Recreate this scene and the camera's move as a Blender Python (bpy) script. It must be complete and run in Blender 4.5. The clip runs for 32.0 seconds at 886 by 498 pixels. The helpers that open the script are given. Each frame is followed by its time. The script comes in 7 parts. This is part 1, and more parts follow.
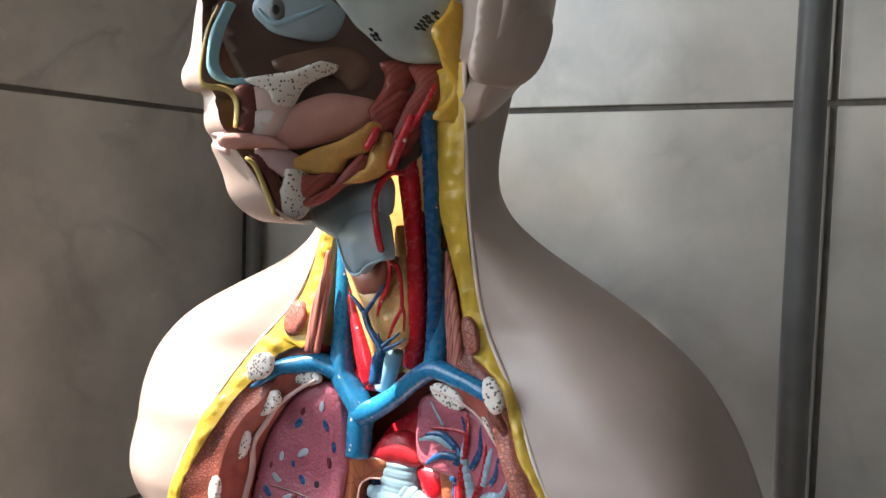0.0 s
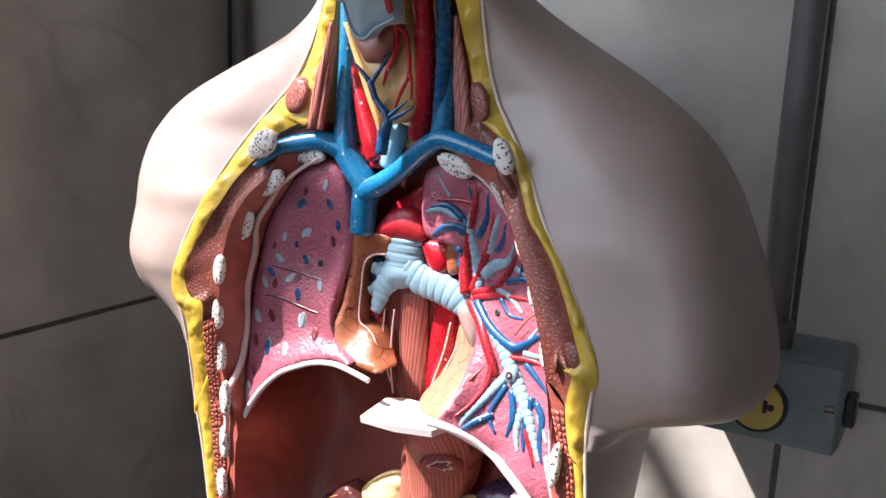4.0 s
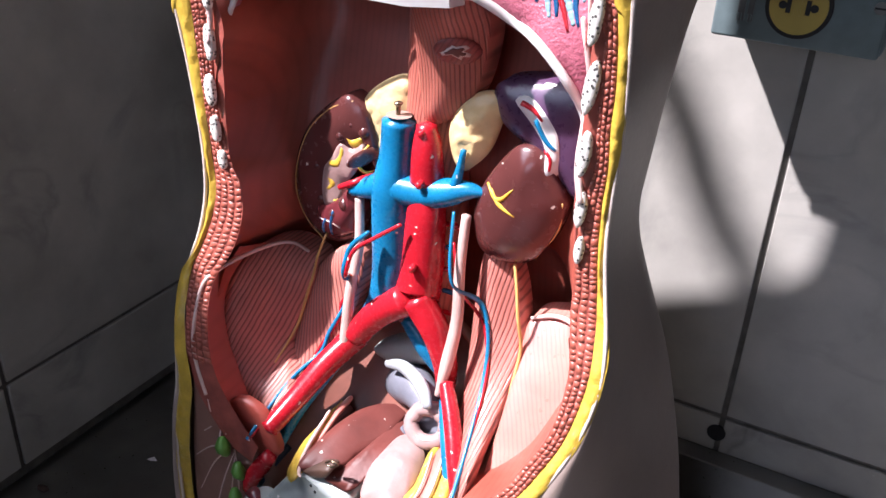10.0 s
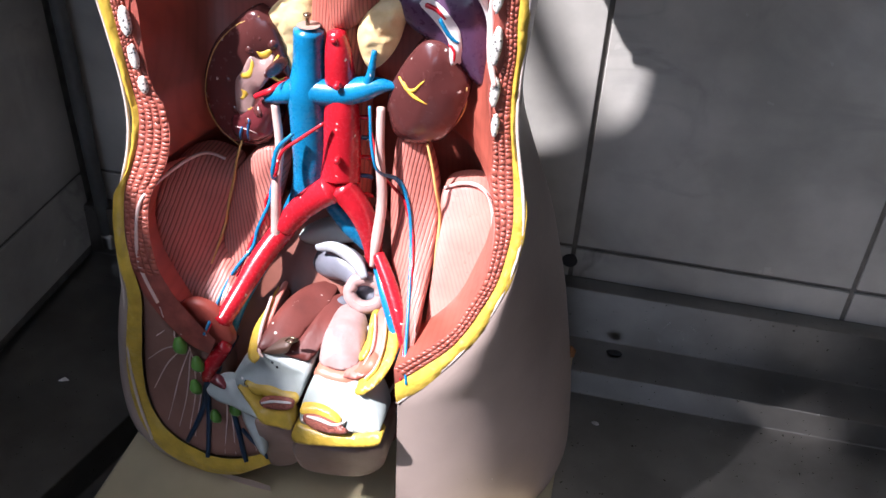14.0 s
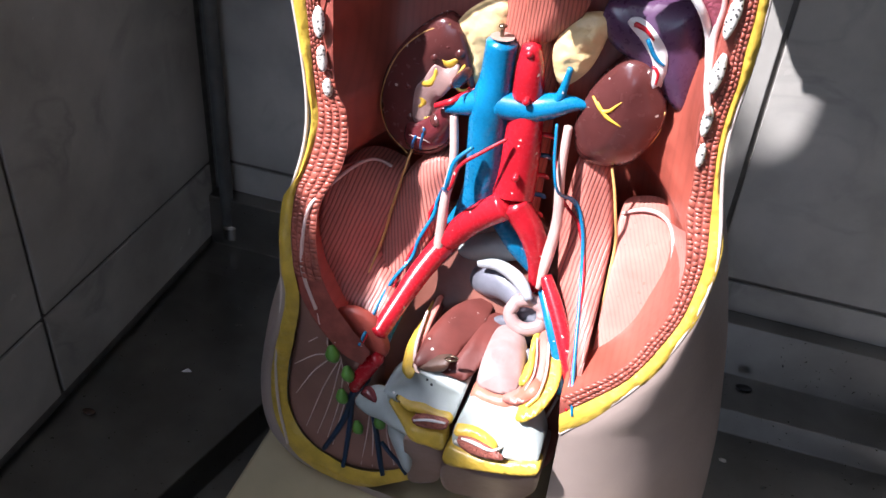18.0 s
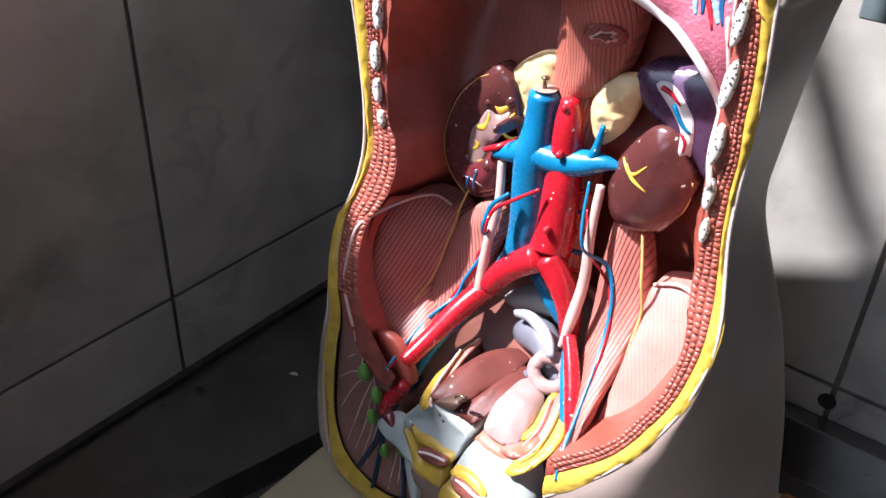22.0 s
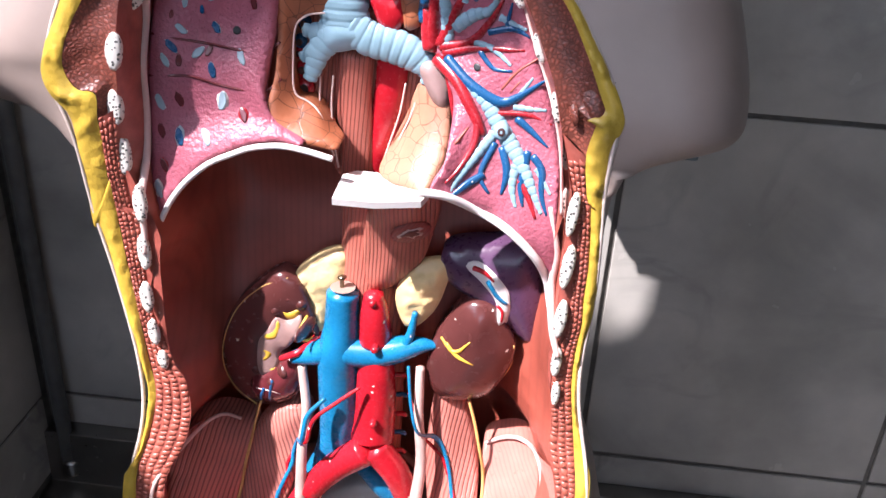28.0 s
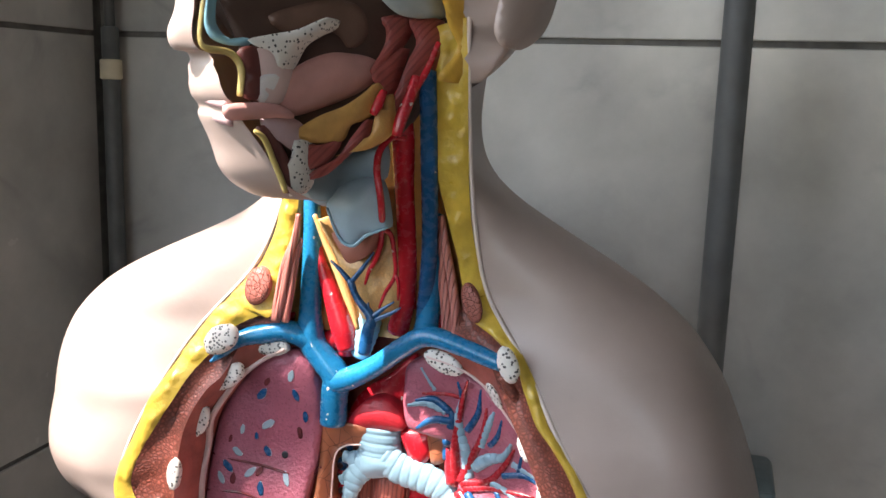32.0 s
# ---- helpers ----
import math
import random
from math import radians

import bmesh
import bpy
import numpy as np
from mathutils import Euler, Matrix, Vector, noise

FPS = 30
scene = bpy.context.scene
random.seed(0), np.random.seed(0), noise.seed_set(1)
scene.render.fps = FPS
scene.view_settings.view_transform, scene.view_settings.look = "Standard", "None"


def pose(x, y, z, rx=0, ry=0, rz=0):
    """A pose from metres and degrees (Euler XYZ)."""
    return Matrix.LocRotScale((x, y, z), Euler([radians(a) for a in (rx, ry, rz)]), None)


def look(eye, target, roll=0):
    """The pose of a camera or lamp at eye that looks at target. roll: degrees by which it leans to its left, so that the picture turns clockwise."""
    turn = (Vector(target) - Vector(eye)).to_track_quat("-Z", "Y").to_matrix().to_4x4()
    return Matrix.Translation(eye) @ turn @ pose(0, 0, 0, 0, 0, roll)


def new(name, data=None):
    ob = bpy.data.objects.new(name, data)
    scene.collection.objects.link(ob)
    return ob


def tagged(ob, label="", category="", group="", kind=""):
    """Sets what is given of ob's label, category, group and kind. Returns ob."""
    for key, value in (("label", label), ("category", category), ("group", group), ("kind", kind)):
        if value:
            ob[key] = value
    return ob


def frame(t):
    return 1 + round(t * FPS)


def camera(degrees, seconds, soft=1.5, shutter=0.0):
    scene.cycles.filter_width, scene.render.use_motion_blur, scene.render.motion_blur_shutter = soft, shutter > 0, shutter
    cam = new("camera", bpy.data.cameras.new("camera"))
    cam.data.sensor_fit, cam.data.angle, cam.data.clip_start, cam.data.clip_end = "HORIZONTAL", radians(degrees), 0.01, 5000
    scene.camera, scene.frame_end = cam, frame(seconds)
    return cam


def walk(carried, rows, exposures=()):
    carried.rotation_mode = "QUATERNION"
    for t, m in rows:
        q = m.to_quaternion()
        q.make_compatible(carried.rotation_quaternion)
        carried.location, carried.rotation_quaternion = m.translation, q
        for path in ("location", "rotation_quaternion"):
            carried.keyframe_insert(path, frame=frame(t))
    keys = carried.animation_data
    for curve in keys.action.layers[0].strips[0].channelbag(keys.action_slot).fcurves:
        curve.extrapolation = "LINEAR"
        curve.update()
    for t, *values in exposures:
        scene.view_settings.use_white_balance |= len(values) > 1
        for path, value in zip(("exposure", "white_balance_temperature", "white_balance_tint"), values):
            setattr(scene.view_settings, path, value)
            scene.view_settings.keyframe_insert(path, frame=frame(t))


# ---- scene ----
# camera and walk
cam = camera(52.5, 32.0)
METRES = 1.15
START = pose(0.32, -0.47, 0.0, -3.4856, -1.8326, 32.5172)
ROWS = [
    (0.0, 0.0, 0.0, 0.0, 0.0, 0.0, -0.0),
    (0.5, -0.0013, 0.0002, -0.0068, -0.18, -1.32, 0.04),
    (1.0, -0.006, -0.0039, -0.0146, -0.8, -2.24, 0.05),
    (1.5, -0.01, -0.0093, -0.0206, -1.37, -3.29, 0.02),
    (2.0, -0.0127, -0.0102, -0.0255, -1.64, -4.34, 0.03),
    (2.5, -0.0134, -0.0059, -0.0328, -1.71, -5.57, -0.0),
    (3.0, -0.0185, -0.005, -0.0404, -1.87, -6.52, -0.28),
    (3.5, -0.0186, -0.0027, -0.0459, -1.89, -7.55, -0.33),
    (5.5, -0.0307, 0.0114, -0.076, -2.11, -10.96, -1.09),
    (6.0, -0.0365, 0.0225, -0.0903, -2.75, -12.2, -1.25),
    (6.5, -0.0414, 0.0413, -0.106, -3.3, -14.44, -1.63),
    (7.0, -0.0494, 0.0624, -0.1195, -4.33, -16.76, -1.9),
    (7.5, -0.0576, 0.0695, -0.1261, -4.64, -18.02, -2.14),
    (8.0, -0.0555, 0.07, -0.137, -3.92, -19.23, -2.02),
    (8.5, -0.0465, 0.0661, -0.1424, -3.15, -21.12, -1.23),
    (9.0, -0.0411, 0.0615, -0.1465, -2.94, -22.78, -0.63),
    (9.5, -0.0419, 0.0469, -0.1453, -3.56, -23.54, -0.76),
    (10.0, -0.0391, 0.0322, -0.144, -3.56, -25.1, -0.43),
    (10.5, -0.0327, 0.0186, -0.1387, -3.64, -26.91, 0.19),
    (11.0, -0.0356, 0.0133, -0.1342, -4.69, -28.25, 0.46),
    (11.5, -0.0482, 0.009, -0.1319, -6.97, -30.23, -0.01),
    (12.0, -0.0746, 0.0001, -0.1202, -12.67, -31.11, 0.68),
    (12.5, -0.0943, -0.0184, -0.1122, -14.78, -32.07, 0.52),
    (13.0, -0.107, -0.0187, -0.1093, -16.12, -32.61, 0.31),
    (13.5, -0.1178, -0.019, -0.1032, -18.18, -33.16, 0.78),
    (14.0, -0.1364, -0.0197, -0.0995, -19.96, -33.38, 0.52),
    (14.5, -0.1505, -0.008, -0.0989, -21.93, -33.93, 0.52),
    (16.5, -0.2028, 0.0282, -0.0993, -26.14, -33.74, -0.51),
    (17.0, -0.2029, 0.0273, -0.0989, -22.36, -33.62, -0.93),
    (17.5, -0.2027, 0.0267, -0.0984, -17.54, -33.64, -0.89),
    (18.0, -0.2014, 0.0284, -0.0995, -14.83, -33.53, -1.11),
    (18.5, -0.1919, 0.0193, -0.1014, -12.96, -32.94, -1.07),
    (19.0, -0.1727, 0.0115, -0.1031, -9.78, -32.52, -0.92),
    (19.5, -0.1512, 0.0091, -0.1071, -6.06, -32.1, -1.07),
    (20.0, -0.1274, -0.0005, -0.1073, -2.82, -31.86, -0.87),
    (20.5, -0.1069, -0.0081, -0.1106, -0.4, -31.44, -1.0),
    (21.0, -0.0867, -0.008, -0.112, 1.99, -31.28, -1.14),
    (21.5, -0.0637, -0.0051, -0.1064, 4.13, -30.29, -0.78),
    (22.0, -0.0488, -0.0033, -0.106, 5.17, -29.68, -0.58),
    (22.5, -0.0359, 0.0006, -0.1017, 5.36, -29.56, -0.51),
    (23.0, -0.0304, 0.0023, -0.0985, 3.0, -28.97, -0.52),
    (23.5, -0.0277, 0.0012, -0.0923, 1.32, -27.93, -0.09),
    (24.0, -0.0301, 0.0, -0.0859, -1.14, -27.04, -0.58),
    (24.5, -0.0363, -0.001, -0.0789, -2.47, -25.8, -0.57),
    (25.0, -0.0414, 0.0043, -0.0744, -3.77, -25.38, -0.7),
    (25.5, -0.0566, 0.0134, -0.0684, -5.84, -25.6, -1.0),
    (27.5, -0.1636, 0.0702, -0.0487, -23.52, -26.36, -0.15),
    (28.0, -0.1807, 0.0748, -0.0431, -26.01, -25.61, 0.33),
    (28.5, -0.1927, 0.0848, -0.0362, -28.38, -25.43, 0.62),
    (29.0, -0.1954, 0.0935, -0.023, -29.91, -23.48, 1.14),
    (29.5, -0.1935, 0.0909, -0.0035, -29.82, -19.57, 1.51),
    (30.0, -0.1874, 0.0861, 0.0083, -29.01, -16.86, 1.76),
    (30.5, -0.1777, 0.0774, 0.0201, -26.78, -15.01, 1.75),
    (31.0, -0.1626, 0.0695, 0.0283, -24.05, -13.1, 1.67),
    (31.5, -0.137, 0.0539, 0.0339, -19.6, -10.6, 1.39),
    (32.0, -0.1148, 0.036, 0.0407, -15.35, -7.48, 0.94),
]
EXPOSURES = [(0.0, 2.05, 7600, 14), (2.0, 1.85, 7300, 15), (3.5, 1.65, 7000, 16), (6.0, 1.4, 6500, 20), (9.0, 1.4, 6350, 20), (13.0, 1.35, 6250, 18), (20.0, 1.4, 6250, 16), (24.0, 1.4, 6300, 18), (28.0, 1.4, 6500, 20), (29.5, 1.4, 6800, 18), (31.0, 1.7, 7100, 15), (32.0, 1.95, 7200, 14)]
walk(cam, [(t, START @ pose(METRES * x, METRES * y, METRES * z, 90 + pitch, roll, yaw)) for t, x, y, z, yaw, pitch, roll in ROWS], EXPOSURES)

# light: sun and sky through the window in the left wall, and a fill lamp
world = bpy.data.worlds.new("sky")
scene.world = world
world.use_nodes = True
SUN_WAY = Vector((0.474, 0.400, -0.785)).normalized()
elev = math.asin(-SUN_WAY.z)
sky = world.node_tree.nodes.new("ShaderNodeTexSky")
sky.sky_type, sky.sun_disc = "NISHITA", False
sky.sun_elevation, sky.sun_rotation = elev, math.atan2(-SUN_WAY.x, -SUN_WAY.y)
back = world.node_tree.nodes["Background"]
world.node_tree.links.new(sky.outputs[0], back.inputs[0])
back.inputs[1].default_value = 0.15
sun_data = bpy.data.lights.new("sun", "SUN")
sun_data.energy, sun_data.angle, sun_data.color = 5.0, radians(1.2), (1.0, 0.98, 0.98)
sun = new("sun", sun_data)
sun.rotation_euler = SUN_WAY.to_track_quat("-Z", "Y").to_euler()
lamp_data = bpy.data.lights.new("window_light", "AREA")
lamp_data.shape, lamp_data.size, lamp_data.size_y, lamp_data.energy, lamp_data.color = "RECTANGLE", 1.1, 0.5, 1.35, (0.62, 0.82, 1.0)
lamp = new("window_light", lamp_data)
lamp.matrix_world = look((-0.44, -0.65, 0.33), (0.5, -0.65, 0.1))
# fill lamp added on the south side to brighten the open body
room_data = bpy.data.lights.new("fill_light_south", "AREA")
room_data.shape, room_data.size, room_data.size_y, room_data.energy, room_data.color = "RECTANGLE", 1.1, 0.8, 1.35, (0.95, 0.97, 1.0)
room = new("fill_light_south", room_data)
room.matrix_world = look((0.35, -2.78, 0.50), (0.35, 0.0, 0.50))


# ---- materials
def mat(name, color, rough=0.4, metal=0.0, vary=0.12, scale=40.0, bump=0.15, bump_scale=None, color2=None, spec=0.5, coat=0.0):
    m = bpy.data.materials.new(name)
    m.use_nodes = True
    nt = m.node_tree
    b = nt.nodes["Principled BSDF"]
    tc = nt.nodes.new("ShaderNodeTexCoord")
    n1 = nt.nodes.new("ShaderNodeTexNoise")
    n1.inputs["Scale"].default_value, n1.inputs["Detail"].default_value = scale, 5.0
    nt.links.new(tc.outputs["Object"], n1.inputs["Vector"])
    ramp = nt.nodes.new("ShaderNodeValToRGB")
    c = Vector(color[:3])
    c2 = Vector(color2[:3]) if color2 else c * (1 + vary)
    ramp.color_ramp.elements[0].position, ramp.color_ramp.elements[1].position = 0.32, 0.68
    ramp.color_ramp.elements[0].color = (*(c * (1 - vary)), 1)
    ramp.color_ramp.elements[1].color = (*[min(1, v) for v in c2], 1)
    nt.links.new(n1.outputs[0], ramp.inputs[0])
    nt.links.new(ramp.outputs[0], b.inputs["Base Color"])
    n2 = nt.nodes.new("ShaderNodeTexNoise")
    n2.inputs["Scale"].default_value, n2.inputs["Detail"].default_value = bump_scale or scale * 6, 3.0
    nt.links.new(tc.outputs["Object"], n2.inputs["Vector"])
    rr = nt.nodes.new("ShaderNodeMapRange")
    rr.inputs[3].default_value, rr.inputs[4].default_value = max(0.02, rough - 0.08), min(1, rough + 0.1)
    nt.links.new(n2.outputs[0], rr.inputs[0])
    nt.links.new(rr.outputs[0], b.inputs["Roughness"])
    if bump:
        bp = nt.nodes.new("ShaderNodeBump")
        bp.inputs["Strength"].default_value, bp.inputs["Distance"].default_value = bump, 0.0012
        nt.links.new(n2.outputs[0], bp.inputs["Height"])
        nt.links.new(bp.outputs[0], b.inputs["Normal"])
    b.inputs["Metallic"].default_value = metal
    b.inputs["Specular IOR Level"].default_value = spec
    b.inputs["Coat Weight"].default_value = coat
    b.inputs["Coat Roughness"].default_value = 0.2
    return m


def cells(m, scale, line=0.05, dark=0.45, depth=1.0):
    """Cobbled flesh: cells parted by darker grooves."""
    nt = m.node_tree
    b = nt.nodes["Principled BSDF"]
    tc = [n for n in nt.nodes if n.type == "TEX_COORD"][0]
    v = nt.nodes.new("ShaderNodeTexVoronoi")
    v.feature = "DISTANCE_TO_EDGE"
    v.inputs["Scale"].default_value = scale
    nt.links.new(tc.outputs["Object"], v.inputs["Vector"])
    r = nt.nodes.new("ShaderNodeMapRange")
    r.inputs[2].default_value, r.inputs[3].default_value = line, dark
    nt.links.new(v.outputs["Distance"], r.inputs[0])
    mix = nt.nodes.new("ShaderNodeMix")
    mix.data_type, mix.blend_type = "RGBA", "MULTIPLY"
    mix.inputs[0].default_value = 1
    old = b.inputs["Base Color"].links[0].from_socket
    nt.links.new(old, mix.inputs[6])
    nt.links.new(r.outputs[0], mix.inputs[7])
    nt.links.new(mix.outputs[2], b.inputs["Base Color"])
    bump = nt.nodes.new("ShaderNodeBump")
    bump.inputs["Strength"].default_value, bump.inputs["Distance"].default_value = depth, 0.001
    nt.links.new(r.outputs[0], bump.inputs["Height"])
    if b.inputs["Normal"].links:
        nt.links.new(b.inputs["Normal"].links[0].from_socket, bump.inputs["Normal"])
    nt.links.new(bump.outputs[0], b.inputs["Normal"])
    return m


def fibres(m, angle, scale=90.0, dark=0.62, depth=0.8, bend=1.2):
    """Striated muscle: fine grooves that run at the angle (degrees from upright)."""
    nt = m.node_tree
    b = nt.nodes["Principled BSDF"]
    tc = [n for n in nt.nodes if n.type == "TEX_COORD"][0]
    mp = nt.nodes.new("ShaderNodeMapping")
    mp.inputs["Rotation"].default_value = (0, radians(angle), 0)
    nt.links.new(tc.outputs["Object"], mp.inputs["Vector"])
    w = nt.nodes.new("ShaderNodeTexWave")
    w.bands_direction = "X"
    w.inputs["Scale"].default_value, w.inputs["Distortion"].default_value = scale, bend
    w.inputs["Detail"].default_value, w.inputs["Detail Scale"].default_value = 2.0, 0.35
    nt.links.new(mp.outputs[0], w.inputs["Vector"])
    r = nt.nodes.new("ShaderNodeMapRange")
    r.inputs[1].default_value, r.inputs[2].default_value, r.inputs[3].default_value = 0.0, 0.45, dark
    nt.links.new(w.outputs["Fac"], r.inputs[0])
    mix = nt.nodes.new("ShaderNodeMix")
    mix.data_type, mix.blend_type = "RGBA", "MULTIPLY"
    mix.inputs[0].default_value = 1
    old = b.inputs["Base Color"].links[0].from_socket
    nt.links.new(old, mix.inputs[6])
    nt.links.new(r.outputs[0], mix.inputs[7])
    nt.links.new(mix.outputs[2], b.inputs["Base Color"])
    bump = nt.nodes.new("ShaderNodeBump")
    bump.inputs["Strength"].default_value, bump.inputs["Distance"].default_value = depth, 0.0012
    nt.links.new(r.outputs[0], bump.inputs["Height"])
    nt.links.new(bump.outputs[0], b.inputs["Normal"])
    return m


def pores(m, scale, size=0.25, hole=0.08):
    """Dark pores in spongy bone; on the lung, the pits' shade as colour."""
    nt = m.node_tree
    b = nt.nodes["Principled BSDF"]
    tc = [n for n in nt.nodes if n.type == "TEX_COORD"][0]
    v = nt.nodes.new("ShaderNodeTexVoronoi")
    v.inputs["Scale"].default_value = scale
    nt.links.new(tc.outputs["Object"], v.inputs["Vector"])
    r = nt.nodes.new("ShaderNodeMapRange")
    r.inputs[1].default_value, r.inputs[2].default_value, r.inputs[3].default_value = size, size + 0.06, hole
    nt.links.new(v.outputs["Distance"], r.inputs[0])
    mix = nt.nodes.new("ShaderNodeMix")
    mix.data_type, mix.blend_type = "RGBA", "MULTIPLY"
    mix.inputs[0].default_value = 1
    old = b.inputs["Base Color"].links[0].from_socket
    nt.links.new(old, mix.inputs[6])
    nt.links.new(r.outputs[0], mix.inputs[7])
    nt.links.new(mix.outputs[2], b.inputs["Base Color"])
    return m


M_SKIN = mat("painted_skin", (0.37, 0.288, 0.252), 0.36, vary=0.13, scale=11, bump=0.05, bump_scale=300)
M_SKINEDGE = mat("skin_edge", (0.62, 0.52, 0.46), 0.4, vary=0.1)
M_FAT = mat("yellow_fat", (0.58, 0.385, 0.055), 0.30, vary=0.18, scale=70, bump=0.7, bump_scale=210)
M_MUS = mat("muscle_rim", (0.31, 0.078, 0.058), 0.38, vary=0.25, scale=60, bump=0.3)
M_MUSDEEP = mat("muscle_deep", (0.36, 0.082, 0.055), 0.42, vary=0.2, scale=25, bump=0.1)
M_MUSPINK = mat("muscle_pink", (0.50, 0.175, 0.14), 0.38, vary=0.15, scale=40, bump=0.12)
M_INTER = mat("rib_flesh", (0.31, 0.078, 0.058), 0.4, vary=0.25, scale=90, bump=0.4, bump_scale=260)
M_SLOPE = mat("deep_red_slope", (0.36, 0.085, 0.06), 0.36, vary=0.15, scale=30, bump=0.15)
M_LUNG = mat("lung_pink", (0.37, 0.10, 0.138), 0.33, vary=0.12, scale=30, bump=0.8, bump_scale=420)
M_LOBE = mat("lung_brown", (0.36, 0.115, 0.055), 0.38, vary=0.15, scale=40, bump=0.2)
M_WHITE = mat("white_membrane", (0.74, 0.70, 0.68), 0.35, vary=0.1)
M_PINKW = mat("pale_pink", (0.66, 0.48, 0.44), 0.35, vary=0.15)
M_PAD = mat("pad_red", (0.42, 0.14, 0.09), 0.42, vary=0.2, scale=60, bump=0.2)
M_GROIN = mat("groin_red", (0.36, 0.07, 0.05), 0.42, vary=0.2, scale=50, bump=0.2)
M_BLUE = mat("vein_blue", (0.004, 0.168, 0.345), 0.27, vary=0.18, scale=50, bump=0.04, coat=0.15)
M_NAVY = mat("vein_navy", (0.008, 0.075, 0.19), 0.26, vary=0.15, coat=0.2)
M_RED = mat("artery_red", (0.46, 0.012, 0.022), 0.25, vary=0.15, scale=50, bump=0.1, coat=0.3)
M_BRONCH = mat("bronchus_blue", (0.23, 0.375, 0.45), 0.33, vary=0.12)
M_KID = mat("kidney_brown", (0.095, 0.027, 0.025), 0.24, vary=0.2, scale=30, coat=0.4)
M_KIDRED = mat("kidney_dark_red", (0.14, 0.025, 0.03), 0.2, vary=0.25, scale=60, coat=0.5)
M_KIDIN = mat("kidney_section", (0.34, 0.21, 0.19), 0.35, vary=0.2, scale=60)
M_ADR = mat("adrenal_cream", (0.72, 0.52, 0.26), 0.4, vary=0.12, scale=80, bump=0.5, bump_scale=200)
M_SPL = mat("spleen_violet", (0.085, 0.04, 0.085), 0.28, vary=0.25, coat=0.3)
M_YEL = mat("nerve_yellow", (0.66, 0.42, 0.05), 0.4)
M_NERVE = mat("pale_nerve", (0.60, 0.36, 0.12), 0.4, vary=0.2)
M_CUT = mat("olive_cut_edge", (0.40, 0.30, 0.10), 0.5, vary=0.2)
M_EARFAT = mat("orange_fat", (0.58, 0.33, 0.045), 0.4, vary=0.2, scale=50, bump=0.4)
M_VMOUTH = mat("vein_cut_end", (0.34, 0.24, 0.20), 0.4, vary=0.2)
M_PELV = mat("pelvis_brown", (0.19, 0.065, 0.045), 0.4, vary=0.25, scale=30, bump=0.15)
M_GREY = mat("gut_grey", (0.155, 0.16, 0.19), 0.36, vary=0.25)
M_BAND = mat("gut_band_pale", (0.40, 0.42, 0.44), 0.4, vary=0.2, scale=60)
M_UTER = mat("organ_maroon", (0.135, 0.034, 0.027), 0.46, vary=0.2)
M_BLAD = mat("bladder_pink", (0.33, 0.22, 0.205), 0.4, vary=0.2, scale=60)
M_RIM = mat("gut_rim_mauve", (0.40, 0.26, 0.245), 0.36, vary=0.2, scale=60)
M_URETER = mat("ureter_pink", (0.56, 0.37, 0.33), 0.36, vary=0.2, scale=50)
# skin copy for the pubis: the shade under the cut is in its colour
M_PUBSKIN = mat("shaded_skin", (0.24, 0.155, 0.132), 0.42, vary=0.15, scale=30)
# near-black vein blue: shade on the thigh put into the colour
M_LEGV = mat("vein_shaded_blue", (0.004, 0.024, 0.06), 0.4, vary=0.15)
M_PUB = mat("cartilage_pale", (0.36, 0.40, 0.385), 0.33, vary=0.14, scale=40)
M_GREEN = mat("node_green", (0.10, 0.26, 0.04), 0.4)
M_DARK = mat("dark_hole", (0.05, 0.014, 0.012), 0.5)
M_NECKBG = mat("neck_ochre", (0.55, 0.30, 0.09), 0.4, vary=0.2, scale=60, bump=0.4)
M_THYR = mat("thyroid_buff", (0.64, 0.37, 0.14), 0.34, vary=0.2, scale=60, bump=0.3)
M_LARLOW = mat("larynx_red", (0.33, 0.115, 0.08), 0.36, vary=0.15)
M_TONGUE = mat("tongue_pink", (0.54, 0.27, 0.24), 0.33, vary=0.12)
M_LARYNX = mat("larynx_grey_blue", (0.30, 0.40, 0.46), 0.33, vary=0.1)
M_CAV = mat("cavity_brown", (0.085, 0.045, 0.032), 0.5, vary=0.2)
M_LBLUE = mat("cartilage_blue", (0.25, 0.50, 0.60), 0.35)
M_BASE = mat("base_cream", (0.55, 0.46, 0.29), 0.4, vary=0.08, scale=20, bump=0.05)
M_WOOD = mat("raw_board", (0.38, 0.16, 0.06), 0.7, vary=0.3, scale=120)
M_STEEL = mat("brushed_steel", (0.32, 0.31, 0.295), 0.30, metal=1.0, vary=0.2, scale=12, bump=0.08, bump_scale=200)
M_PIPE = mat("grey_conduit", (0.12, 0.125, 0.125), 0.45, vary=0.15, scale=30, bump=0.1)
M_DARKPIPE = mat("dark_conduit", (0.10, 0.10, 0.095), 0.5, vary=0.2, scale=40)
M_BOX = mat("cast_box_grey", (0.15, 0.20, 0.21), 0.38, vary=0.1, scale=60, bump=0.15)
M_DISC = mat("socket_yellow", (0.50, 0.38, 0.09), 0.4, vary=0.08)
M_BLACK = mat("black_plastic", (0.012, 0.012, 0.014), 0.45)
M_GROUT = mat("grout", (0.14, 0.13, 0.117), 0.85, vary=0.2, scale=80)
M_PLASTER = mat("plaster", (0.34, 0.335, 0.32), 0.8, vary=0.1, scale=6)
M_FLOOR = mat("floor_dark", (0.18, 0.17, 0.16), 0.5, vary=0.15, scale=8)
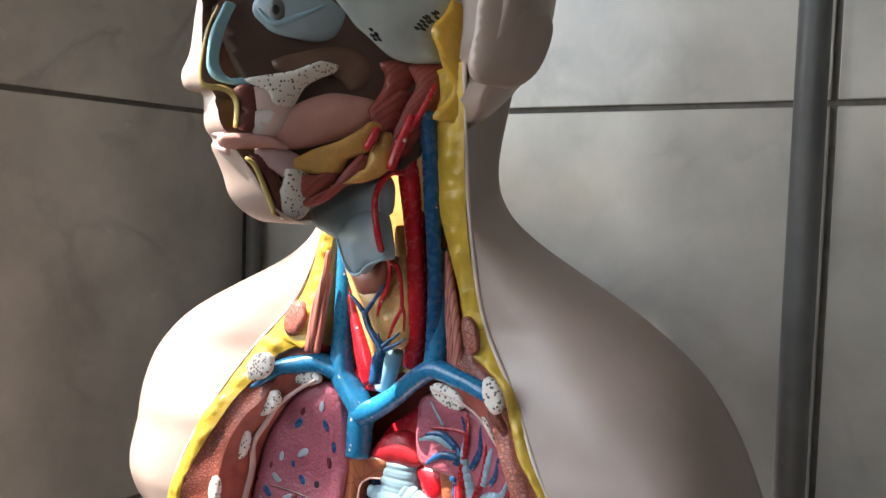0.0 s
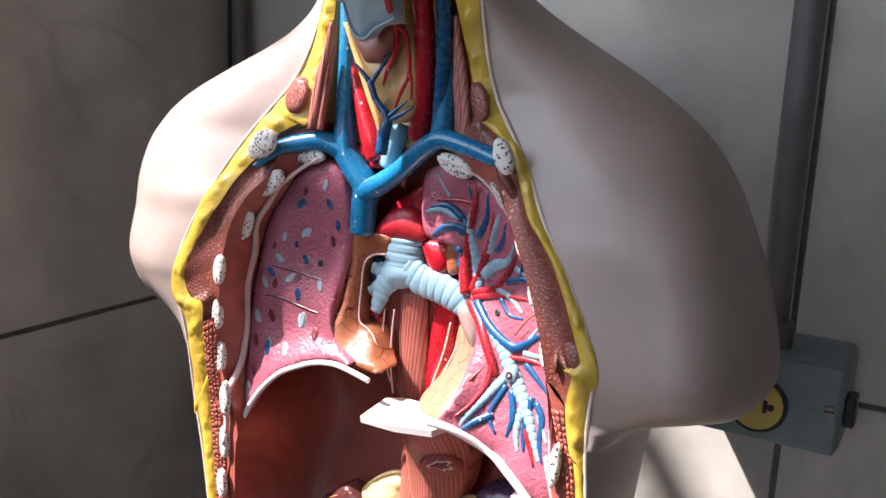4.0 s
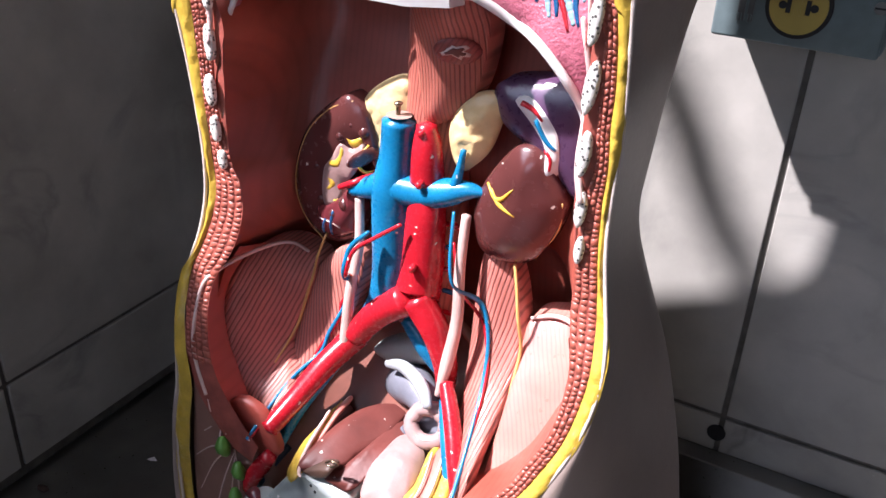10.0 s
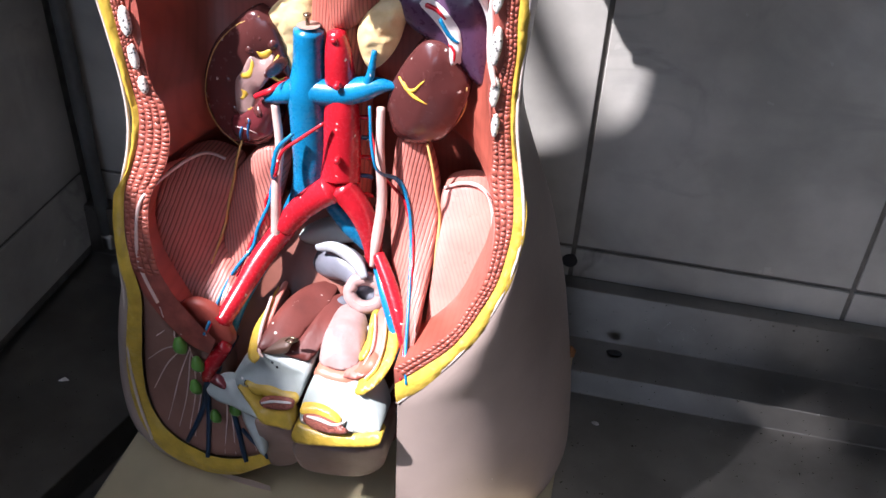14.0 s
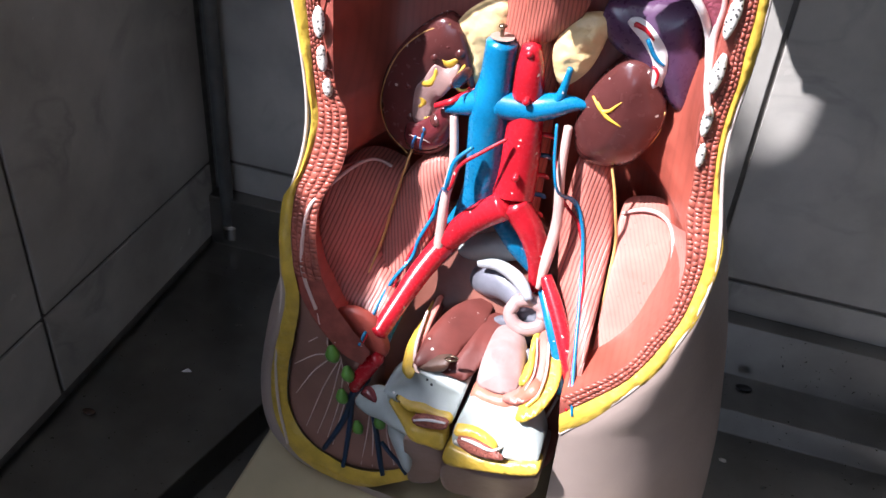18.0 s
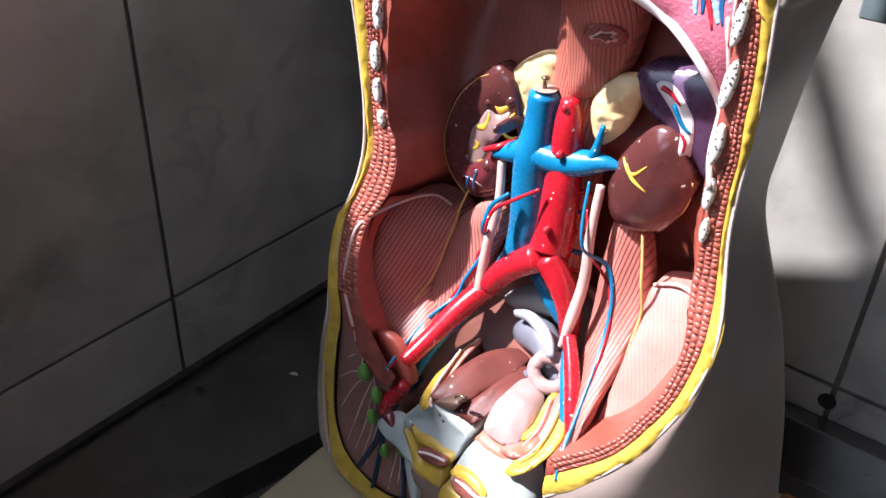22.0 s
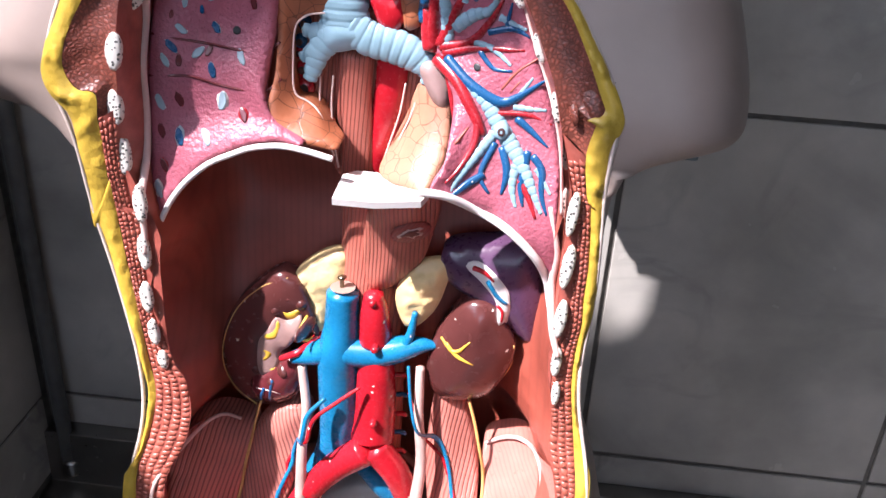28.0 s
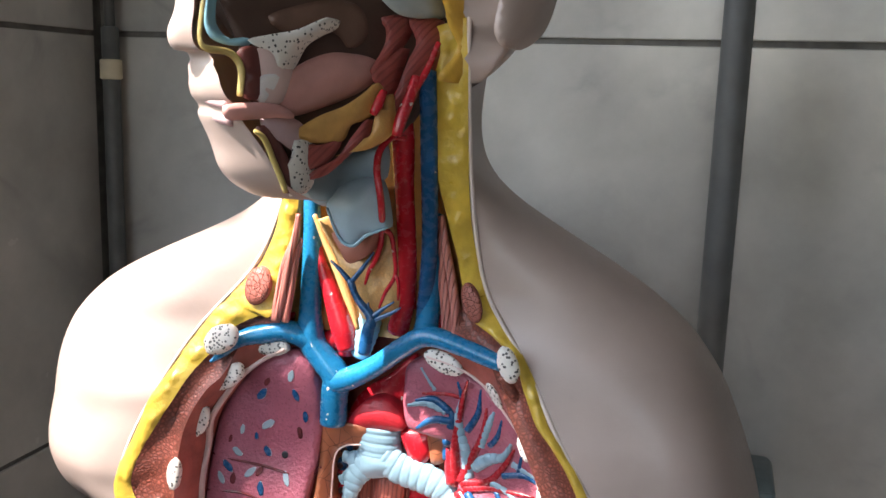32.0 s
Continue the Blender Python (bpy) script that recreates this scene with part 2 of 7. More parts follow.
M_FRAME = mat("window_paint", (0.62, 0.62, 0.60), 0.45, vary=0.08)
M_SCREW = mat("brass_screw", (0.24, 0.19, 0.13), 0.3, metal=1.0)
M_TIE = mat("tape_cream", (0.60, 0.52, 0.36), 0.6)


def tile_material():
    m = mat("marbled_tile", (0.49, 0.47, 0.43), 0.22, vary=0.16, scale=5, bump=0.06, bump_scale=30)
    nt = m.node_tree
    b = nt.nodes["Principled BSDF"]
    old = b.inputs["Base Color"].links[0].from_socket
    tc = [n for n in nt.nodes if n.type == "TEX_COORD"][0]
    info = nt.nodes.new("ShaderNodeObjectInfo")
    shift = nt.nodes.new("ShaderNodeVectorMath")
    shift.operation = "MULTIPLY_ADD"
    shift.inputs[1].default_value = (7, 5, 9)
    nt.links.new(info.outputs["Random"], shift.inputs[0])
    nt.links.new(tc.outputs["Object"], shift.inputs[2])
    def vein(scale, twist, half, strength, seed):
        add = nt.nodes.new("ShaderNodeVectorMath")
        add.inputs[1].default_value = (seed, seed * 2, seed * 3)
        nt.links.new(shift.outputs[0], add.inputs[0])
        w = nt.nodes.new("ShaderNodeTexNoise")
        w.inputs["Scale"].default_value, w.inputs["Detail"].default_value, w.inputs["Distortion"].default_value = scale, 8, twist
        nt.links.new(add.outputs[0], w.inputs["Vector"])
        r = nt.nodes.new("ShaderNodeValToRGB")
        e = r.color_ramp.elements
        e[0].position, e[0].color = 0.5 - half, (0, 0, 0, 1)
        e[1].position, e[1].color = 0.5 + half, (0, 0, 0, 1)
        r.color_ramp.elements.new(0.5).color = (strength, strength, strength, 1)
        nt.links.new(w.outputs[0], r.inputs[0])
        k = nt.nodes.new("ShaderNodeTexNoise")
        k.inputs["Scale"].default_value = scale * 1.3
        nt.links.new(r.inputs[0].links[0].from_node.inputs["Vector"].links[0].from_socket, k.inputs["Vector"])
        m2 = nt.nodes.new("ShaderNodeMapRange")
        m2.inputs[1].default_value, m2.inputs[2].default_value = 0.48, 0.68
        nt.links.new(k.outputs[0], m2.inputs[0])
        mul = nt.nodes.new("ShaderNodeMath")
        mul.operation = "MULTIPLY"
        nt.links.new(r.outputs[0], mul.inputs[0])
        nt.links.new(m2.outputs[0], mul.inputs[1])
        return mul.outputs[0]

    cloud = nt.nodes.new("ShaderNodeTexNoise")
    cloud.inputs["Scale"].default_value, cloud.inputs["Detail"].default_value, cloud.inputs["Roughness"].default_value = 9.0, 9.0, 0.62
    nt.links.new(shift.outputs[0], cloud.inputs["Vector"])
    tone = nt.nodes.new("ShaderNodeMapRange")
    tone.inputs[1].default_value, tone.inputs[2].default_value, tone.inputs[3].default_value, tone.inputs[4].default_value = 0.30, 0.72, 0.78, 1.06
    nt.links.new(cloud.outputs[0], tone.inputs[0])
    shade = nt.nodes.new("ShaderNodeMix")
    shade.data_type, shade.blend_type = "RGBA", "MULTIPLY"
    shade.inputs[0].default_value = 1
    nt.links.new(old, shade.inputs[6])
    nt.links.new(tone.outputs[0], shade.inputs[7])
    old = shade.outputs[2]
    both = nt.nodes.new("ShaderNodeMath")
    both.operation, both.use_clamp = "ADD", True
    nt.links.new(vein(3.0, 0.8, 0.10, 0.55, 1.0), both.inputs[0])
    nt.links.new(vein(6.0, 0.8, 0.04, 0.4, 4.0), both.inputs[1])
    mix = nt.nodes.new("ShaderNodeMix")
    mix.data_type = "RGBA"
    nt.links.new(both.outputs[0], mix.inputs[0])
    nt.links.new(old, mix.inputs[6])
    mix.inputs[7].default_value = (0.20, 0.195, 0.19, 1)
    nt.links.new(mix.outputs[2], b.inputs["Base Color"])
    return m


def specks(m, scale, color, share=0.12, size=0.16):
    """Sparse small chips and specks in the paint."""
    nt = m.node_tree
    b = nt.nodes["Principled BSDF"]
    tc = [n for n in nt.nodes if n.type == "TEX_COORD"][0]
    v = nt.nodes.new("ShaderNodeTexVoronoi")
    v.inputs["Scale"].default_value = scale
    w = nt.nodes.new("ShaderNodeTexNoise")
    w.inputs["Scale"].default_value = scale * 2.5
    add = nt.nodes.new("ShaderNodeVectorMath")
    add.operation = "MULTIPLY_ADD"
    add.inputs[1].default_value = (0.6 / scale,) * 3
    nt.links.new(tc.outputs["Object"], w.inputs["Vector"])
    nt.links.new(w.outputs["Color"], add.inputs[0])
    nt.links.new(tc.outputs["Object"], add.inputs[2])
    nt.links.new(add.outputs[0], v.inputs["Vector"])
    near = nt.nodes.new("ShaderNodeMath")
    near.operation = "LESS_THAN"
    near.inputs[1].default_value = size
    nt.links.new(v.outputs["Distance"], near.inputs[0])
    sep = nt.nodes.new("ShaderNodeSeparateColor")
    nt.links.new(v.outputs["Color"], sep.inputs[0])
    few = nt.nodes.new("ShaderNodeMath")
    few.operation = "LESS_THAN"
    few.inputs[1].default_value = share
    nt.links.new(sep.outputs[0], few.inputs[0])
    mul = nt.nodes.new("ShaderNodeMath")
    mul.operation = "MULTIPLY"
    nt.links.new(near.outputs[0], mul.inputs[0])
    nt.links.new(few.outputs[0], mul.inputs[1])
    mix = nt.nodes.new("ShaderNodeMix")
    mix.data_type = "RGBA"
    nt.links.new(mul.outputs[0], mix.inputs[0])
    nt.links.new(b.inputs["Base Color"].links[0].from_socket, mix.inputs[6])
    mix.inputs[7].default_value = (*color, 1)
    nt.links.new(mix.outputs[2], b.inputs["Base Color"])


for m in (M_RED, M_BLUE, M_NAVY, M_KID, M_UTER):
    specks(m, 170, (0.72, 0.62, 0.55), 0.10, 0.17)
specks(M_SKIN, 60, (0.10, 0.07, 0.06), 0.10, 0.035)
specks(M_SKIN, 35, (0.55, 0.48, 0.43), 0.10, 0.05)
specks(M_BASE, 45, (0.30, 0.20, 0.10), 0.10, 0.05)
cells(M_THYR, 420, 0.3, 0.85, 0.7)
M_TILE = tile_material()
# lung pits as darker spots: their shade is put into the colour
pores(M_LUNG, 430, 0.20, 0.72)
cells(M_MUS, 430, 0.10, 0.45, 0.4)
fibres(M_MUSDEEP, 3, 60, 0.9, 0.2, 0.4)
cells(M_LOBE, 90, 0.03, 0.3, 0.2)
# paler copy of the lung brown for the flap: sunlight put into the colour
M_FLAP = cells(mat("lung_brown_sunlit", (0.44, 0.20, 0.125), 0.36, vary=0.12, scale=40, bump=0.2), 110, 0.03, 0.4, 0.2)
M_RIB = pores(mat("spongy_bone", (0.74, 0.70, 0.64), 0.45, vary=0.08, scale=80, bump=0.2), 420, 0.30, 0.12)
M_JAWBONE = pores(mat("spongy_jawbone", (0.70, 0.66, 0.60), 0.45, vary=0.08, scale=80, bump=0.2), 430, 0.24, 0.05)
M_NODE = cells(mat("muscle_node", (0.36, 0.11, 0.08), 0.4), 330, 0.08, 0.5)
M_PSOAS_L = fibres(mat("psoas_left", (0.50, 0.175, 0.14), 0.36, vary=0.15, scale=40, bump=0.1), 16, 104, 0.48, 0.7, 3.0)
M_PSOAS_R = fibres(mat("psoas_right", (0.50, 0.175, 0.14), 0.36, vary=0.15, scale=40, bump=0.1), -8, 104, 0.50, 0.7, 3.0)
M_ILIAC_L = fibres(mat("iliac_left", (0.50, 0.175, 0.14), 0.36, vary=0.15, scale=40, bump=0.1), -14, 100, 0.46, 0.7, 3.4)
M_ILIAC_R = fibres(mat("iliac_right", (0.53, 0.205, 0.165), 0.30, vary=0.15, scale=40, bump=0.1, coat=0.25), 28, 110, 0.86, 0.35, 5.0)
M_CRUS = fibres(mat("crus", (0.46, 0.135, 0.10), 0.38, vary=0.15, scale=40, bump=0.1), -4, 120)
M_JAW = fibres(mat("jaw_muscle", (0.30, 0.065, 0.055), 0.36, vary=0.2, scale=60, bump=0.2), -35, 120, 0.75, 0.5)
M_LIP = mat("lip_violet", (0.46, 0.31, 0.31), 0.32, vary=0.08)
M_THIGH = mat("thigh_section", (0.24, 0.12, 0.09), 0.42, vary=0.12, scale=30, bump=0.15)
M_BUNDLE = mat("muscle_bundle_red", (0.36, 0.095, 0.065), 0.36, vary=0.2, scale=60, bump=0.3, bump_scale=500)
M_PEC = cells(mat("chest_muscle_red", (0.36, 0.098, 0.066), 0.38, vary=0.2, scale=60, bump=0.2), 400, 0.45, 0.4, 0.5)
# darker copy of the artery red, with the chest's shade in the colour
M_LRED = mat("lung_artery_shaded", (0.34, 0.016, 0.024), 0.26, vary=0.2, scale=80, bump=0.1, coat=0.3)
M_CAVL = mat("nasal_brown", (0.16, 0.085, 0.06), 0.42, vary=0.2)
M_BALL = mat("artery_cut", (0.44, 0.02, 0.03), 0.35, vary=0.2, scale=160, bump=0.3)


# ---- tools
def mm(text):
    """Places in millimetres, with an optional radius, as metres."""
    return [tuple(float(v) / 1000 for v in p.split()) for p in text.split(";")]


def smooth_line(pts, n, soft=0):
    """n even steps along a smooth line through pts (any number of columns)."""
    a = np.array([p for i, p in enumerate(pts) if i == 0 or np.linalg.norm(np.subtract(p[:3], pts[i - 1][:3])) > 1e-4], float)
    if len(a) == 1:
        return np.repeat(a, n, 0)
    for _ in range(soft):
        a[1:-1] = 0.25 * a[:-2] + 0.5 * a[1:-1] + 0.25 * a[2:]
    ext = np.vstack([2 * a[0] - a[1], a, 2 * a[-1] - a[-2]])
    fine = []
    for i in range(1, len(ext) - 2):
        for k in range(10):
            t = k / 10
            p0, p1, p2, p3 = ext[i - 1:i + 3]
            fine.append(0.5 * (2 * p1 + (p2 - p0) * t + (2 * p0 - 5 * p1 + 4 * p2 - p3) * t * t + (3 * p1 - p0 - 3 * p2 + p3) * t ** 3))
    fine.append(ext[-2])
    fine = np.array(fine)
    s = np.concatenate([[0], np.cumsum(np.linalg.norm(np.diff(fine[:, :3], axis=0), axis=1))])
    return np.array([[np.interp(v, s, fine[:, k]) for k in range(fine.shape[1])] for v in np.linspace(0, s[-1], n)])


def closed_line(pts, n, soft=0):
    a = np.array(pts, float)[:, :3]
    k = 3
    ring = np.vstack([a[-k:], a, a[:k + 1]])
    fine = smooth_line(ring, 14 * len(ring), soft)
    i0 = np.argmin(np.linalg.norm(fine[:len(fine) // 2] - a[0], axis=1))
    i1 = len(fine) // 2 + np.argmin(np.linalg.norm(fine[len(fine) // 2:] - a[0], axis=1))
    return smooth_line(fine[i0:i1 + 1], n + 1)[:-1]


def part(name, verts, faces, material, parent=None, label="", smooth=True):
    me = bpy.data.meshes.new(name)
    me.from_pydata([tuple(v) for v in verts], [], faces)
    bm = bmesh.new()
    bm.from_mesh(me)
    bmesh.ops.recalc_face_normals(bm, faces=bm.faces)
    bm.to_mesh(me)
    bm.free()
    for m in material if isinstance(material, (list, tuple)) else [material]:
        me.materials.append(m)
    if smooth:
        me.polygons.foreach_set("use_smooth", [True] * len(me.polygons))
    ob = new(name, me)
    ob.parent = parent
    if label:
        ob["label"] = label
    return ob


def bm_part(name, bm, material, parent=None, label="", smooth=False):
    me = bpy.data.meshes.new(name)
    bm.to_mesh(me)
    bm.free()
    me.materials.append(material)
    if smooth:
        me.polygons.foreach_set("use_smooth", [True] * len(me.polygons))
    ob = new(name, me)
    ob.parent = parent
    if label:
        ob["label"] = label
    return ob


def tube_data(line, seg=10, ring=0.0):
    """Vertices and faces of a round tube along rows of x, y, z, r; ring: height of hoops on it."""
    p, r = line[:, :3], line[:, 3]
    verts, faces = [], []
    n = len(p)
    up = Vector((0.13, 1, 0.21)).normalized()
    for i in range(n):
        d = Vector(p[min(i + 1, n - 1)] - p[max(i - 1, 0)]).normalized()
        a = d.cross(up).normalized()
        b = d.cross(a)
        rr = r[i] * (1 + ring * math.cos(i * math.pi))
        for k in range(seg):
            t = 2 * math.pi * k / seg
            verts.append(Vector(p[i]) + (a * math.cos(t) + b * math.sin(t)) * rr)
    for i in range(n - 1):
        for k in range(seg):
            k2 = (k + 1) % seg
            faces.append((i * seg + k, i * seg + k2, (i + 1) * seg + k2, (i + 1) * seg + k))
    for i in (0, n - 1):
        d = Vector(p[i] - p[1 if i == 0 else n - 2]).normalized()
        verts.append(Vector(p[i]) + d * r[i] * 0.35)
        c = len(verts) - 1
        for k in range(seg):
            faces.append((i * seg + k, i * seg + (k + 1) % seg, c))
    return verts, faces


def tube(name, pts, material, parent, label="", n=None, seg=10, ring=0.0, thick=1.0, hoop=0.0, flat=1.0):
    length = sum(np.linalg.norm(np.subtract(a[:3], b[:3])) for a, b in zip(pts, pts[1:]))
    n = n or max(6, int(length / 0.0022))
    line = smooth_line(pts, n)
    line[:, 3] = np.maximum(line[:, 3], 0.0004) * thick
    if hoop:
        line = smooth_line(pts, max(12, int(length / hoop * 8)))
        turn = np.linspace(0, 2 * math.pi * max(2, round(length / hoop)), len(line))
        line[:, 3] = np.maximum(line[:, 3], 0.0004) - hoop * 0.15 * np.maximum(0, -np.cos(turn)) ** 3 * np.minimum(1, line[:, 3] / 0.003)
    v, f = tube_data(line, seg, ring)
    if flat != 1.0:
        ends = [Vector(line[0][:3]), Vector(line[-1][:3])]
        for i, p in enumerate(v):
            c = line[i // seg] if i < len(line) * seg else ends[i - len(line) * seg]
            p.y = c[1] + (p.y - c[1]) * flat
    return part(name, v, f, material, parent, label)


def fill(contour, step, height, width, back, guides=None, wave=None):
    """A pillow: the contour filled with a grid, raised towards -y by height within width of its edge, with a wall going back."""
    from mathutils.geometry import delaunay_2d_cdt
    c = np.asarray(contour)
    n = len(c)
    lo, hi = c[:, [0, 2]].min(0), c[:, [0, 2]].max(0)
    gx, gz = np.meshgrid(np.arange(lo[0] + step / 2, hi[0], step), np.arange(lo[1] + step / 2, hi[1], step))
    gx = gx + (np.arange(gx.shape[0]) % 2)[:, None] * step * 0.5
    g = np.stack([gx.ravel(), gz.ravel()], 1)
    a, b = c[:, [0, 2]], np.roll(c[:, [0, 2]], -1, 0)
    inside = np.zeros(len(g), bool)
    dist = np.full(len(g), 1e9)
    for p, q in zip(a, b):
        cross = (p[1] > g[:, 1]) != (q[1] > g[:, 1])
        xs = p[0] + (g[:, 1] - p[1]) * (q[0] - p[0]) / (q[1] - p[1] + 1e-12)
        inside ^= cross & (g[:, 0] < xs)
        d = q - p
        t = np.clip(((g - p) @ d) / (d @ d + 1e-12), 0, 1)
        dist = np.minimum(dist, np.linalg.norm(g - p - t[:, None] * d, axis=1))
    keep = inside & (dist > step * 0.45)
    g, dist = g[keep], dist[keep]
    flat = np.column_stack([a, np.ones(n)])
    plane = np.linalg.lstsq(flat, c[:, 1], rcond=None)[0]
    left = c[:, 1] - flat @ plane
    src = a
    share = np.ones(n)
    if guides:
        q = np.array(guides, float)
        src = np.vstack([a, q[:, [0, 2]]])
        left = np.concatenate([left, q[:, 1] - np.column_stack([q[:, [0, 2]], np.ones(len(q))]) @ plane])
        share = np.concatenate([share, np.full(len(q), n / 12.0)])
    wts = share / (((g[:, None, :] - src[None]) ** 2).sum(2) + (2e-4 if guides else 2e-5)) ** 1.5
    y = (wts * left).sum(1) / wts.sum(1) + np.column_stack([g, np.ones(len(g))]) @ plane
    if guides:
        near = np.argmin(((g[:, None, :] - a[None]) ** 2).sum(2), 1)
        k = np.exp(-dist / 0.008)
        y = y * (1 - k) + c[near, 1] * k
    y = y - height * (1 - np.exp(-dist / width))
    if wave is not None:
        y = y + wave(g[:, 0], g[:, 1]) * np.minimum(1, dist / width)
    pts = [Vector(p) for p in a] + [Vector(p) for p in g]
    out = delaunay_2d_cdt(pts, [], [list(range(n))], 1, 1e-7)
    ys = np.concatenate([c[:, 1], y])
    verts, orig = out[0], out[3]
    vy = [ys[o[0]] if o else c[:, 1].mean() for o in orig]
    v3 = [(p[0], yy, p[1]) for p, yy in zip(verts, vy)]
    faces = [tuple(f) for f in out[2]]
    where = {o: i for i, os in enumerate(orig) for o in os}
    base = len(v3)
    for i in range(n):
        x, yy, z = v3[where[i]]
        v3.append((x, yy + back, z))
    for i in range(n):
        j = (i + 1) % n
        faces.append((where[i], where[j], base + j, base + i))
    return v3, faces


def pillow(name, pts, material, parent, label="", height=0.003, width=0.003, back=0.006, step=0.003, n=None, soft=0, wave=None, guides=None):
    a = np.array(pts, float)[:, :3]
    length = np.linalg.norm(np.diff(np.vstack([a, a[:1]]), axis=0), axis=1).sum()
    c = closed_line(a, n or max(16, int(length / 0.003)), soft)
    v, f = fill(c, step, height, width, back, guides, wave)
    keep_surface(v, f)
    return part(name, v, f, material, parent, label)


def lumps(x, z):
    return np.array([0.0022 * noise.noise(Vector((u * 160, 3.1, v * 160))) + 0.0012 * noise.noise(Vector((u * 420, 7.7, v * 420))) for u, v in zip(x, z)])


SURFACES = []


def keep_surface(v, f):
    from mathutils.bvhtree import BVHTree
    SURFACES.append(BVHTree.FromPolygons([tuple(p) for p in v], f))


def front_y(x, z, default):
    """The foremost of the surfaces built so far, seen from the front, at x and z."""
    hits = [b.ray_cast(Vector((x, -0.4, z)), Vector((0, 1, 0)), 0.6)[0] for b in SURFACES]
    hits = [h.y for h in hits if h]
    return min(hits) if hits else default


def laid(pts, sink=0.3, n=None):
    """The line pts laid on what lies behind it."""
    length = sum(np.linalg.norm(np.subtract(a[:3], b[:3])) for a, b in zip(pts, pts[1:]))
    line = smooth_line(pts, n or max(5, int(length / 0.004)))
    r = line[:, 3] if line.shape[1] > 3 else np.zeros(len(line))
    ys = np.array([front_y(p[0], p[2], p[1]) for p in line]) - r * (1 - 2 * sink)
    for _ in range(10 if len(ys) > 8 else 1):
        ys[1:-1] = 0.25 * ys[:-2] + 0.5 * ys[1:-1] + 0.25 * ys[2:]
    line[:, 1] = ys
    return [tuple(p) for p in line]


def oval(name, x, z, rx, rz, turn, material, parent, label="", height=0.002, n=18, step=None, sink=0.001, rough=0.0, depth=None):
    """A raised oval lying on what is behind it."""
    rnd = random.Random(int(abs(x * 7e4 + z * 3e4)))
    c = []
    for k in range(n):
        t = 2 * math.pi * k / n
        s = 1 + rough * rnd.uniform(-1, 1)
        px, pz = rx * math.cos(t) * s, rz * math.sin(t) * s
        qx, qz = x + px * math.cos(turn) - pz * math.sin(turn), z + px * math.sin(turn) + pz * math.cos(turn)
        c.append((qx, depth if depth is not None else front_y(qx, qz, -0.02), qz))
    c = np.array(c)
    if depth is None:
        m = np.column_stack([c[:, [0, 2]], np.ones(n)])
        flat = m @ np.linalg.lstsq(m, c[:, 1], rcond=None)[0]
        c[:, 1] = flat + max(-0.004, np.quantile(c[:, 1] - flat, 0.2)) + sink
    v, f = fill(c, step or min(rx, rz) * 0.4, height, min(rx, rz) * 0.4, 0.003)
    keep_surface(v, f)
    return part(name, v, f, material, parent, label)


def strip(name, A, B, material, parent, label="", n=160, cols=6, bulge=0.002, lift=0.0, soft=0):
    a, b = smooth_line(A, n, soft)[:, :3], smooth_line(B, n, soft)[:, :3]
    verts, faces = [], []
    for i in range(n):
        for k in range(cols + 1):
            t = k / cols
            p = a[i] * (1 - t) + b[i] * t
            verts.append((p[0], p[1] - bulge * math.sin(math.pi * t) - lift, p[2]))
    for i in range(n - 1):
        for k in range(cols):
            q = i * (cols + 1) + k
            faces.append((q, q + 1, q + cols + 2, q + cols + 1))
    keep_surface(verts, faces)
    return part(name, verts, faces, material, parent, label)


def box(bm, lo, hi, bevel=0.0):
    r = bmesh.ops.create_cube(bm, size=1.0)
    size = Vector(hi) - Vector(lo)
    mid = (Vector(hi) + Vector(lo)) / 2
    for v in r["verts"]:
        v.co = Vector((v.co.x * size.x, v.co.y * size.y, v.co.z * size.z)) + mid
    if bevel:
        edges = {e for v in r["verts"] for e in v.link_edges}
        bmesh.ops.bevel(bm, geom=list(edges), offset=bevel, segments=3, profile=0.5, affect="EDGES")
    return bm


# ---- the setting
WALL_X, WALL_Y = -0.418, 0.28
DECK, LEDGE, BASIN = -0.83, -0.76, -0.862
ROOM = dict(x1=2.4, y0=-2.8, z0=-1.72, z1=1.05)
WIN = dict(y0=-1.25, y1=-0.095, z0=-0.10, z1=0.775)


def wall(name, lo, hi, material, label):
    ob = bm_part(name, box(bmesh.new(), lo, hi), material)
    return tagged(ob, label, "wall", kind="structure")


g = 0.004
wall_left = wall("wall_west", (WALL_X - 0.05, WIN["y1"], ROOM["z0"]), (WALL_X - g, WALL_Y + 0.2, ROOM["z1"]), M_GROUT, "tiled wall beside the torso model, grey grout")
wall("wall_west_under_window", (WALL_X - 0.05, ROOM["y0"], ROOM["z0"]), (WALL_X - g, WIN["y1"], WIN["z0"]), M_GROUT, "tiled wall below the window opening")
wall("wall_west_over_window", (WALL_X - 0.05, WIN["y0"], WIN["z1"]), (WALL_X - g, WIN["y1"], ROOM["z1"]), M_PLASTER, "plain wall above the window opening")
wall("wall_west_far", (WALL_X - 0.05, ROOM["y0"], WIN["z0"]), (WALL_X - g, WIN["y0"], ROOM["z1"]), M_PLASTER, "plain wall past the window")
wall_back = wall("wall_north", (WALL_X - g, WALL_Y + g, ROOM["z0"]), (ROOM["x1"], WALL_Y + 0.2, ROOM["z1"]), M_GROUT, "tiled wall behind the torso model, grey grout")
wall("wall_east", (ROOM["x1"], ROOM["y0"], ROOM["z0"]), (ROOM["x1"] + 0.15, WALL_Y + 0.2, ROOM["z1"]), M_PLASTER, "plain pale room wall")
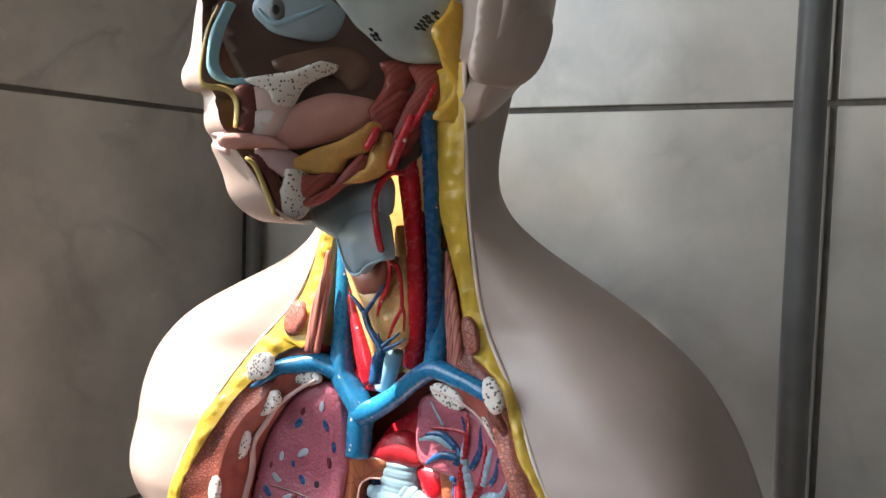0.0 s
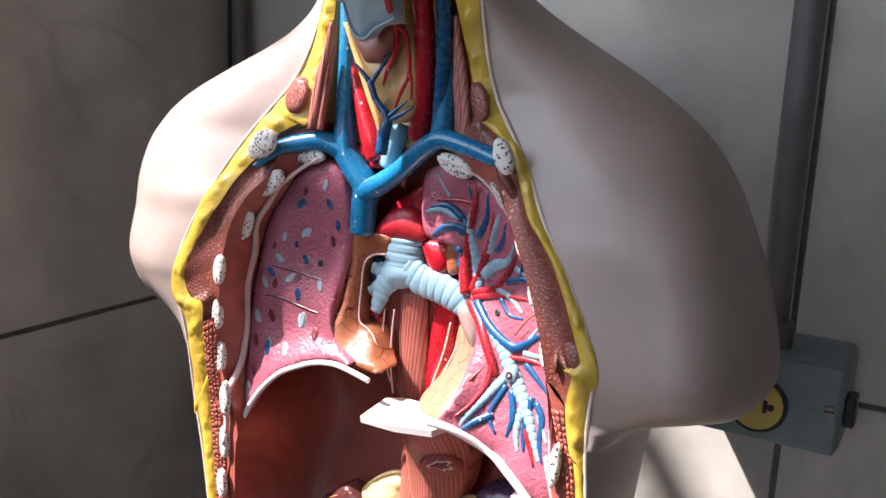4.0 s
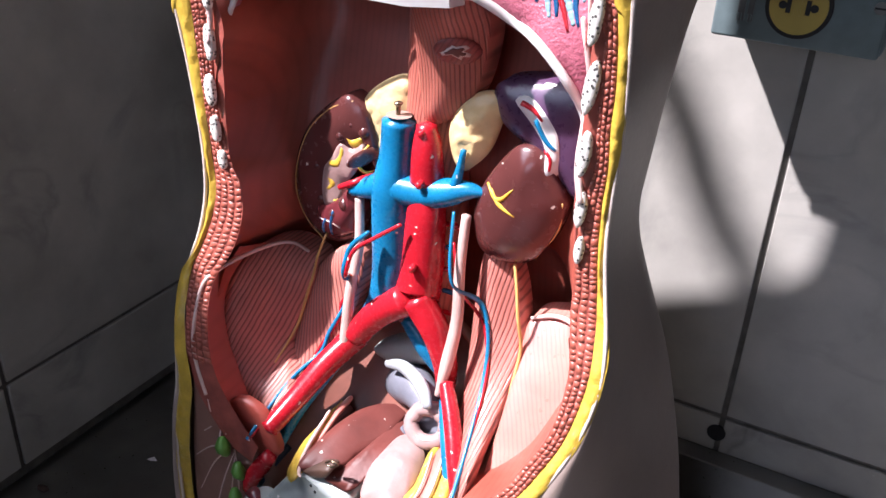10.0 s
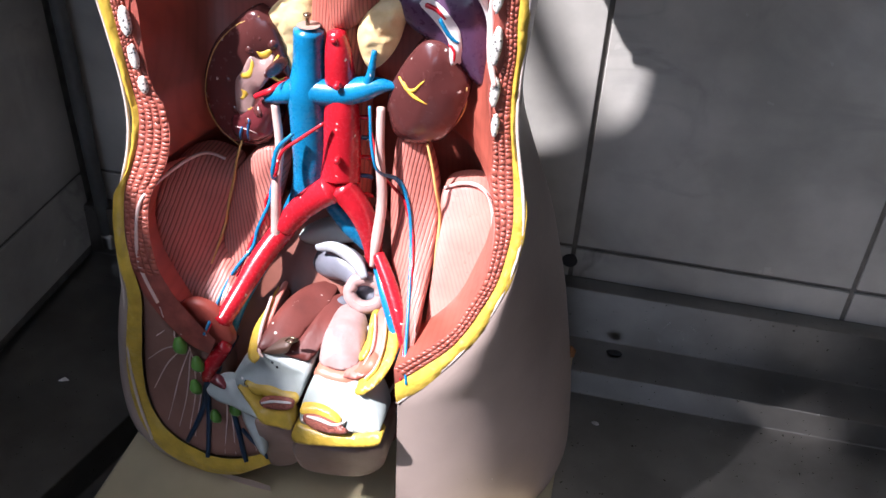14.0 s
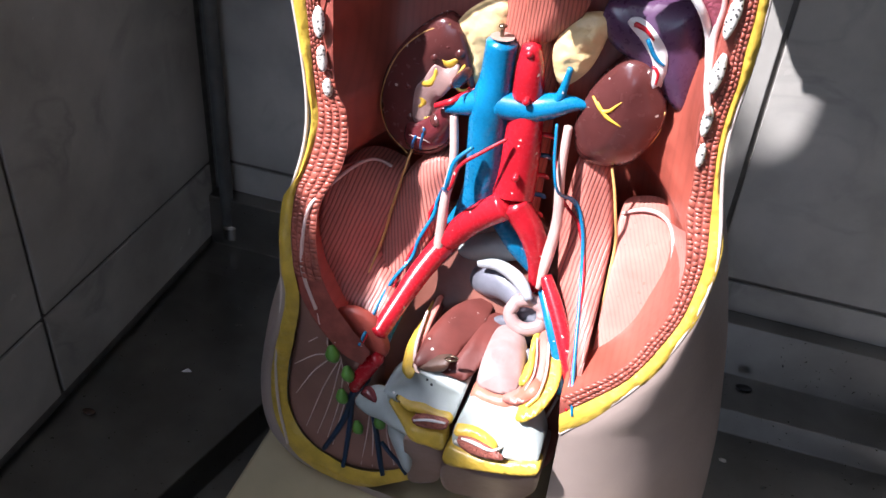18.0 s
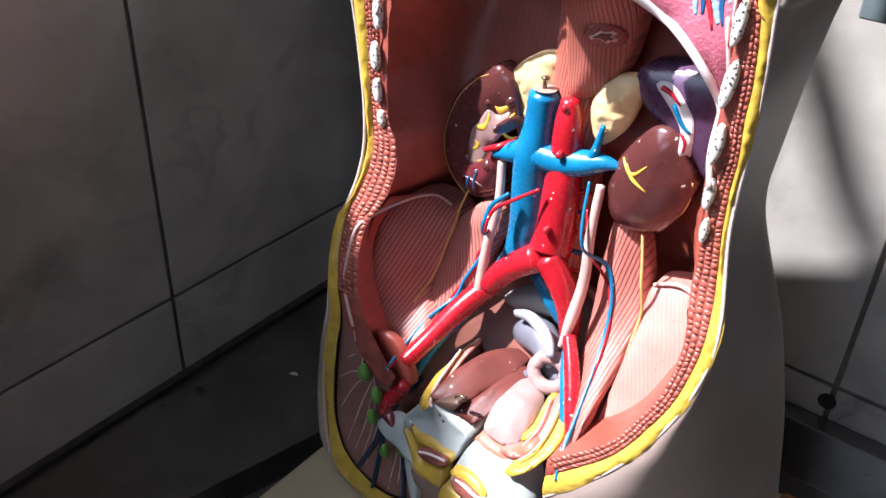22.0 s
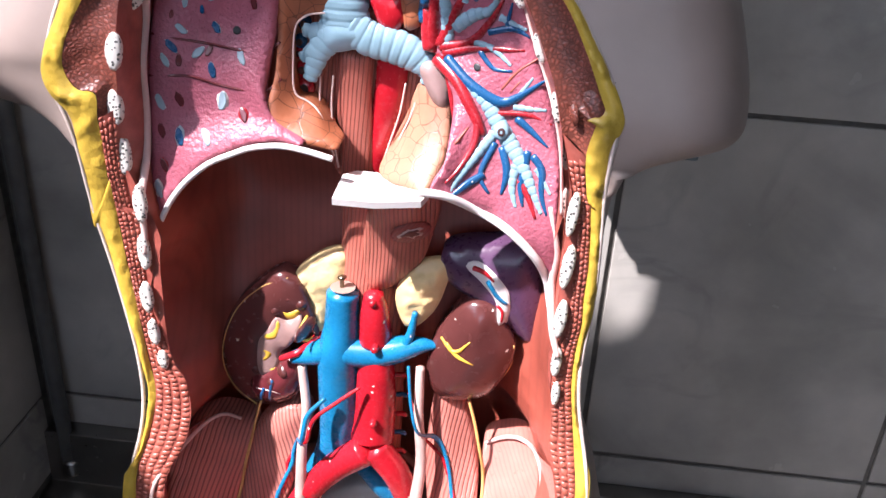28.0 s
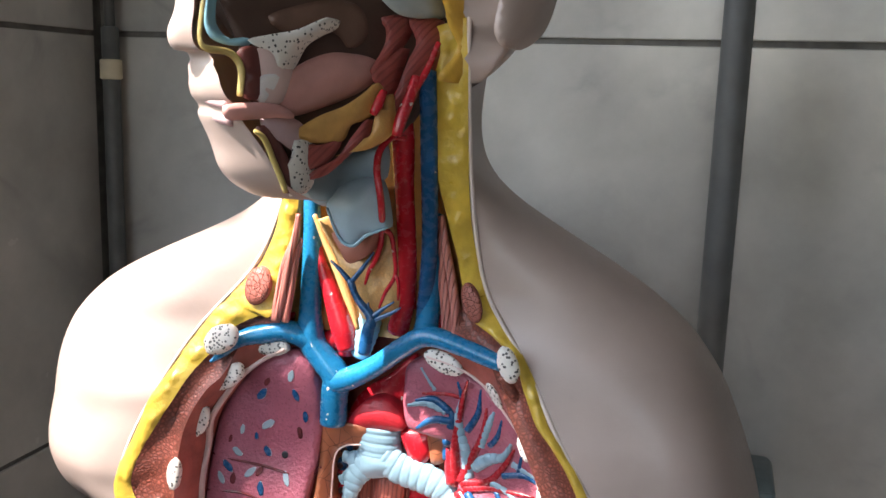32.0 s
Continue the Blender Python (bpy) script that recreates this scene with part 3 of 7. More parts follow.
# south wall, left open for the added fill lamp
for name, lo, hi in (("wall_south", (WALL_X - 0.05, ROOM["z0"]), (ROOM["x1"] + 0.15, 0.05)), ("wall_south_over_opening", (WALL_X - 0.05, 0.95), (ROOM["x1"] + 0.15, ROOM["z1"])),
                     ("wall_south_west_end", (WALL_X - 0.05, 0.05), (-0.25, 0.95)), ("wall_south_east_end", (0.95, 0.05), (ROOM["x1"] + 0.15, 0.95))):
    wall(name, (lo[0], ROOM["y0"] - 0.15, lo[1]), (hi[0], ROOM["y0"], hi[1]), M_PLASTER, "plain pale room wall round an added opening")
tagged(bm_part("ceiling", box(bmesh.new(), (WALL_X - 0.05, ROOM["y0"] - 0.15, ROOM["z1"]), (ROOM["x1"] + 0.15, WALL_Y + 0.2, ROOM["z1"] + 0.1)), M_PLASTER), "plain pale ceiling", "ceiling", kind="structure")
tagged(bm_part("floor", box(bmesh.new(), (WALL_X - 0.05, ROOM["y0"] - 0.15, ROOM["z0"] - 0.1), (ROOM["x1"] + 0.15, WALL_Y + 0.2, ROOM["z0"])), M_FLOOR), "dark room floor", "floor", kind="structure")

# window frame in the opening
win = tagged(new("window_1"), "grey-white added, unseen window frame round the fill lamp", "window", kind="structure")
for lo, hi in (((WALL_X - 0.035, WIN["y1"] - 0.02, WIN["z0"] - 0.008), (WALL_X + 0.012, WIN["y1"] + 0.012, WIN["z1"])),
               ((WALL_X - 0.035, WIN["y0"], WIN["z0"]), (WALL_X + 0.012, WIN["y0"] + 0.03, WIN["z1"])),
               ((WALL_X - 0.035, WIN["y0"] + 0.03, WIN["z0"] - 0.008), (WALL_X + 0.012, WIN["y1"] - 0.02, WIN["z0"] + 0.07)),
               ((WALL_X - 0.035, WIN["y0"] + 0.03, WIN["z1"] - 0.035), (WALL_X + 0.012, WIN["y1"] - 0.02, WIN["z1"]))):
    bm_part("window_frame", box(bmesh.new(), lo, hi, 0.003), M_FRAME, win)

# unseen frame, added round the fill lamp's opening
fill_frame = tagged(new("added_window_2"), "added, unseen window frame round the fill lamp", "window", kind="structure")
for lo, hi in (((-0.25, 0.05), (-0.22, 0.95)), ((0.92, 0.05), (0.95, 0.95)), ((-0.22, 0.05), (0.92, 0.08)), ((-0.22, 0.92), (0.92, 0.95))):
    bm_part("window_frame", box(bmesh.new(), (lo[0], ROOM["y0"] - 0.10, lo[1]), (hi[0], ROOM["y0"] - 0.04, hi[1]), 0.003), M_FRAME, fill_frame)

# an added, unseen tree on added ground; its limbs block sun to shape shadows
tagged(bm_part("ground_outside", box(bmesh.new(), (-9.0, -9.0, ROOM["z0"] - 0.2), (WALL_X - 0.06, 9.0, ROOM["z0"])), M_FLOOR), "bare ground outside the window", "ground", kind="structure")
tree = tagged(new("shade_tree"), "added, unseen bare tree whose limbs shade the window", "tree")
K = 1.1
part("trunk", *tube_data(smooth_line([(-0.96, 0.30, ROOM["z0"], 0.06), (-0.95, 0.28, -0.6, 0.05), (-0.94, 0.22, 0.5, 0.04), (-0.95, 0.20, 1.4, 0.03), (-0.97, 0.22, 2.2, 0.015)], 40), 12), M_WOOD, tree)
for start, rows in (((-0.945, 0.215, 0.62, 0.025), [(-0.02, -0.30, 0.012), (-0.20, -0.10, 0.004), (-0.272, 0.22, 0.004), (-0.288, 0.31, 0.010), (-0.302, 0.38, 0.021), (-0.318, 0.44, 0.021), (-0.336, 0.475, 0.015)]),
                    ((-0.945, 0.215, 0.66, 0.02), [(0.05, 0.30, 0.016), (-0.10, 0.40, 0.018), (-0.155, 0.445, 0.022), (-0.20, 0.43, 0.022), (-0.245, 0.455, 0.016), (-0.285, 0.50, 0.006)]),
                    ((-0.96, 0.30, -0.9, 0.04), [(-0.20, -0.45, 0.035), (-0.36, -0.10, 0.030), (-0.41, -0.01, 0.034), (-0.45, 0.03, 0.034), (-0.50, 0.055, 0.030), (-0.58, 0.07, 0.026), (-0.72, 0.10, 0.012)])):
    line = smooth_line([start] + [(WALL_X - 0.474 * K, y - 0.4 * K, z + 0.785 * K, r) for y, z, r in rows], 50)
    part("limb", *tube_data(line, 10), M_WOOD, tree)


# ---- stainless bench with a shallow stepped basin
def bench():
    th = tagged(new("steel_bench"), "stainless steel bench with a shallow stepped basin, scuffed", "sink bench")
    x0, x1 = WALL_X, 1.6
    yf = -0.75
    # back ledge
    prof = [(WALL_Y, LEDGE), (0.259, LEDGE), (0.2580, LEDGE - 0.001), (0.2555, DECK + 0.001), (0.2545, DECK), (0.197, DECK), (0.196, DECK - 0.001), (0.194, BASIN + 0.001), (0.193, BASIN)]
    v, f = [], []
    xs = [x0, -0.21, 1.0, x1]
    for x in xs:
        v += [(x, y, z) for y, z in prof]
    n = len(prof)
    for i in range(len(xs) - 1):
        for k in range(n - 1):
            f.append((i * n + k, i * n + k + 1, (i + 1) * n + k + 1, (i + 1) * n + k))
    part("back_ledge", v, f, M_STEEL, th, smooth=False)
    edge = lambda y: -0.232 + (y - 0.0) * 0.245
    v, f = [], []
    ys = [yf, -0.4, -0.15, 0.0, 0.1, 0.1965]
    for y in ys:
        e = edge(y)
        v += [(x0, y, DECK), (e - 0.001, y, DECK), (e, y, DECK - 0.001), (e + 0.006, y, BASIN + 0.001), (e + 0.007, y, BASIN)]
    for i in range(len(ys) - 1):
        for k in range(4):
            f.append((i * 5 + k, i * 5 + k + 1, i * 5 + k + 6, i * 5 + k + 5))
    part("deck", v, f, M_STEEL, th, smooth=False)
    v = []
    for y in ys:
        v += [(edge(y) + 0.007, y, BASIN), (x1, y, BASIN)]
    f = [(2 * i, 2 * i + 1, 2 * i + 3, 2 * i + 2) for i in range(len(ys) - 1)]
    part("basin_floor", v, f, M_STEEL, th, smooth=False)
    bm_part("front_panel", box(bmesh.new(), (x0, yf - 0.02, ROOM["z0"]), (x1, yf, DECK + 0.0)), M_STEEL, th)
    bm_part("end_panel", box(bmesh.new(), (x1, yf - 0.02, ROOM["z0"]), (x1 + 0.02, WALL_Y, LEDGE)), M_STEEL, th)
    return th


bench()

# ---- pipes and socket box
def pipe(name, x, y, z0, z1, r, material, parent=None, label=""):
    line = np.array([(x, y, z, r) for z in np.linspace(z0, z1, 8)])
    v, f = tube_data(line, 24)
    return part(name, v, f, material, parent, label)


conduit = tagged(new("conduit_pipe"), "grey round conduit pipe running down the tiled wall", "pipe")
pipe("tube", 0.190, 0.224, -0.25, ROOM["z1"], 0.0115, M_PIPE, conduit)
pipe("collar", 0.190, 0.226, -0.268, -0.246, 0.016, M_PIPE, conduit)
corner_pipe = tagged(new("corner_pipe"), "dark thin pipe in the room corner with cream tape", "pipe")
pipe("tube", -0.395, 0.262, -0.815, 0.085, 0.0085, M_DARKPIPE, corner_pipe)
pipe("thin_tube", -0.395, 0.262, 0.085, ROOM["z1"], 0.005, M_DARKPIPE, corner_pipe)
pipe("tape", -0.395, 0.262, 0.036, 0.054, 0.0105, M_TIE, corner_pipe, "cream tape wound round the pipe")
pipe("foot", -0.392, 0.262, -0.819, -0.80, 0.011, M_STEEL, corner_pipe, "bright metal foot")

sock = tagged(new("socket_box"), "grey cast wall socket box with round yellow socket", "socket")
bm_part("body", box(bmesh.new(), (0.131, 0.206, -0.337), (0.249, 0.279, -0.265), 0.007), M_BOX, sock, smooth=True)
bm_part("cover", box(bmesh.new(), (0.133, 0.2, -0.335), (0.247, 0.205, -0.267), 0.0022), M_BOX, sock, smooth=True)


def disc(name, x, y, z, r, depth, material, parent, label="", seg=40):
    line = np.array([(x, y, z, r), (x, y - depth, z, r), (x, y - depth - 0.0004, z, r * 0.97)])
    line = line[:, [0, 1, 2, 3]]
    v, f = [], []
    for (cx, cy, cz, rr) in line:
        for k in range(seg):
            t = 2 * math.pi * k / seg
            v.append((cx + rr * math.cos(t), cy, cz + rr * math.sin(t)))
    for i in range(2):
        for k in range(seg):
            f.append((i * seg + k, i * seg + (k + 1) % seg, (i + 1) * seg + (k + 1) % seg, (i + 1) * seg + k))
    f.append(tuple(range(2 * seg, 3 * seg)))
    return part(name, v, f, material, parent, label, smooth=False)


disc("socket_ring", 0.190, 0.2, -0.306, 0.0225, 0.002, M_BLACK, sock)
disc("socket_face", 0.190, 0.1985, -0.306, 0.0195, 0.002, M_DISC, sock, "yellow socket face")
for sx in (-1, 1):
    disc("pin_hole", 0.190 + sx * 0.0105, 0.1966, -0.306, 0.0028, 0.0004, M_BLACK, sock)
    bm_part("pin_slot", box(bmesh.new(), (0.190 + sx * 0.0065 - 0.0016, 0.1958, -0.311), (0.190 + sx * 0.0065 + 0.0016, 0.1966, -0.301)), M_BLACK, sock)
disc("screw", 0.139, 0.2, -0.300, 0.0042, 0.0015, M_STEEL, sock)
disc("screw", 0.241, 0.2, -0.300, 0.0042, 0.0015, M_STEEL, sock)
for x0, x1, za, zb in ((0.1495, 0.1545, -0.322, -0.296), (0.1565, 0.1605, -0.322, -0.303), (0.1565, 0.1605, -0.301, -0.296)):
    bm_part("raised_mark", box(bmesh.new(), (x0, 0.1990, za), (x1, 0.2, zb), 0.0004), M_PIPE, sock, "raised grey bar")
for k in range(5):
    bm_part("mark_rib", box(bmesh.new(), (0.1500 + 0.0022 * k, 0.1986, -0.3225), (0.1510 + 0.0022 * k, 0.1992, -0.3165), 0.0002), M_BOX, sock)
for k in range(4):
    bm_part("face_mark", box(bmesh.new(), (0.1865 + 0.002 * k, 0.1958, -0.3125), (0.1877 + 0.002 * k, 0.1963, -0.299 + 0.002 * (k % 2))), M_DISC, sock, "raised bar of lettering on the socket face")
for sx in (0.139, 0.241):
    bm_part("screw_slot", box(bmesh.new(), (sx - 0.0036, 0.1976, -0.3006), (sx + 0.0036, 0.1982, -0.2994)), M_BLACK, sock)
bm_part("side_lug", box(bmesh.new(), (0.249, 0.215, -0.316), (0.257, 0.235, -0.292), 0.002), M_BLACK, sock)
for k in range(5):
    bm_part("lug_ridge", box(bmesh.new(), (0.1255, 0.216, -0.2975 - 0.0036 * k), (0.1312, 0.232, -0.2955 - 0.0036 * k), 0.0005), M_PIPE, sock, "pale ridge of the cable lug")

scrap = tagged(part("paper_scrap", [(-0.330, 0.030, DECK + 0.001), (-0.324, 0.036, DECK + 0.003), (-0.318, 0.034, DECK + 0.001), (-0.325, 0.031, DECK + 0.0005)], [(0, 1, 2, 3)], M_WHITE), "tiny curled white scrap on the steel deck", "scrap")
for nm, x, y, z, r, m, lb in (("dirt_clump", -0.385, -0.055, DECK, 0.005, M_CAV, "small brown dirt clump on the steel deck"), ("dead_insect", 0.262, 0.236, DECK, 0.006, M_BLACK, "small dark dead insect on the steel ledge"), ("white_flake", 0.252, 0.150, BASIN, 0.003, M_WHITE, "small white flake on the basin floor")):
    bm = bmesh.new()
    bmesh.ops.create_icosphere(bm, subdivisions=2, radius=r)
    for v in bm.verts:
        v.co = Vector((v.co.x * 1.5, v.co.y * 0.8, max(v.co.z * 0.5, -0.3 * r))) * (1 + 0.35 * noise.noise(v.co * 400)) + Vector((x, y, z + 0.3 * r))
    tagged(bm_part(nm, bm, m, smooth=True), lb, nm.split("_")[-1])
# hole in the joint as a flat disc, its inner shade put into black
plug = tagged(new("joint_hole_disc"), "flat dark disc standing for a hole in the tile joint", "plug")
disc("cap", 0.194, WALL_Y + 0.001, -0.738, 0.009, 0.002, M_BLACK, plug)

# ---- the anatomical model
model = tagged(new("anatomical_torso_model"), "life-size painted plastic anatomical torso model, front open, organs showing", "anatomical model")
model.location = (0, 0, 0)
base = bm_part("base_plate", box(bmesh.new(), (-0.178, -0.155, -0.792), (0.215, 0.165, -0.77), 0.004), M_BASE, model, "cream painted base plate, corner chipped", smooth=False)
chip = bmesh.new()
bmesh.ops.create_icosphere(chip, subdivisions=3, radius=0.012)
for v in chip.verts:
    v.co = Vector((v.co.x * 0.75, v.co.y * 0.8, v.co.z * 0.55)) * (1 + 0.3 * noise.noise(v.co * 180)) + Vector((0.2075, 0.158, -0.7715))
bm_part("chipped_corner", chip, M_WOOD, base, "raw brown board where the paint is chipped")
for x in (-0.14, 0.18):
    for y in (-0.12, 0.13):
        bm_part("foot_block", box(bmesh.new(), (x - 0.02, y - 0.02, BASIN), (x + 0.02, y + 0.02, -0.792), 0.002), M_BLACK, model)

SKIN_L, FAT_L, MUS_L = mm("-66 -8 -6; -67 -8 -20; -70 -9 -35; -75 -11 -56; -87 -13 -78; -94 -14 -83; -109 -18 -100; -122 -21 -113; -129 -26 -126; -139 -33 -144; -146 -40 -159; -152 -42 -172; -159 -46 -188; -166 -50 -209; -169 -49 -221; -165 -49 -233; -157 -48 -244; -155 -47 -261; -155 -44 -286; -154 -43 -317; -150 -43 -317; -144 -44 -347; -140 -45 -380; -134 -46 -414; -130 -50 -438; -133 -56 -462; -139 -67 -488; -145 -69 -493; -144 -80 -521; -140 -88 -546; -136 -91 -569; -142 -92 -606; -153 -87 -650; -156 -86 -699; -138 -96 -732; -107 -98 -754; -65 -98 -755; -25 -96 -731"), mm("-57 -8 -6; -58 -9 -20; -59 -9 -34; -60 -10 -51; -67 -14 -83; -73 -19 -104; -79 -19 -104; -97 -21 -113; -110 -27 -129; -122 -33 -144; -132 -40 -162; -139 -43 -174; -150 -47 -194; -155 -50 -210; -155 -49 -220; -149 -49 -228; -139 -49 -230; -140 -48 -245; -140 -47 -260; -141 -43 -293; -140 -44 -285; -138 -43 -316; -135 -44 -346; -132 -45 -375; -129 -45 -409; -125 -49 -433; -127 -54 -454; -133 -62 -477; -136 -66 -487; -136 -76 -511; -131 -86 -539; -124 -91 -566; -129 -92 -608; -139 -87 -653; -141 -85 -695; -124 -92 -720; -94 -96 -734; -60 -97 -735; -22 -91 -717"), mm("-69 -15 -106; -85 -17 -114; -94 -21 -126; -101 -28 -142; -111 -33 -153; -119 -38 -168; -124 -41 -184; -126 -46 -210; -129 -44 -239; -132 -42 -270; -131 -38 -303; -127 -39 -309; -126 -40 -340; -125 -41 -372; -113 -45 -406; -109 -46 -416; -104 -47 -424; -102 -49 -435; -101 -51 -443; -101 -54 -452; -104 -58 -466; -109 -62 -478; -114 -66 -487; -117 -70 -498; -116 -76 -510; -115 -79 -521; -110 -85 -537; -105 -88 -549; -98 -90 -561; -89 -91 -574; -77 -92 -588; -65 -92 -602")
SKIN_R, FAT_R, MUS_R = mm("51 -30 76; 52 -28 25; 53 -24 -15; 55 -19 -44; 63 -16 -77; 62 -16 -77; 73 -20 -93; 86 -26 -105; 95 -31 -117; 101 -35 -129; 107 -39 -143; 117 -43 -154; 132 -48 -176; 143 -52 -194; 152 -56 -212; 153 -57 -222; 148 -56 -235; 149 -55 -259; 148 -55 -260; 151 -53 -293; 153 -52 -320; 152 -50 -346; 150 -48 -367; 150 -47 -387; 151 -48 -407; 155 -50 -425; 164 -57 -451; 166 -64 -468; 165 -72 -489; 160 -81 -510; 151 -90 -531; 142 -97 -550; 127 -104 -569; 111 -111 -588; 90 -116 -607"), mm("31 -30 70; 31 -28 25; 34 -26 -7; 39 -21 -32; 45 -18 -55; 50 -16 -78; 56 -19 -90; 55 -20 -92; 70 -24 -100; 83 -28 -111; 92 -34 -128; 100 -40 -143; 109 -43 -153; 120 -46 -167; 130 -50 -185; 138 -54 -202; 142 -56 -213; 134 -57 -218; 139 -57 -219; 136 -56 -239; 140 -55 -265; 142 -55 -266; 145 -53 -294; 146 -53 -311; 146 -52 -329; 147 -50 -348; 146 -48 -368; 146 -47 -389; 148 -48 -408; 151 -50 -427; 154 -54 -445; 157 -63 -466; 156 -71 -487; 152 -80 -508; 145 -87 -524; 136 -94 -542; 125 -100 -558; 108 -106 -574; 87 -112 -592"), mm("46 -20 -100; 54 -21 -104; 67 -25 -112; 77 -31 -129; 85 -36 -143; 95 -41 -160; 107 -46 -184; 116 -51 -205; 122 -52 -228; 136 -54 -279; 137 -53 -300; 138 -52 -324; 139 -50 -351; 136 -48 -368; 134 -47 -383; 134 -48 -401; 137 -50 -424; 137 -52 -438; 141 -58 -455; 145 -65 -473; 145 -73 -491; 142 -81 -509; 134 -87 -526; 125 -94 -544; 113 -99 -557; 99 -104 -568; 85 -108 -579")


# skin: rows of half widths left and right and of the back's depth, by height
WIDTH_L = [(0.05, 0.066), (0.0, 0.070), (-0.025, 0.080), (-0.043, 0.098), (-0.060, 0.138), (-0.078, 0.182), (-0.105, 0.226), (-0.140, 0.249), (-0.199, 0.262), (-0.250, 0.267), (-0.262, 0.265)]
WIDTH_R = [(0.07, 0.050), (0.03, 0.045), (0.005, 0.047), (-0.016, 0.055), (-0.032, 0.076), (-0.048, 0.106), (-0.064, 0.132), (-0.080, 0.162), (-0.112, 0.192), (-0.15, 0.209), (-0.18, 0.220), (-0.22, 0.229), (-0.246, 0.228)]
TRUNK_L = [(-0.25, 0.160), (-0.28, 0.150), (-0.33, 0.136), (-0.42, 0.116), (-0.47, 0.124), (-0.52, 0.142), (-0.60, 0.174), (-0.70, 0.196), (-0.77, 0.200)]
TRUNK_R = [(-0.24, 0.166), (-0.28, 0.156), (-0.335, 0.149), (-0.416, 0.142), (-0.463, 0.158), (-0.512, 0.177), (-0.60, 0.199), (-0.70, 0.216), (-0.77, 0.222)]
BACK = [(0.07, 0.046), (0.0, 0.030), (-0.03, 0.040), (-0.05, 0.050), (-0.09, 0.046), (-0.12, 0.045), (-0.16, 0.050), (-0.22, 0.060), (-0.3, 0.066), (-0.42, 0.074), (-0.55, 0.12), (-0.68, 0.13), (-0.77, 0.125)]


BACK_L = [(0.07, 0.046), (0.0, 0.030), (-0.03, 0.026), (-0.06, 0.022), (-0.09, 0.024), (-0.12, 0.032), (-0.16, 0.046), (-0.22, 0.058), (-0.3, 0.066), (-0.42, 0.074), (-0.55, 0.12), (-0.68, 0.13), (-0.77, 0.125)]
MID_L = [(0.07, 0.020), (0.0, 0.012), (-0.03, 0.012), (-0.06, 0.010), (-0.10, 0.014), (-0.16, 0.033), (-0.22, 0.035), (-0.77, 0.035)]


def table(rows, z, wide=0.02):
    a = np.array(rows)[::-1]
    return float(np.mean(np.interp(z + np.linspace(-wide, wide, 15), a[:, 0], a[:, 1])))


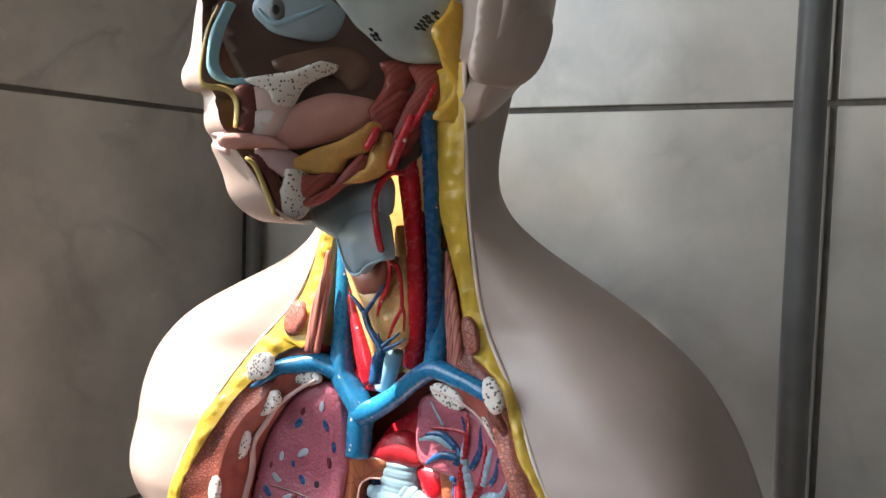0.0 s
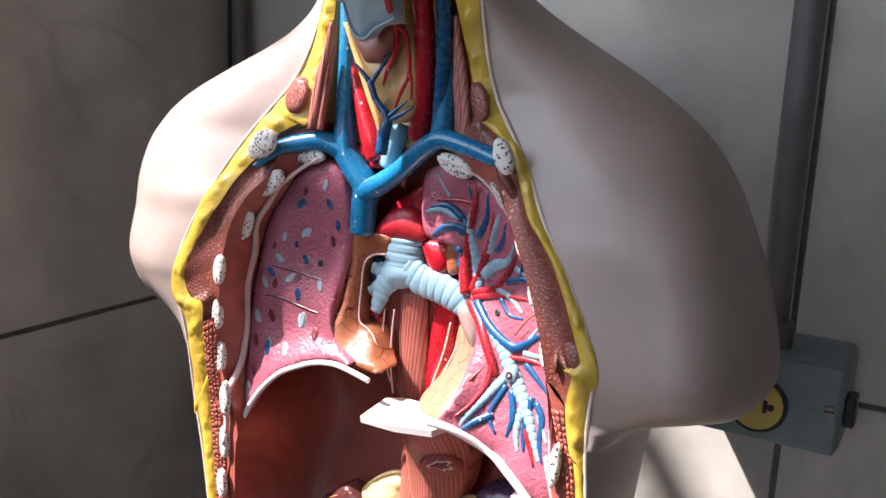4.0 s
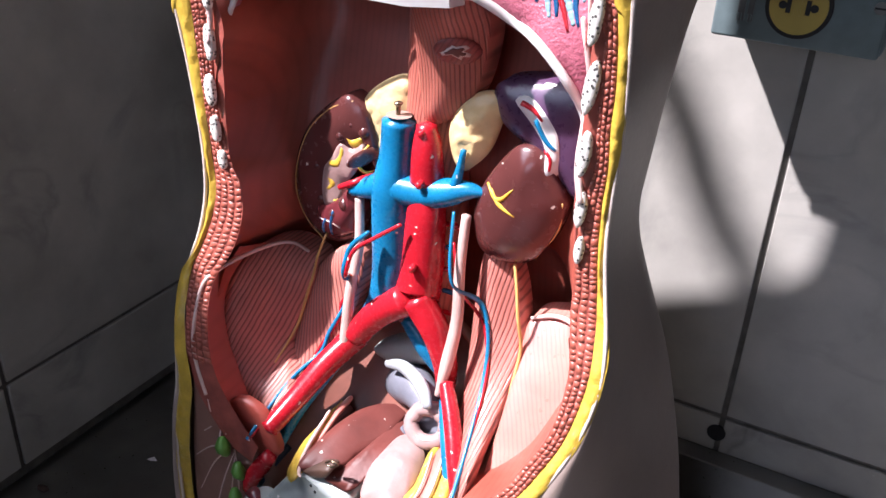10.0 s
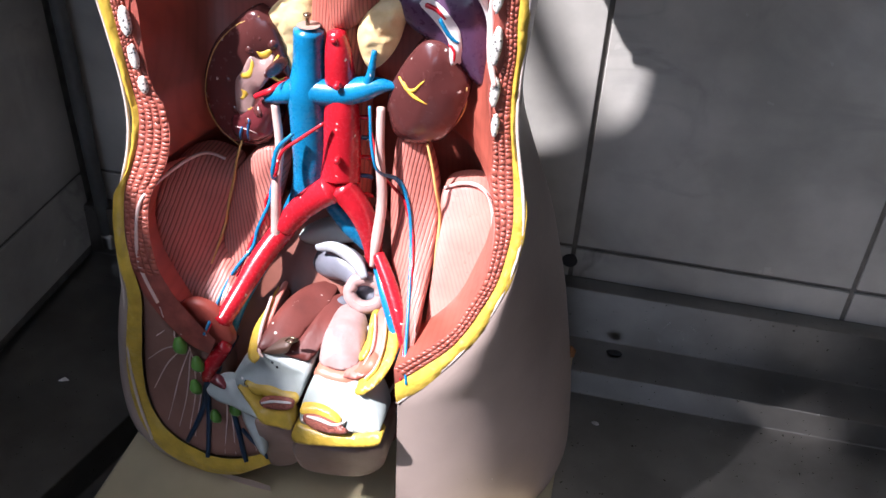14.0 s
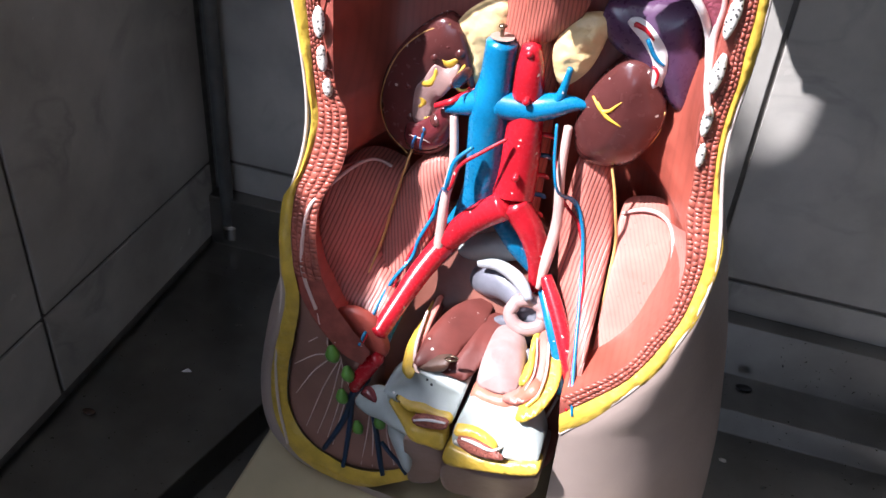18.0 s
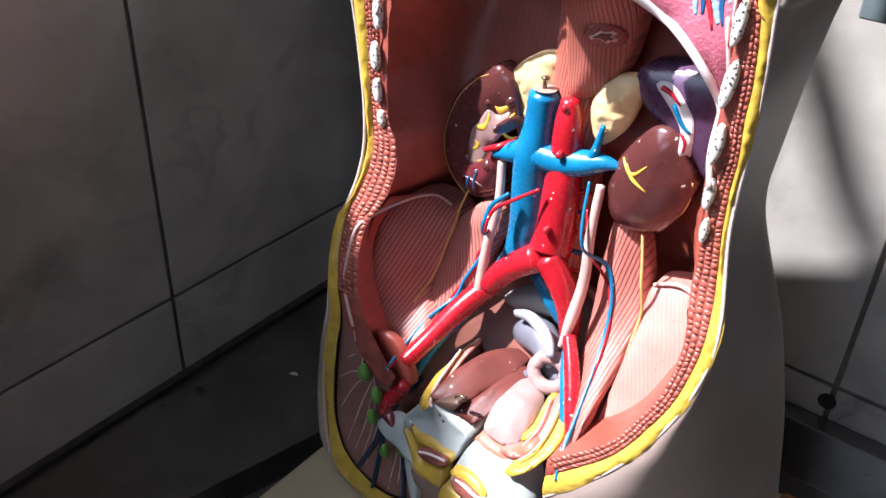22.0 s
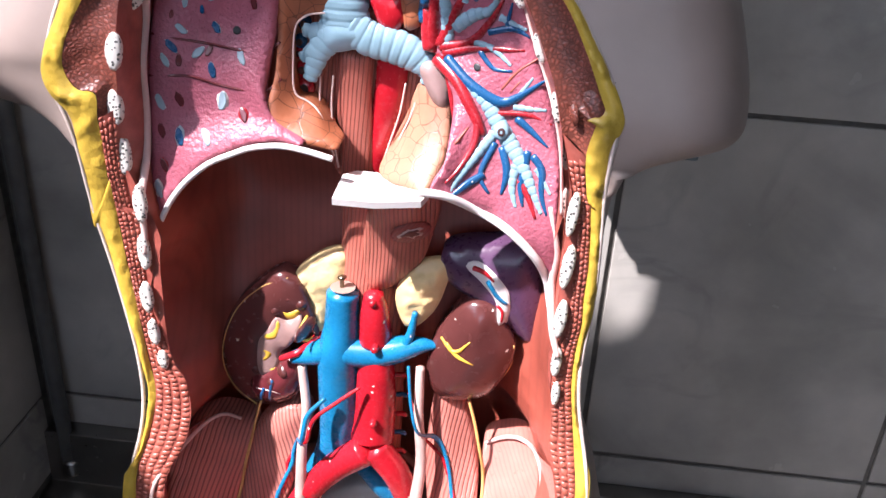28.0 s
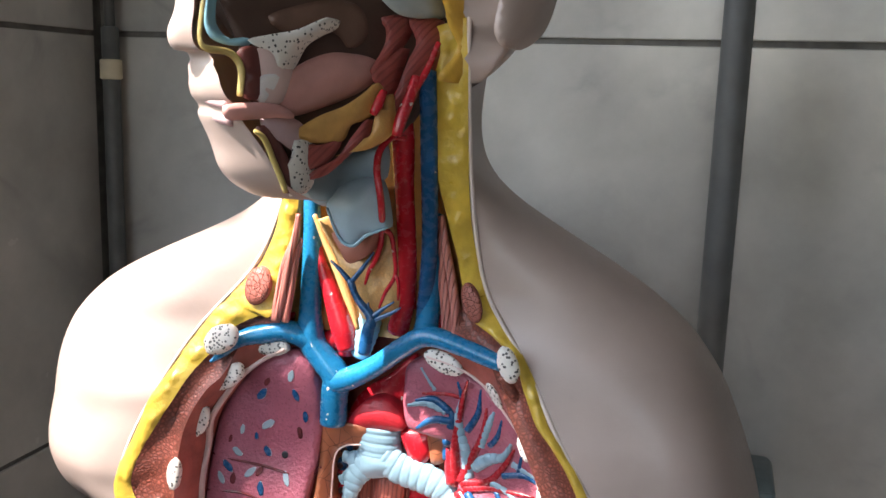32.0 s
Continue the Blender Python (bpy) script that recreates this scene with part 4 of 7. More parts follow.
def skin():
    rows = []
    zs = list(np.linspace(0.066, -0.066, 34)) + list(np.linspace(-0.07, -0.243, 52)) + list(np.linspace(-0.2445, -0.2685, 17)) + list(np.linspace(-0.272, -0.748, 112)) + [-0.7535, -0.755, -0.757, -0.763, -0.77]
    for z in zs:
        kl = max(0.0, min(1.0, (-0.262 - z) / 0.004))
        kr = max(0.0, min(1.0, (-0.246 - z) / 0.004))
        rows.append((z, table(WIDTH_L, max(z, -0.262)) * (1 - kl) + table(TRUNK_L, z) * kl, table(WIDTH_R, max(z, -0.246)) * (1 - kr) + table(TRUNK_R, z) * kr))
    NQ = 22
    verts, faces = [], []
    for i, (z, al, ar) in enumerate(rows):
        xr, yr = at_z_r(z)
        xl, yl = at_z_l(z)
        near = [z + d for d in np.linspace(-0.022, 0.022, 9)]
        (sxl, syl), (sxr, syr) = np.mean([at_z_l(q) for q in near], 0), np.mean([at_z_r(q) for q in near], 0)
        if z < -0.754:
            t = min(1, (-0.754 - z) / 0.004)
            xl, yl = xl * (1 - t) - 0.03 * t, yl
        yb = table(BACK, z)
        mid = min(0.035, yb - 0.012)
        mid_l, yb_l = table(MID_L, z, 0.04), table(BACK_L, z, 0.04)
        e = float(np.interp(-z, (0.06, 0.14, 0.25, 0.27), (1.0, 0.62, 0.62, 1.0)))
        pw = 1.35 if -0.266 < z < -0.1 else 0.8 if z < -0.266 else 1.0
        slack = -0.025 if z < -0.266 else -0.012 if z > -0.03 else 0.005
        ar, al = max(ar, xr + slack), max(al, -xl + slack)
        swell = math.sin(math.pi * max(0, min(1, (-0.045 - z) / 0.17)) ** 0.8) if z > -0.215 else 0
        swell = max(swell, 0.55 if -0.262 < z < -0.14 else 0)
        ring = []
        for k in range(NQ):
            t = math.pi / 2 * k / NQ
            w = math.cos(t) ** 4
            fx, fy = xr * w + sxr * (1 - w), yr * w + syr * (1 - w)
            ring.append((fx + (ar - fx) * math.sin(t) ** e, mid + (fy - mid) * math.cos(t) ** e - swell * 0.012 * math.sin(2 * t)))
        for k in range(NQ):
            t = math.pi / 2 * k / NQ
            ring.append((ar * math.cos(t) ** pw, mid + (yb - mid) * math.sin(t) ** pw))
        for k in range(NQ):
            t = math.pi / 2 * (1 - k / NQ)
            ring.append((-al * math.cos(t) ** pw, mid_l + (yb_l - mid_l) * math.sin(t) ** pw))
        for k in range(NQ + 1):
            t = math.pi / 2 * (1 - k / NQ)
            w = math.cos(t) ** 4
            fx, fy = xl * w + sxl * (1 - w), yl * w + syl * (1 - w)
            ring.append((fx - (al + fx) * math.sin(t), mid_l + (fy - mid_l) * math.cos(t) - swell * 0.016 * min(1, (al + xl) / 0.11) ** 2 * math.sin(min(2 * t, math.pi)) ** 1.2))
        round_l = math.sqrt(max(0.0, 1 - max(0, (-0.195 - z) / 0.068) ** 2)) if z > -0.2665 else 1.0
        round_r = math.sqrt(max(0.0, 1 - max(0, (-0.222 - z) / 0.027) ** 2)) if z > -0.2505 else 1.0
        for x, y in ring:
            f = round_r if x > 0 else round_l
            w = max(0.0, min(1.0, (abs(x) - 0.16) / 0.05))
            verts.append((x * (1 - 0.10 * (1 - f) * w), mid + (y - mid) * (1 - 0.75 * (1 - f) * w), z))
    n = 4 * NQ + 1
    for i in range(len(rows) - 1):
        for k in range(n - 1):
            faces.append((i * n + k, i * n + k + 1, (i + 1) * n + k + 1, (i + 1) * n + k))
    return part("skin_shell", verts, faces, M_SKIN, model, "brownish beige painted skin")


def falling(curve):
    a = smooth_line(curve, 300)
    zz = np.minimum.accumulate(a[:, 2])
    return lambda z: (float(np.interp(-z, -zz, a[:, 0])), float(np.interp(-z, -zz, a[:, 1])))


at_z_r, at_z_l = falling(SKIN_R), falling(SKIN_L)
mus_r, mus_l = falling(MUS_R), falling(MUS_L)
skin()

INNER_L = mm("-69 -15 -106; -85 -17 -114; -94 -21 -126; -101 -28 -142; -111 -33 -153; -119 -38 -168; -124 -41 -184; -126 -46 -210; -129 -44 -239; -132 -42 -270; -114 -43 -316; -114 -44 -332; -115 -44 -347; -115 -44 -359; -115 -45 -379; -114 -45 -399; -110 -46 -415") + MUS_L[-16:]
INNER_R = mm("46 -20 -100; 54 -21 -104; 67 -25 -112; 77 -31 -129; 85 -36 -143; 95 -41 -160; 107 -46 -184; 116 -51 -205; 122 -52 -228; 130 -55 -258; 131 -54 -277; 131 -53 -293; 131 -52 -315; 131 -52 -334; 131 -50 -353; 130 -48 -374; 132 -47 -394") + MUS_R[-12:]
in_r, in_l = falling(INNER_R), falling(INNER_L)


def lumpy(name, A, B, material, label, bulge=0.0018, lift=0.0004, height=0.0050, n=420, cols=9):
    """A fat layer: a rounded strip with small soft lumps."""
    a, b = smooth_line(A, n)[:, :3], smooth_line(B, n)[:, :3]
    verts, faces = [], []
    for i in range(n):
        for k in range(cols + 1):
            t = k / cols
            p = a[i] * (1 - t) + b[i] * t
            v = Vector(p) * 105
            d = noise.voronoi(v)[0][0]
            top = 1 if p[2] > -0.26 else 0.55
            up = height * top * max(0.0, 0.55 - d) * math.sin(math.pi * min(1, max(0, t))) ** 0.5 + 0.0012 * noise.noise(v * 0.5)
            verts.append((p[0], p[1] - bulge * math.sin(math.pi * t) - lift - up, p[2]))
    for i in range(n - 1):
        for k in range(cols):
            q = i * (cols + 1) + k
            faces.append((q, q + 1, q + cols + 2, q + cols + 1))
    keep_surface(verts, faces)
    return part(name, verts, faces, material, model, label)


def bundles(name, A, B, z0, z1, material, label, wide=0.0034, tall=0.0036, height=0.0007, seed=1):
    """Cut muscle bundles: rounded pieces in rows that follow the rim between two edges."""
    n = 900
    a, b = smooth_line(A, n)[:, :3], smooth_line(B, n)[:, :3]
    a, b = a[np.argsort(-a[:, 2])], b[np.argsort(-b[:, 2])]
    zs = np.linspace(z0, z1, n)
    ea = np.array([[np.interp(-z, -a[:, 2], a[:, q]) for q in (0, 1)] for z in zs])
    eb = np.array([[np.interp(-z, -b[:, 2], b[:, q]) for q in (0, 1)] for z in zs])
    pa, pb = np.column_stack([ea, zs]), np.column_stack([eb, zs])
    mid = (pa + pb) / 2
    run = np.concatenate([[0], np.cumsum(np.linalg.norm(np.diff(mid, axis=0), axis=1))])
    width = float(np.median(np.linalg.norm(pb - pa, axis=1)))
    lanes = max(2, round(width / wide))
    rnd = random.Random(seed)
    verts, faces = [], []

    def at(sv, t):
        k = int(np.clip(np.searchsorted(run, sv), 0, n - 1))
        return pa[k] * (1 - t) + pb[k] * t

    for lane in range(lanes):
        pos = rnd.uniform(0, tall)
        while pos < run[-1] - tall:
            size = tall * rnd.uniform(0.65, 1.5)
            t0, t1 = (lane + 0.10 + rnd.uniform(-0.05, 0.05)) / lanes, (lane + 0.92 + rnd.uniform(-0.06, 0.04)) / lanes
            skew = rnd.uniform(-0.4, 0.4) * tall
            h = height * rnd.uniform(0.8, 1.25)
            base = len(verts)
            for gi in range(4):
                for gj in range(4):
                    u, w = (0, 0.12, 0.88, 1)[gi], (0, 0.12, 0.88, 1)[gj]
                    p = at(pos + size * (0.06 + 0.88 * u) + skew * (w - 0.5), t0 + (t1 - t0) * w)
                    inner = gi in (1, 2) and gj in (1, 2)
                    corner = gi in (0, 3) and gj in (0, 3)
                    arch = 0.0012 * math.sin(math.pi * (t0 + (t1 - t0) * w))
                    verts.append((p[0], p[1] - arch - (h if inner else -0.0006 if corner else 0.0), p[2]))
            faces += [(base + gi * 4 + gj, base + gi * 4 + gj + 1, base + gi * 4 + gj + 5, base + gi * 4 + gj + 4) for gi in range(3) for gj in range(3)]
            pos += size
    ob = part(name, verts, faces, material, model, label)
    ob["kind"] = "stuff"
    return ob


lumpy("fat_layer", SKIN_L, FAT_L, M_FAT, "lumpy yellow fat edge")
lumpy("fat_layer", SKIN_R, FAT_R, M_FAT, "lumpy yellow fat edge")
strip("muscle_layer", [p for p in FAT_L if -0.262 < p[2] < -0.1], [p for p in MUS_L if -0.262 < p[2]], M_PEC, model, "brown-red muscle section", bulge=-0.003)
strip("muscle_layer", [p for p in FAT_R[5:] if -0.252 < p[2]], [p for p in MUS_R if -0.252 < p[2]], M_PEC, model, "brown-red muscle section", bulge=-0.003)
strip("muscle_layer", [p for p in FAT_L if -0.545 < p[2] < -0.238] + mm("-128 -88 -556; -118 -91 -575; -105 -92 -594; -88 -92 -612; -72 -92 -618"), [p for p in MUS_L if p[2] < -0.235], M_INTER, model, "brown-red muscle section", bulge=0.001)
strip("muscle_layer", [p for p in FAT_R if p[2] < -0.230], [p for p in MUS_R if p[2] < -0.225], M_INTER, model, "brown-red muscle section", bulge=0.001)
bundles("rim_muscle_grain", FAT_L, MUS_L, -0.243, -0.55, M_BUNDLE, "brown-red cut muscle bundle rows on the rim", seed=4)
bundles("rim_muscle_grain", FAT_R, MUS_R, -0.240, -0.585, M_BUNDLE, "brown-red cut muscle bundle rows on the rim", seed=9)
strip("rib_band", [p for p in MUS_L if -0.44 < p[2] < -0.24], [p for p in INNER_L if -0.44 < p[2] < -0.24], M_INTER, model, "dark red flesh between the ribs", bulge=0.001)
strip("rib_band", [p for p in MUS_R if -0.42 < p[2] < -0.22], [p for p in INNER_R if -0.42 < p[2] < -0.22], M_INTER, model, "dark red flesh between the ribs", bulge=0.001)

# abdominal cavity
FLOOR_Y = [(0.1, 0.03), (-0.08, 0.02), (-0.14, 0.03), (-0.25, 0.035), (-0.31, 0.055), (-0.36, 0.040), (-0.42, 0.026), (-0.45, 0.06), (-0.58, 0.07), (-0.62, 0.03), (-0.70, 0.0), (-0.77, -0.02)]


def cavity():
    verts, faces = [], []
    zs = np.linspace(-0.10, -0.60, 130)
    cols = 60
    for z in zs:
        (xl, yl), (xr, yr) = in_l(z), in_r(z)
        xl -= 0.014 * max(0, min(1, (-0.33 - z) / 0.05))
        fl = table(FLOOR_Y, z)
        pl, pr = np.interp(-z, (0.32, 0.42, 0.475, 0.50), (16, 6.5, 6, 14)), np.interp(-z, (0.33, 0.42, 0.455, 0.49, 0.55), (16, 4.5, 3.6, 8, 14))
        for k in range(cols + 1):
            t = k / cols
            x = xl + (xr - xl) * (0.5 - 0.5 * math.cos(math.pi * t))
            ye = yl * (1 - t) + yr * t
            s = 1 - abs(2 * (x - xl) / (xr - xl) - 1) ** (pr if t > 0.5 else pl)
            verts.append((x, ye + (fl - ye) * s, z))
    for i in range(len(zs) - 1):
        for k in range(cols):
            q = i * (cols + 1) + k
            faces.append((q, q + 1, q + cols + 2, q + cols + 1))
    return part("body_cavity", verts, faces, M_MUSDEEP, model, "hollow dark red muscle wall of the belly")


cavity()


def neck_back():
    verts, faces = [], []
    fr, fl = falling(FAT_R), falling(FAT_L)
    zs = np.linspace(0.07, -0.115, 50)
    cols = 30
    for z in zs:
        (xl, yl), (xr, yr) = fl(z), fr(z)
        for k in range(cols + 1):
            t = k / cols
            verts.append((xl + (xr - xl) * t, yl * (1 - t) + yr * t + 0.026 * (1 - abs(2 * t - 1) ** 6), z))
    for i in range(len(zs) - 1):
        for k in range(cols):
            q = i * (cols + 1) + k
            faces.append((q, q + 1, q + cols + 2, q + cols + 1))
    return part("neck_bed", verts, faces, M_NECKBG, model, "ochre tissue bed of the neck")


neck_back()

# ---- chest organs
pillow("chest_bed", mm("-42 16 -196; 35 16 -189; 37 16 -227; 23 16 -268; 10 16 -296; -14 16 -294; -29 16 -258; -43 16 -249"), M_CRUS, model, "red-brown striated tissue behind the windpipe", height=0.0, back=0.004)
pillow("right_lung", mm("-68 -8 -129; -84 -10 -138; -99 -10 -153; -113 -10 -174; -118 -12 -195; -121 -17 -222; -123 -20 -251; -123 -23 -280; -126 -35 -359; -124 -33 -343; -120 -32 -324; -114 -32 -309; -106 -31 -295; -96 -30 -283; -83 -30 -272; -69 -29 -265; -56 -28 -260; -40 -29 -257; -25 -32 -257; -44 -21 -248; -51 -19 -234; -50 -13 -218; -47 -10 -203; -45 -6 -186; -44 -5 -175; -45 -7 -158; -49 -9 -140; -57 -10 -130"), M_LUNG, model, "pink lung section, pitted, with cut vessels", height=0.003, width=0.004, back=0.008, guides=[(-0.068, -0.002, -0.198), (-0.09, -0.005, -0.16), (-0.09, -0.013, -0.25), (-0.105, -0.02, -0.29), (-0.06, -0.010, -0.245)])
LEFT_GUIDES = [(0.051, 0.003, -0.197), (0.09, -0.018, -0.238), (0.118, -0.034, -0.289), (0.05, -0.002, -0.15), (0.08, -0.010, -0.18), (0.105, -0.028, -0.26), (0.07, -0.022, -0.255)]
pillow("left_lung", mm("14 -8 -128; 12 -8 -141; 12 -9 -155; 16 -9 -168; 29 -9 -171; 40 -8 -174; 45 -5 -189; 47 -5 -204; 54 -10 -216; 60 -19 -226; 60 -30 -243; 58 -42 -259; 52 -47 -273; 70 -37 -282; 87 -34 -290; 104 -42 -297; 118 -37 -315; 125 -29 -333; 131 -31 -341; 129 -40 -311; 125 -45 -287; 124 -36 -258; 120 -28 -237; 114 -25 -217; 107 -22 -201; 100 -19 -181; 91 -20 -161; 79 -19 -147; 64 -16 -134; 45 -12 -126; 28 -9 -122"), M_LUNG, model, "pink lung section with branching vessels", height=0.003, width=0.004, back=0.010, guides=LEFT_GUIDES)
strip("chest_wall", mm("-69 -15 -106; -85 -17 -114; -94 -21 -126; -101 -28 -142; -111 -33 -153; -119 -38 -168; -124 -41 -184; -126 -46 -210; -129 -44 -239; -132 -42 -270; -131 -38 -303; -127 -39 -317"), mm("-67 -10 -126; -83 -12 -135; -98 -12 -153; -112 -12 -173; -118 -13 -194; -120 -19 -221; -122 -22 -250; -122 -25 -279; -121 -26 -306; -121 -23 -332"), M_INTER, model, "dark red flesh between the ribs", n=120, bulge=0.001)
strip("chest_wall", mm("46 -20 -100; 54 -21 -104; 67 -25 -112; 77 -31 -129; 85 -36 -143; 95 -41 -160; 107 -46 -184; 116 -51 -205; 122 -52 -228; 125 -51 -253; 128 -50 -279"), mm("28 -10 -119; 46 -14 -123; 64 -18 -132; 79 -21 -146; 91 -22 -161; 100 -21 -181; 107 -23 -200; 114 -27 -216; 120 -30 -236; 124 -37 -257; 125 -46 -275; 125 -47 -296"), M_INTER, model, "dark red flesh between the ribs", n=120, bulge=0.001)
pillow("lung_root_area", mm("-45 -4 -176; -16 -4 -174; -16 0 -184; -21 0 -188; -29 0 -189; -37 -1 -195; -38 -2 -211; -36 -6 -234; -28 -8 -238; -21 -10 -243; -14 -17 -253; -6 -26 -260; -22 -26 -259; -39 -24 -260; -47 -22 -254; -50 -18 -240; -46 -12 -222; -45 -6 -197"), M_LOBE, model, "brown cracked lung surface", height=0.001, back=0.02)
pillow("lung_flap", mm("29 8 -248; 36 3 -227; 43 0 -219; 51 -1 -220; 56 -4 -233; 58 -10 -248; 56 -20 -266; 48 -32 -281; 43 -32 -283; 17 -12 -279; 22 2 -264"), M_FLAP, model, "brown cracked lung surface, sun put into its paler colour", height=0.003, width=0.006, back=0.02)
pillow("lung_cone", mm("38 -4 -214; 44 -4 -209; 52 -4 -214; 57 -4 -226; 56 -4 -236; 49 -4 -236; 43 -4 -227"), M_BLAD, model, "pale pink cone under the hilum", height=0.006, width=0.005, back=0.02)
for c in (mm("-118 -29 -203; -101 -16 -205; -86 -7 -207; -66 -5 -210; -52 -6 -211; -44 -6 -204"), mm("-120 -28 -227; -97 -19 -226; -79 -11 -230; -53 -10 -232; -43 -9 -225")):
    tube("lung_fissure", laid([(*p, 0.0009) for p in c], 0.6), M_KIDRED, model, "dark groove between the lung lobes")

# chest muscle lobes with fine bundles
for c in (mm("-124 -12 -134; -134 -16 -152; -143 -26 -170; -155 -35 -194; -161 -42 -212; -161 -43 -222; -156 -43 -230; -148 -41 -232; -143 -40 -230; -141 -35 -218; -143 -32 -207; -137 -31 -186; -131 -19 -165; -121 -11 -146; -119 -10 -139"), mm("-117 -10 -140; -128 -15 -157; -135 -25 -175; -142 -33 -194; -144 -33 -204; -141 -32 -211; -135 -32 -207; -127 -29 -189; -122 -14 -165; -117 -10 -147"), mm("84 -30 -120; 91 -30 -121; 106 -25 -148; 125 -28 -174; 137 -43 -194; 143 -53 -210; 143 -54 -221; 138 -54 -220; 130 -50 -208; 123 -31 -195; 107 -25 -162; 93 -27 -137"), mm("76 -30 -121; 84 -30 -125; 94 -26 -143; 108 -25 -169; 122 -33 -199; 129 -53 -215; 128 -52 -223; 123 -47 -213; 115 -28 -198; 101 -25 -171; 87 -24 -145")):
    pillow("chest_muscle", [(p[0], p[1] - 0.003, p[2]) for p in c], M_PEC, model, "brown-red muscle section with fine bundles", height=0.0045, width=0.005, back=0.010)

# cut vessels in the lung: place, size, turn and colour
SPOTS = "-63 -144 15 w 5; -84 -159 40 b 6; -60 -157 -20 b 5; -54 -171 0 b 4.5; -80 -179 50 w 6; -97 -184 10 w 4; -88 -188 0 b 3; -58 -182 -10 r 5; -81 -198 -30 b 4.5; -100 -199 -50 w 5; -80 -150 30 r 4; -105 -191 10 r 3; -106 -209 -40 b 5.5; -91 -212 50 w 5.5; -85 -211 30 r 4.5; -66 -213 -25 w 5.5; -110 -217 -30 w 5; -102 -217 0 r 4.5; -83 -222 -15 b 5.5; -77 -239 5 w 6.5; -114 -242 -20 w 6; -103 -240 -20 r 5.5; -64 -246 -30 r 5; -86 -260 -30 w 6; -114 -259 -10 r 5.5; -103 -262 -15 b 6; -113 -280 -30 r 5; -117 -295 -25 w 6"
COLS = {"w": (M_WHITE, M_LARYNX), "b": (M_LARYNX, M_NAVY), "r": (M_LRED, M_KIDRED)}
for item in SPOTS.split(";"):
    x, z, a, kind, size = item.split()
    x, z, a, size = float(x) / 1000, float(z) / 1000, radians(float(a)), float(size) / 1000
    rim, core = COLS[kind]
    ring = oval("cut_vessel", x, z, size * 0.55, size * 1.08, -a, rim, model, height=0.0006, n=16, rough=0.14, sink=0.0004)
    oval("vessel_hole", x, z, size * 0.38, size * 0.84, -a, core, ring, height=-0.0002, n=12, sink=-0.0005, rough=0.12)
oval("peg_hole", -0.0690, -0.1990, 0.0024, 0.0024, 0, M_BLACK, model, height=0.0, sink=-0.0003)

# windpipe, vessels behind, membranes
for c in (mm("19 16 -197 9.3; 19 16 -220 9.8; 16 16 -248 9.5; 10 16 -277 8.9; 7 16 -294 8.3"),):
    tube("descending_aorta", c, M_RED, model, "glossy red artery", seg=22, flat=0.7)
for c in (mm("-4 12 -213 10.8; -4 12 -232 10.9; -3 12 -260 11.1; -1 12 -293 10.5"),):
    tube("gullet", c, M_CRUS, model, "striated gullet", seg=22, flat=0.6)
pillow("aorta_back", mm("-30 10 -179; -29 10 -165; -20 10 -153; -8 10 -145; 6 10 -132; 12 10 -129; 9 10 -144; 7 10 -163; 9 10 -176"), M_RED, model, "shaded red artery wall", height=0.006, width=0.010, back=0.01)
pillow("pulmonary_artery", mm("8 0 -174; 25 0 -174; 28 0 -183; 26 0 -191; 21 0 -195; 14 0 -192; 10 0 -184"), M_RED, model, "glossy red artery", height=0.004, width=0.006, back=0.015)
pillow("lung_root_wedge", mm("26 -1 -173; 39 -1 -171; 39 -1 -182; 37 -1 -190; 29 -1 -193; 27 -1 -185"), M_LOBE, model, "brown cracked lung surface", height=0.003, width=0.004, back=0.012)
for c in (mm("-8 4 -175 14.6; -8 4 -183 14.4; -8 4 -191 14.8; -8 4 -200 13.5"),):
    tube("windpipe", c, M_BRONCH, model, "ringed pale blue windpipe", seg=24, hoop=0.0068, flat=0.55)
for c in (mm("-9 2 -194 10.5; -16 2 -201 9.5; -23 2 -210 7.8; -26 2 -219 6.1; -29 2 -228 4.3"), mm("-13 2 -196 7.0; -23 2 -199 6.4; -32 2 -198 3.9"), mm("-19 2 -206 6.4; -27 2 -211 5.3; -34 2 -215 3.2")) + (mm("-4 1 -194 10.5; 7 1 -200 10.8; 21 1 -203 10.8; 34 1 -208 10.1; 42 1 -216 7.0; 43 1 -224 4.6"),):
    tube("windpipe_branch", c, M_BRONCH, model, "ringed pale blue windpipe branch", seg=22, hoop=0.0060, flat=0.5)
pillow("windpipe_fork", mm("-21 0 -194; -10 0 -187; 8 0 -192; 11 0 -201; -9 0 -209; -21 0 -207"), M_BRONCH, model, "smooth pale fork of the windpipe", height=0.0085, width=0.010, back=0.012)
for c in (mm("-18 -4 -186 0.6; -28 -4 -188 0.6; -35 -4 -195 0.6; -37 -4 -212 0.6; -36 -7 -233 0.6; -28 -8 -238 0.6; -21 -10 -243 0.6; -15 -13 -255 0.6; -11 -15 -264 0.6"),) + (mm("-23 4 -226 0.6; -23 3 -245 0.6; -19 1 -262 0.6; -14 0 -275 0.6"), mm("-15 4 -225 0.6; -16 3 -244 0.6; -14 0 -265 0.6; -11 -1 -282 0.6"), mm("29 4 -226 0.6; 26 2 -245 0.6; 21 1 -262 0.6; 16 -1 -279 0.6"), mm("38 4 -227 0.6; 33 3 -245 0.6; 26 1 -262 0.6; 19 -1 -281 0.6")):
    tube("membrane_edge", c, M_PINKW, model, "pale membrane edge")
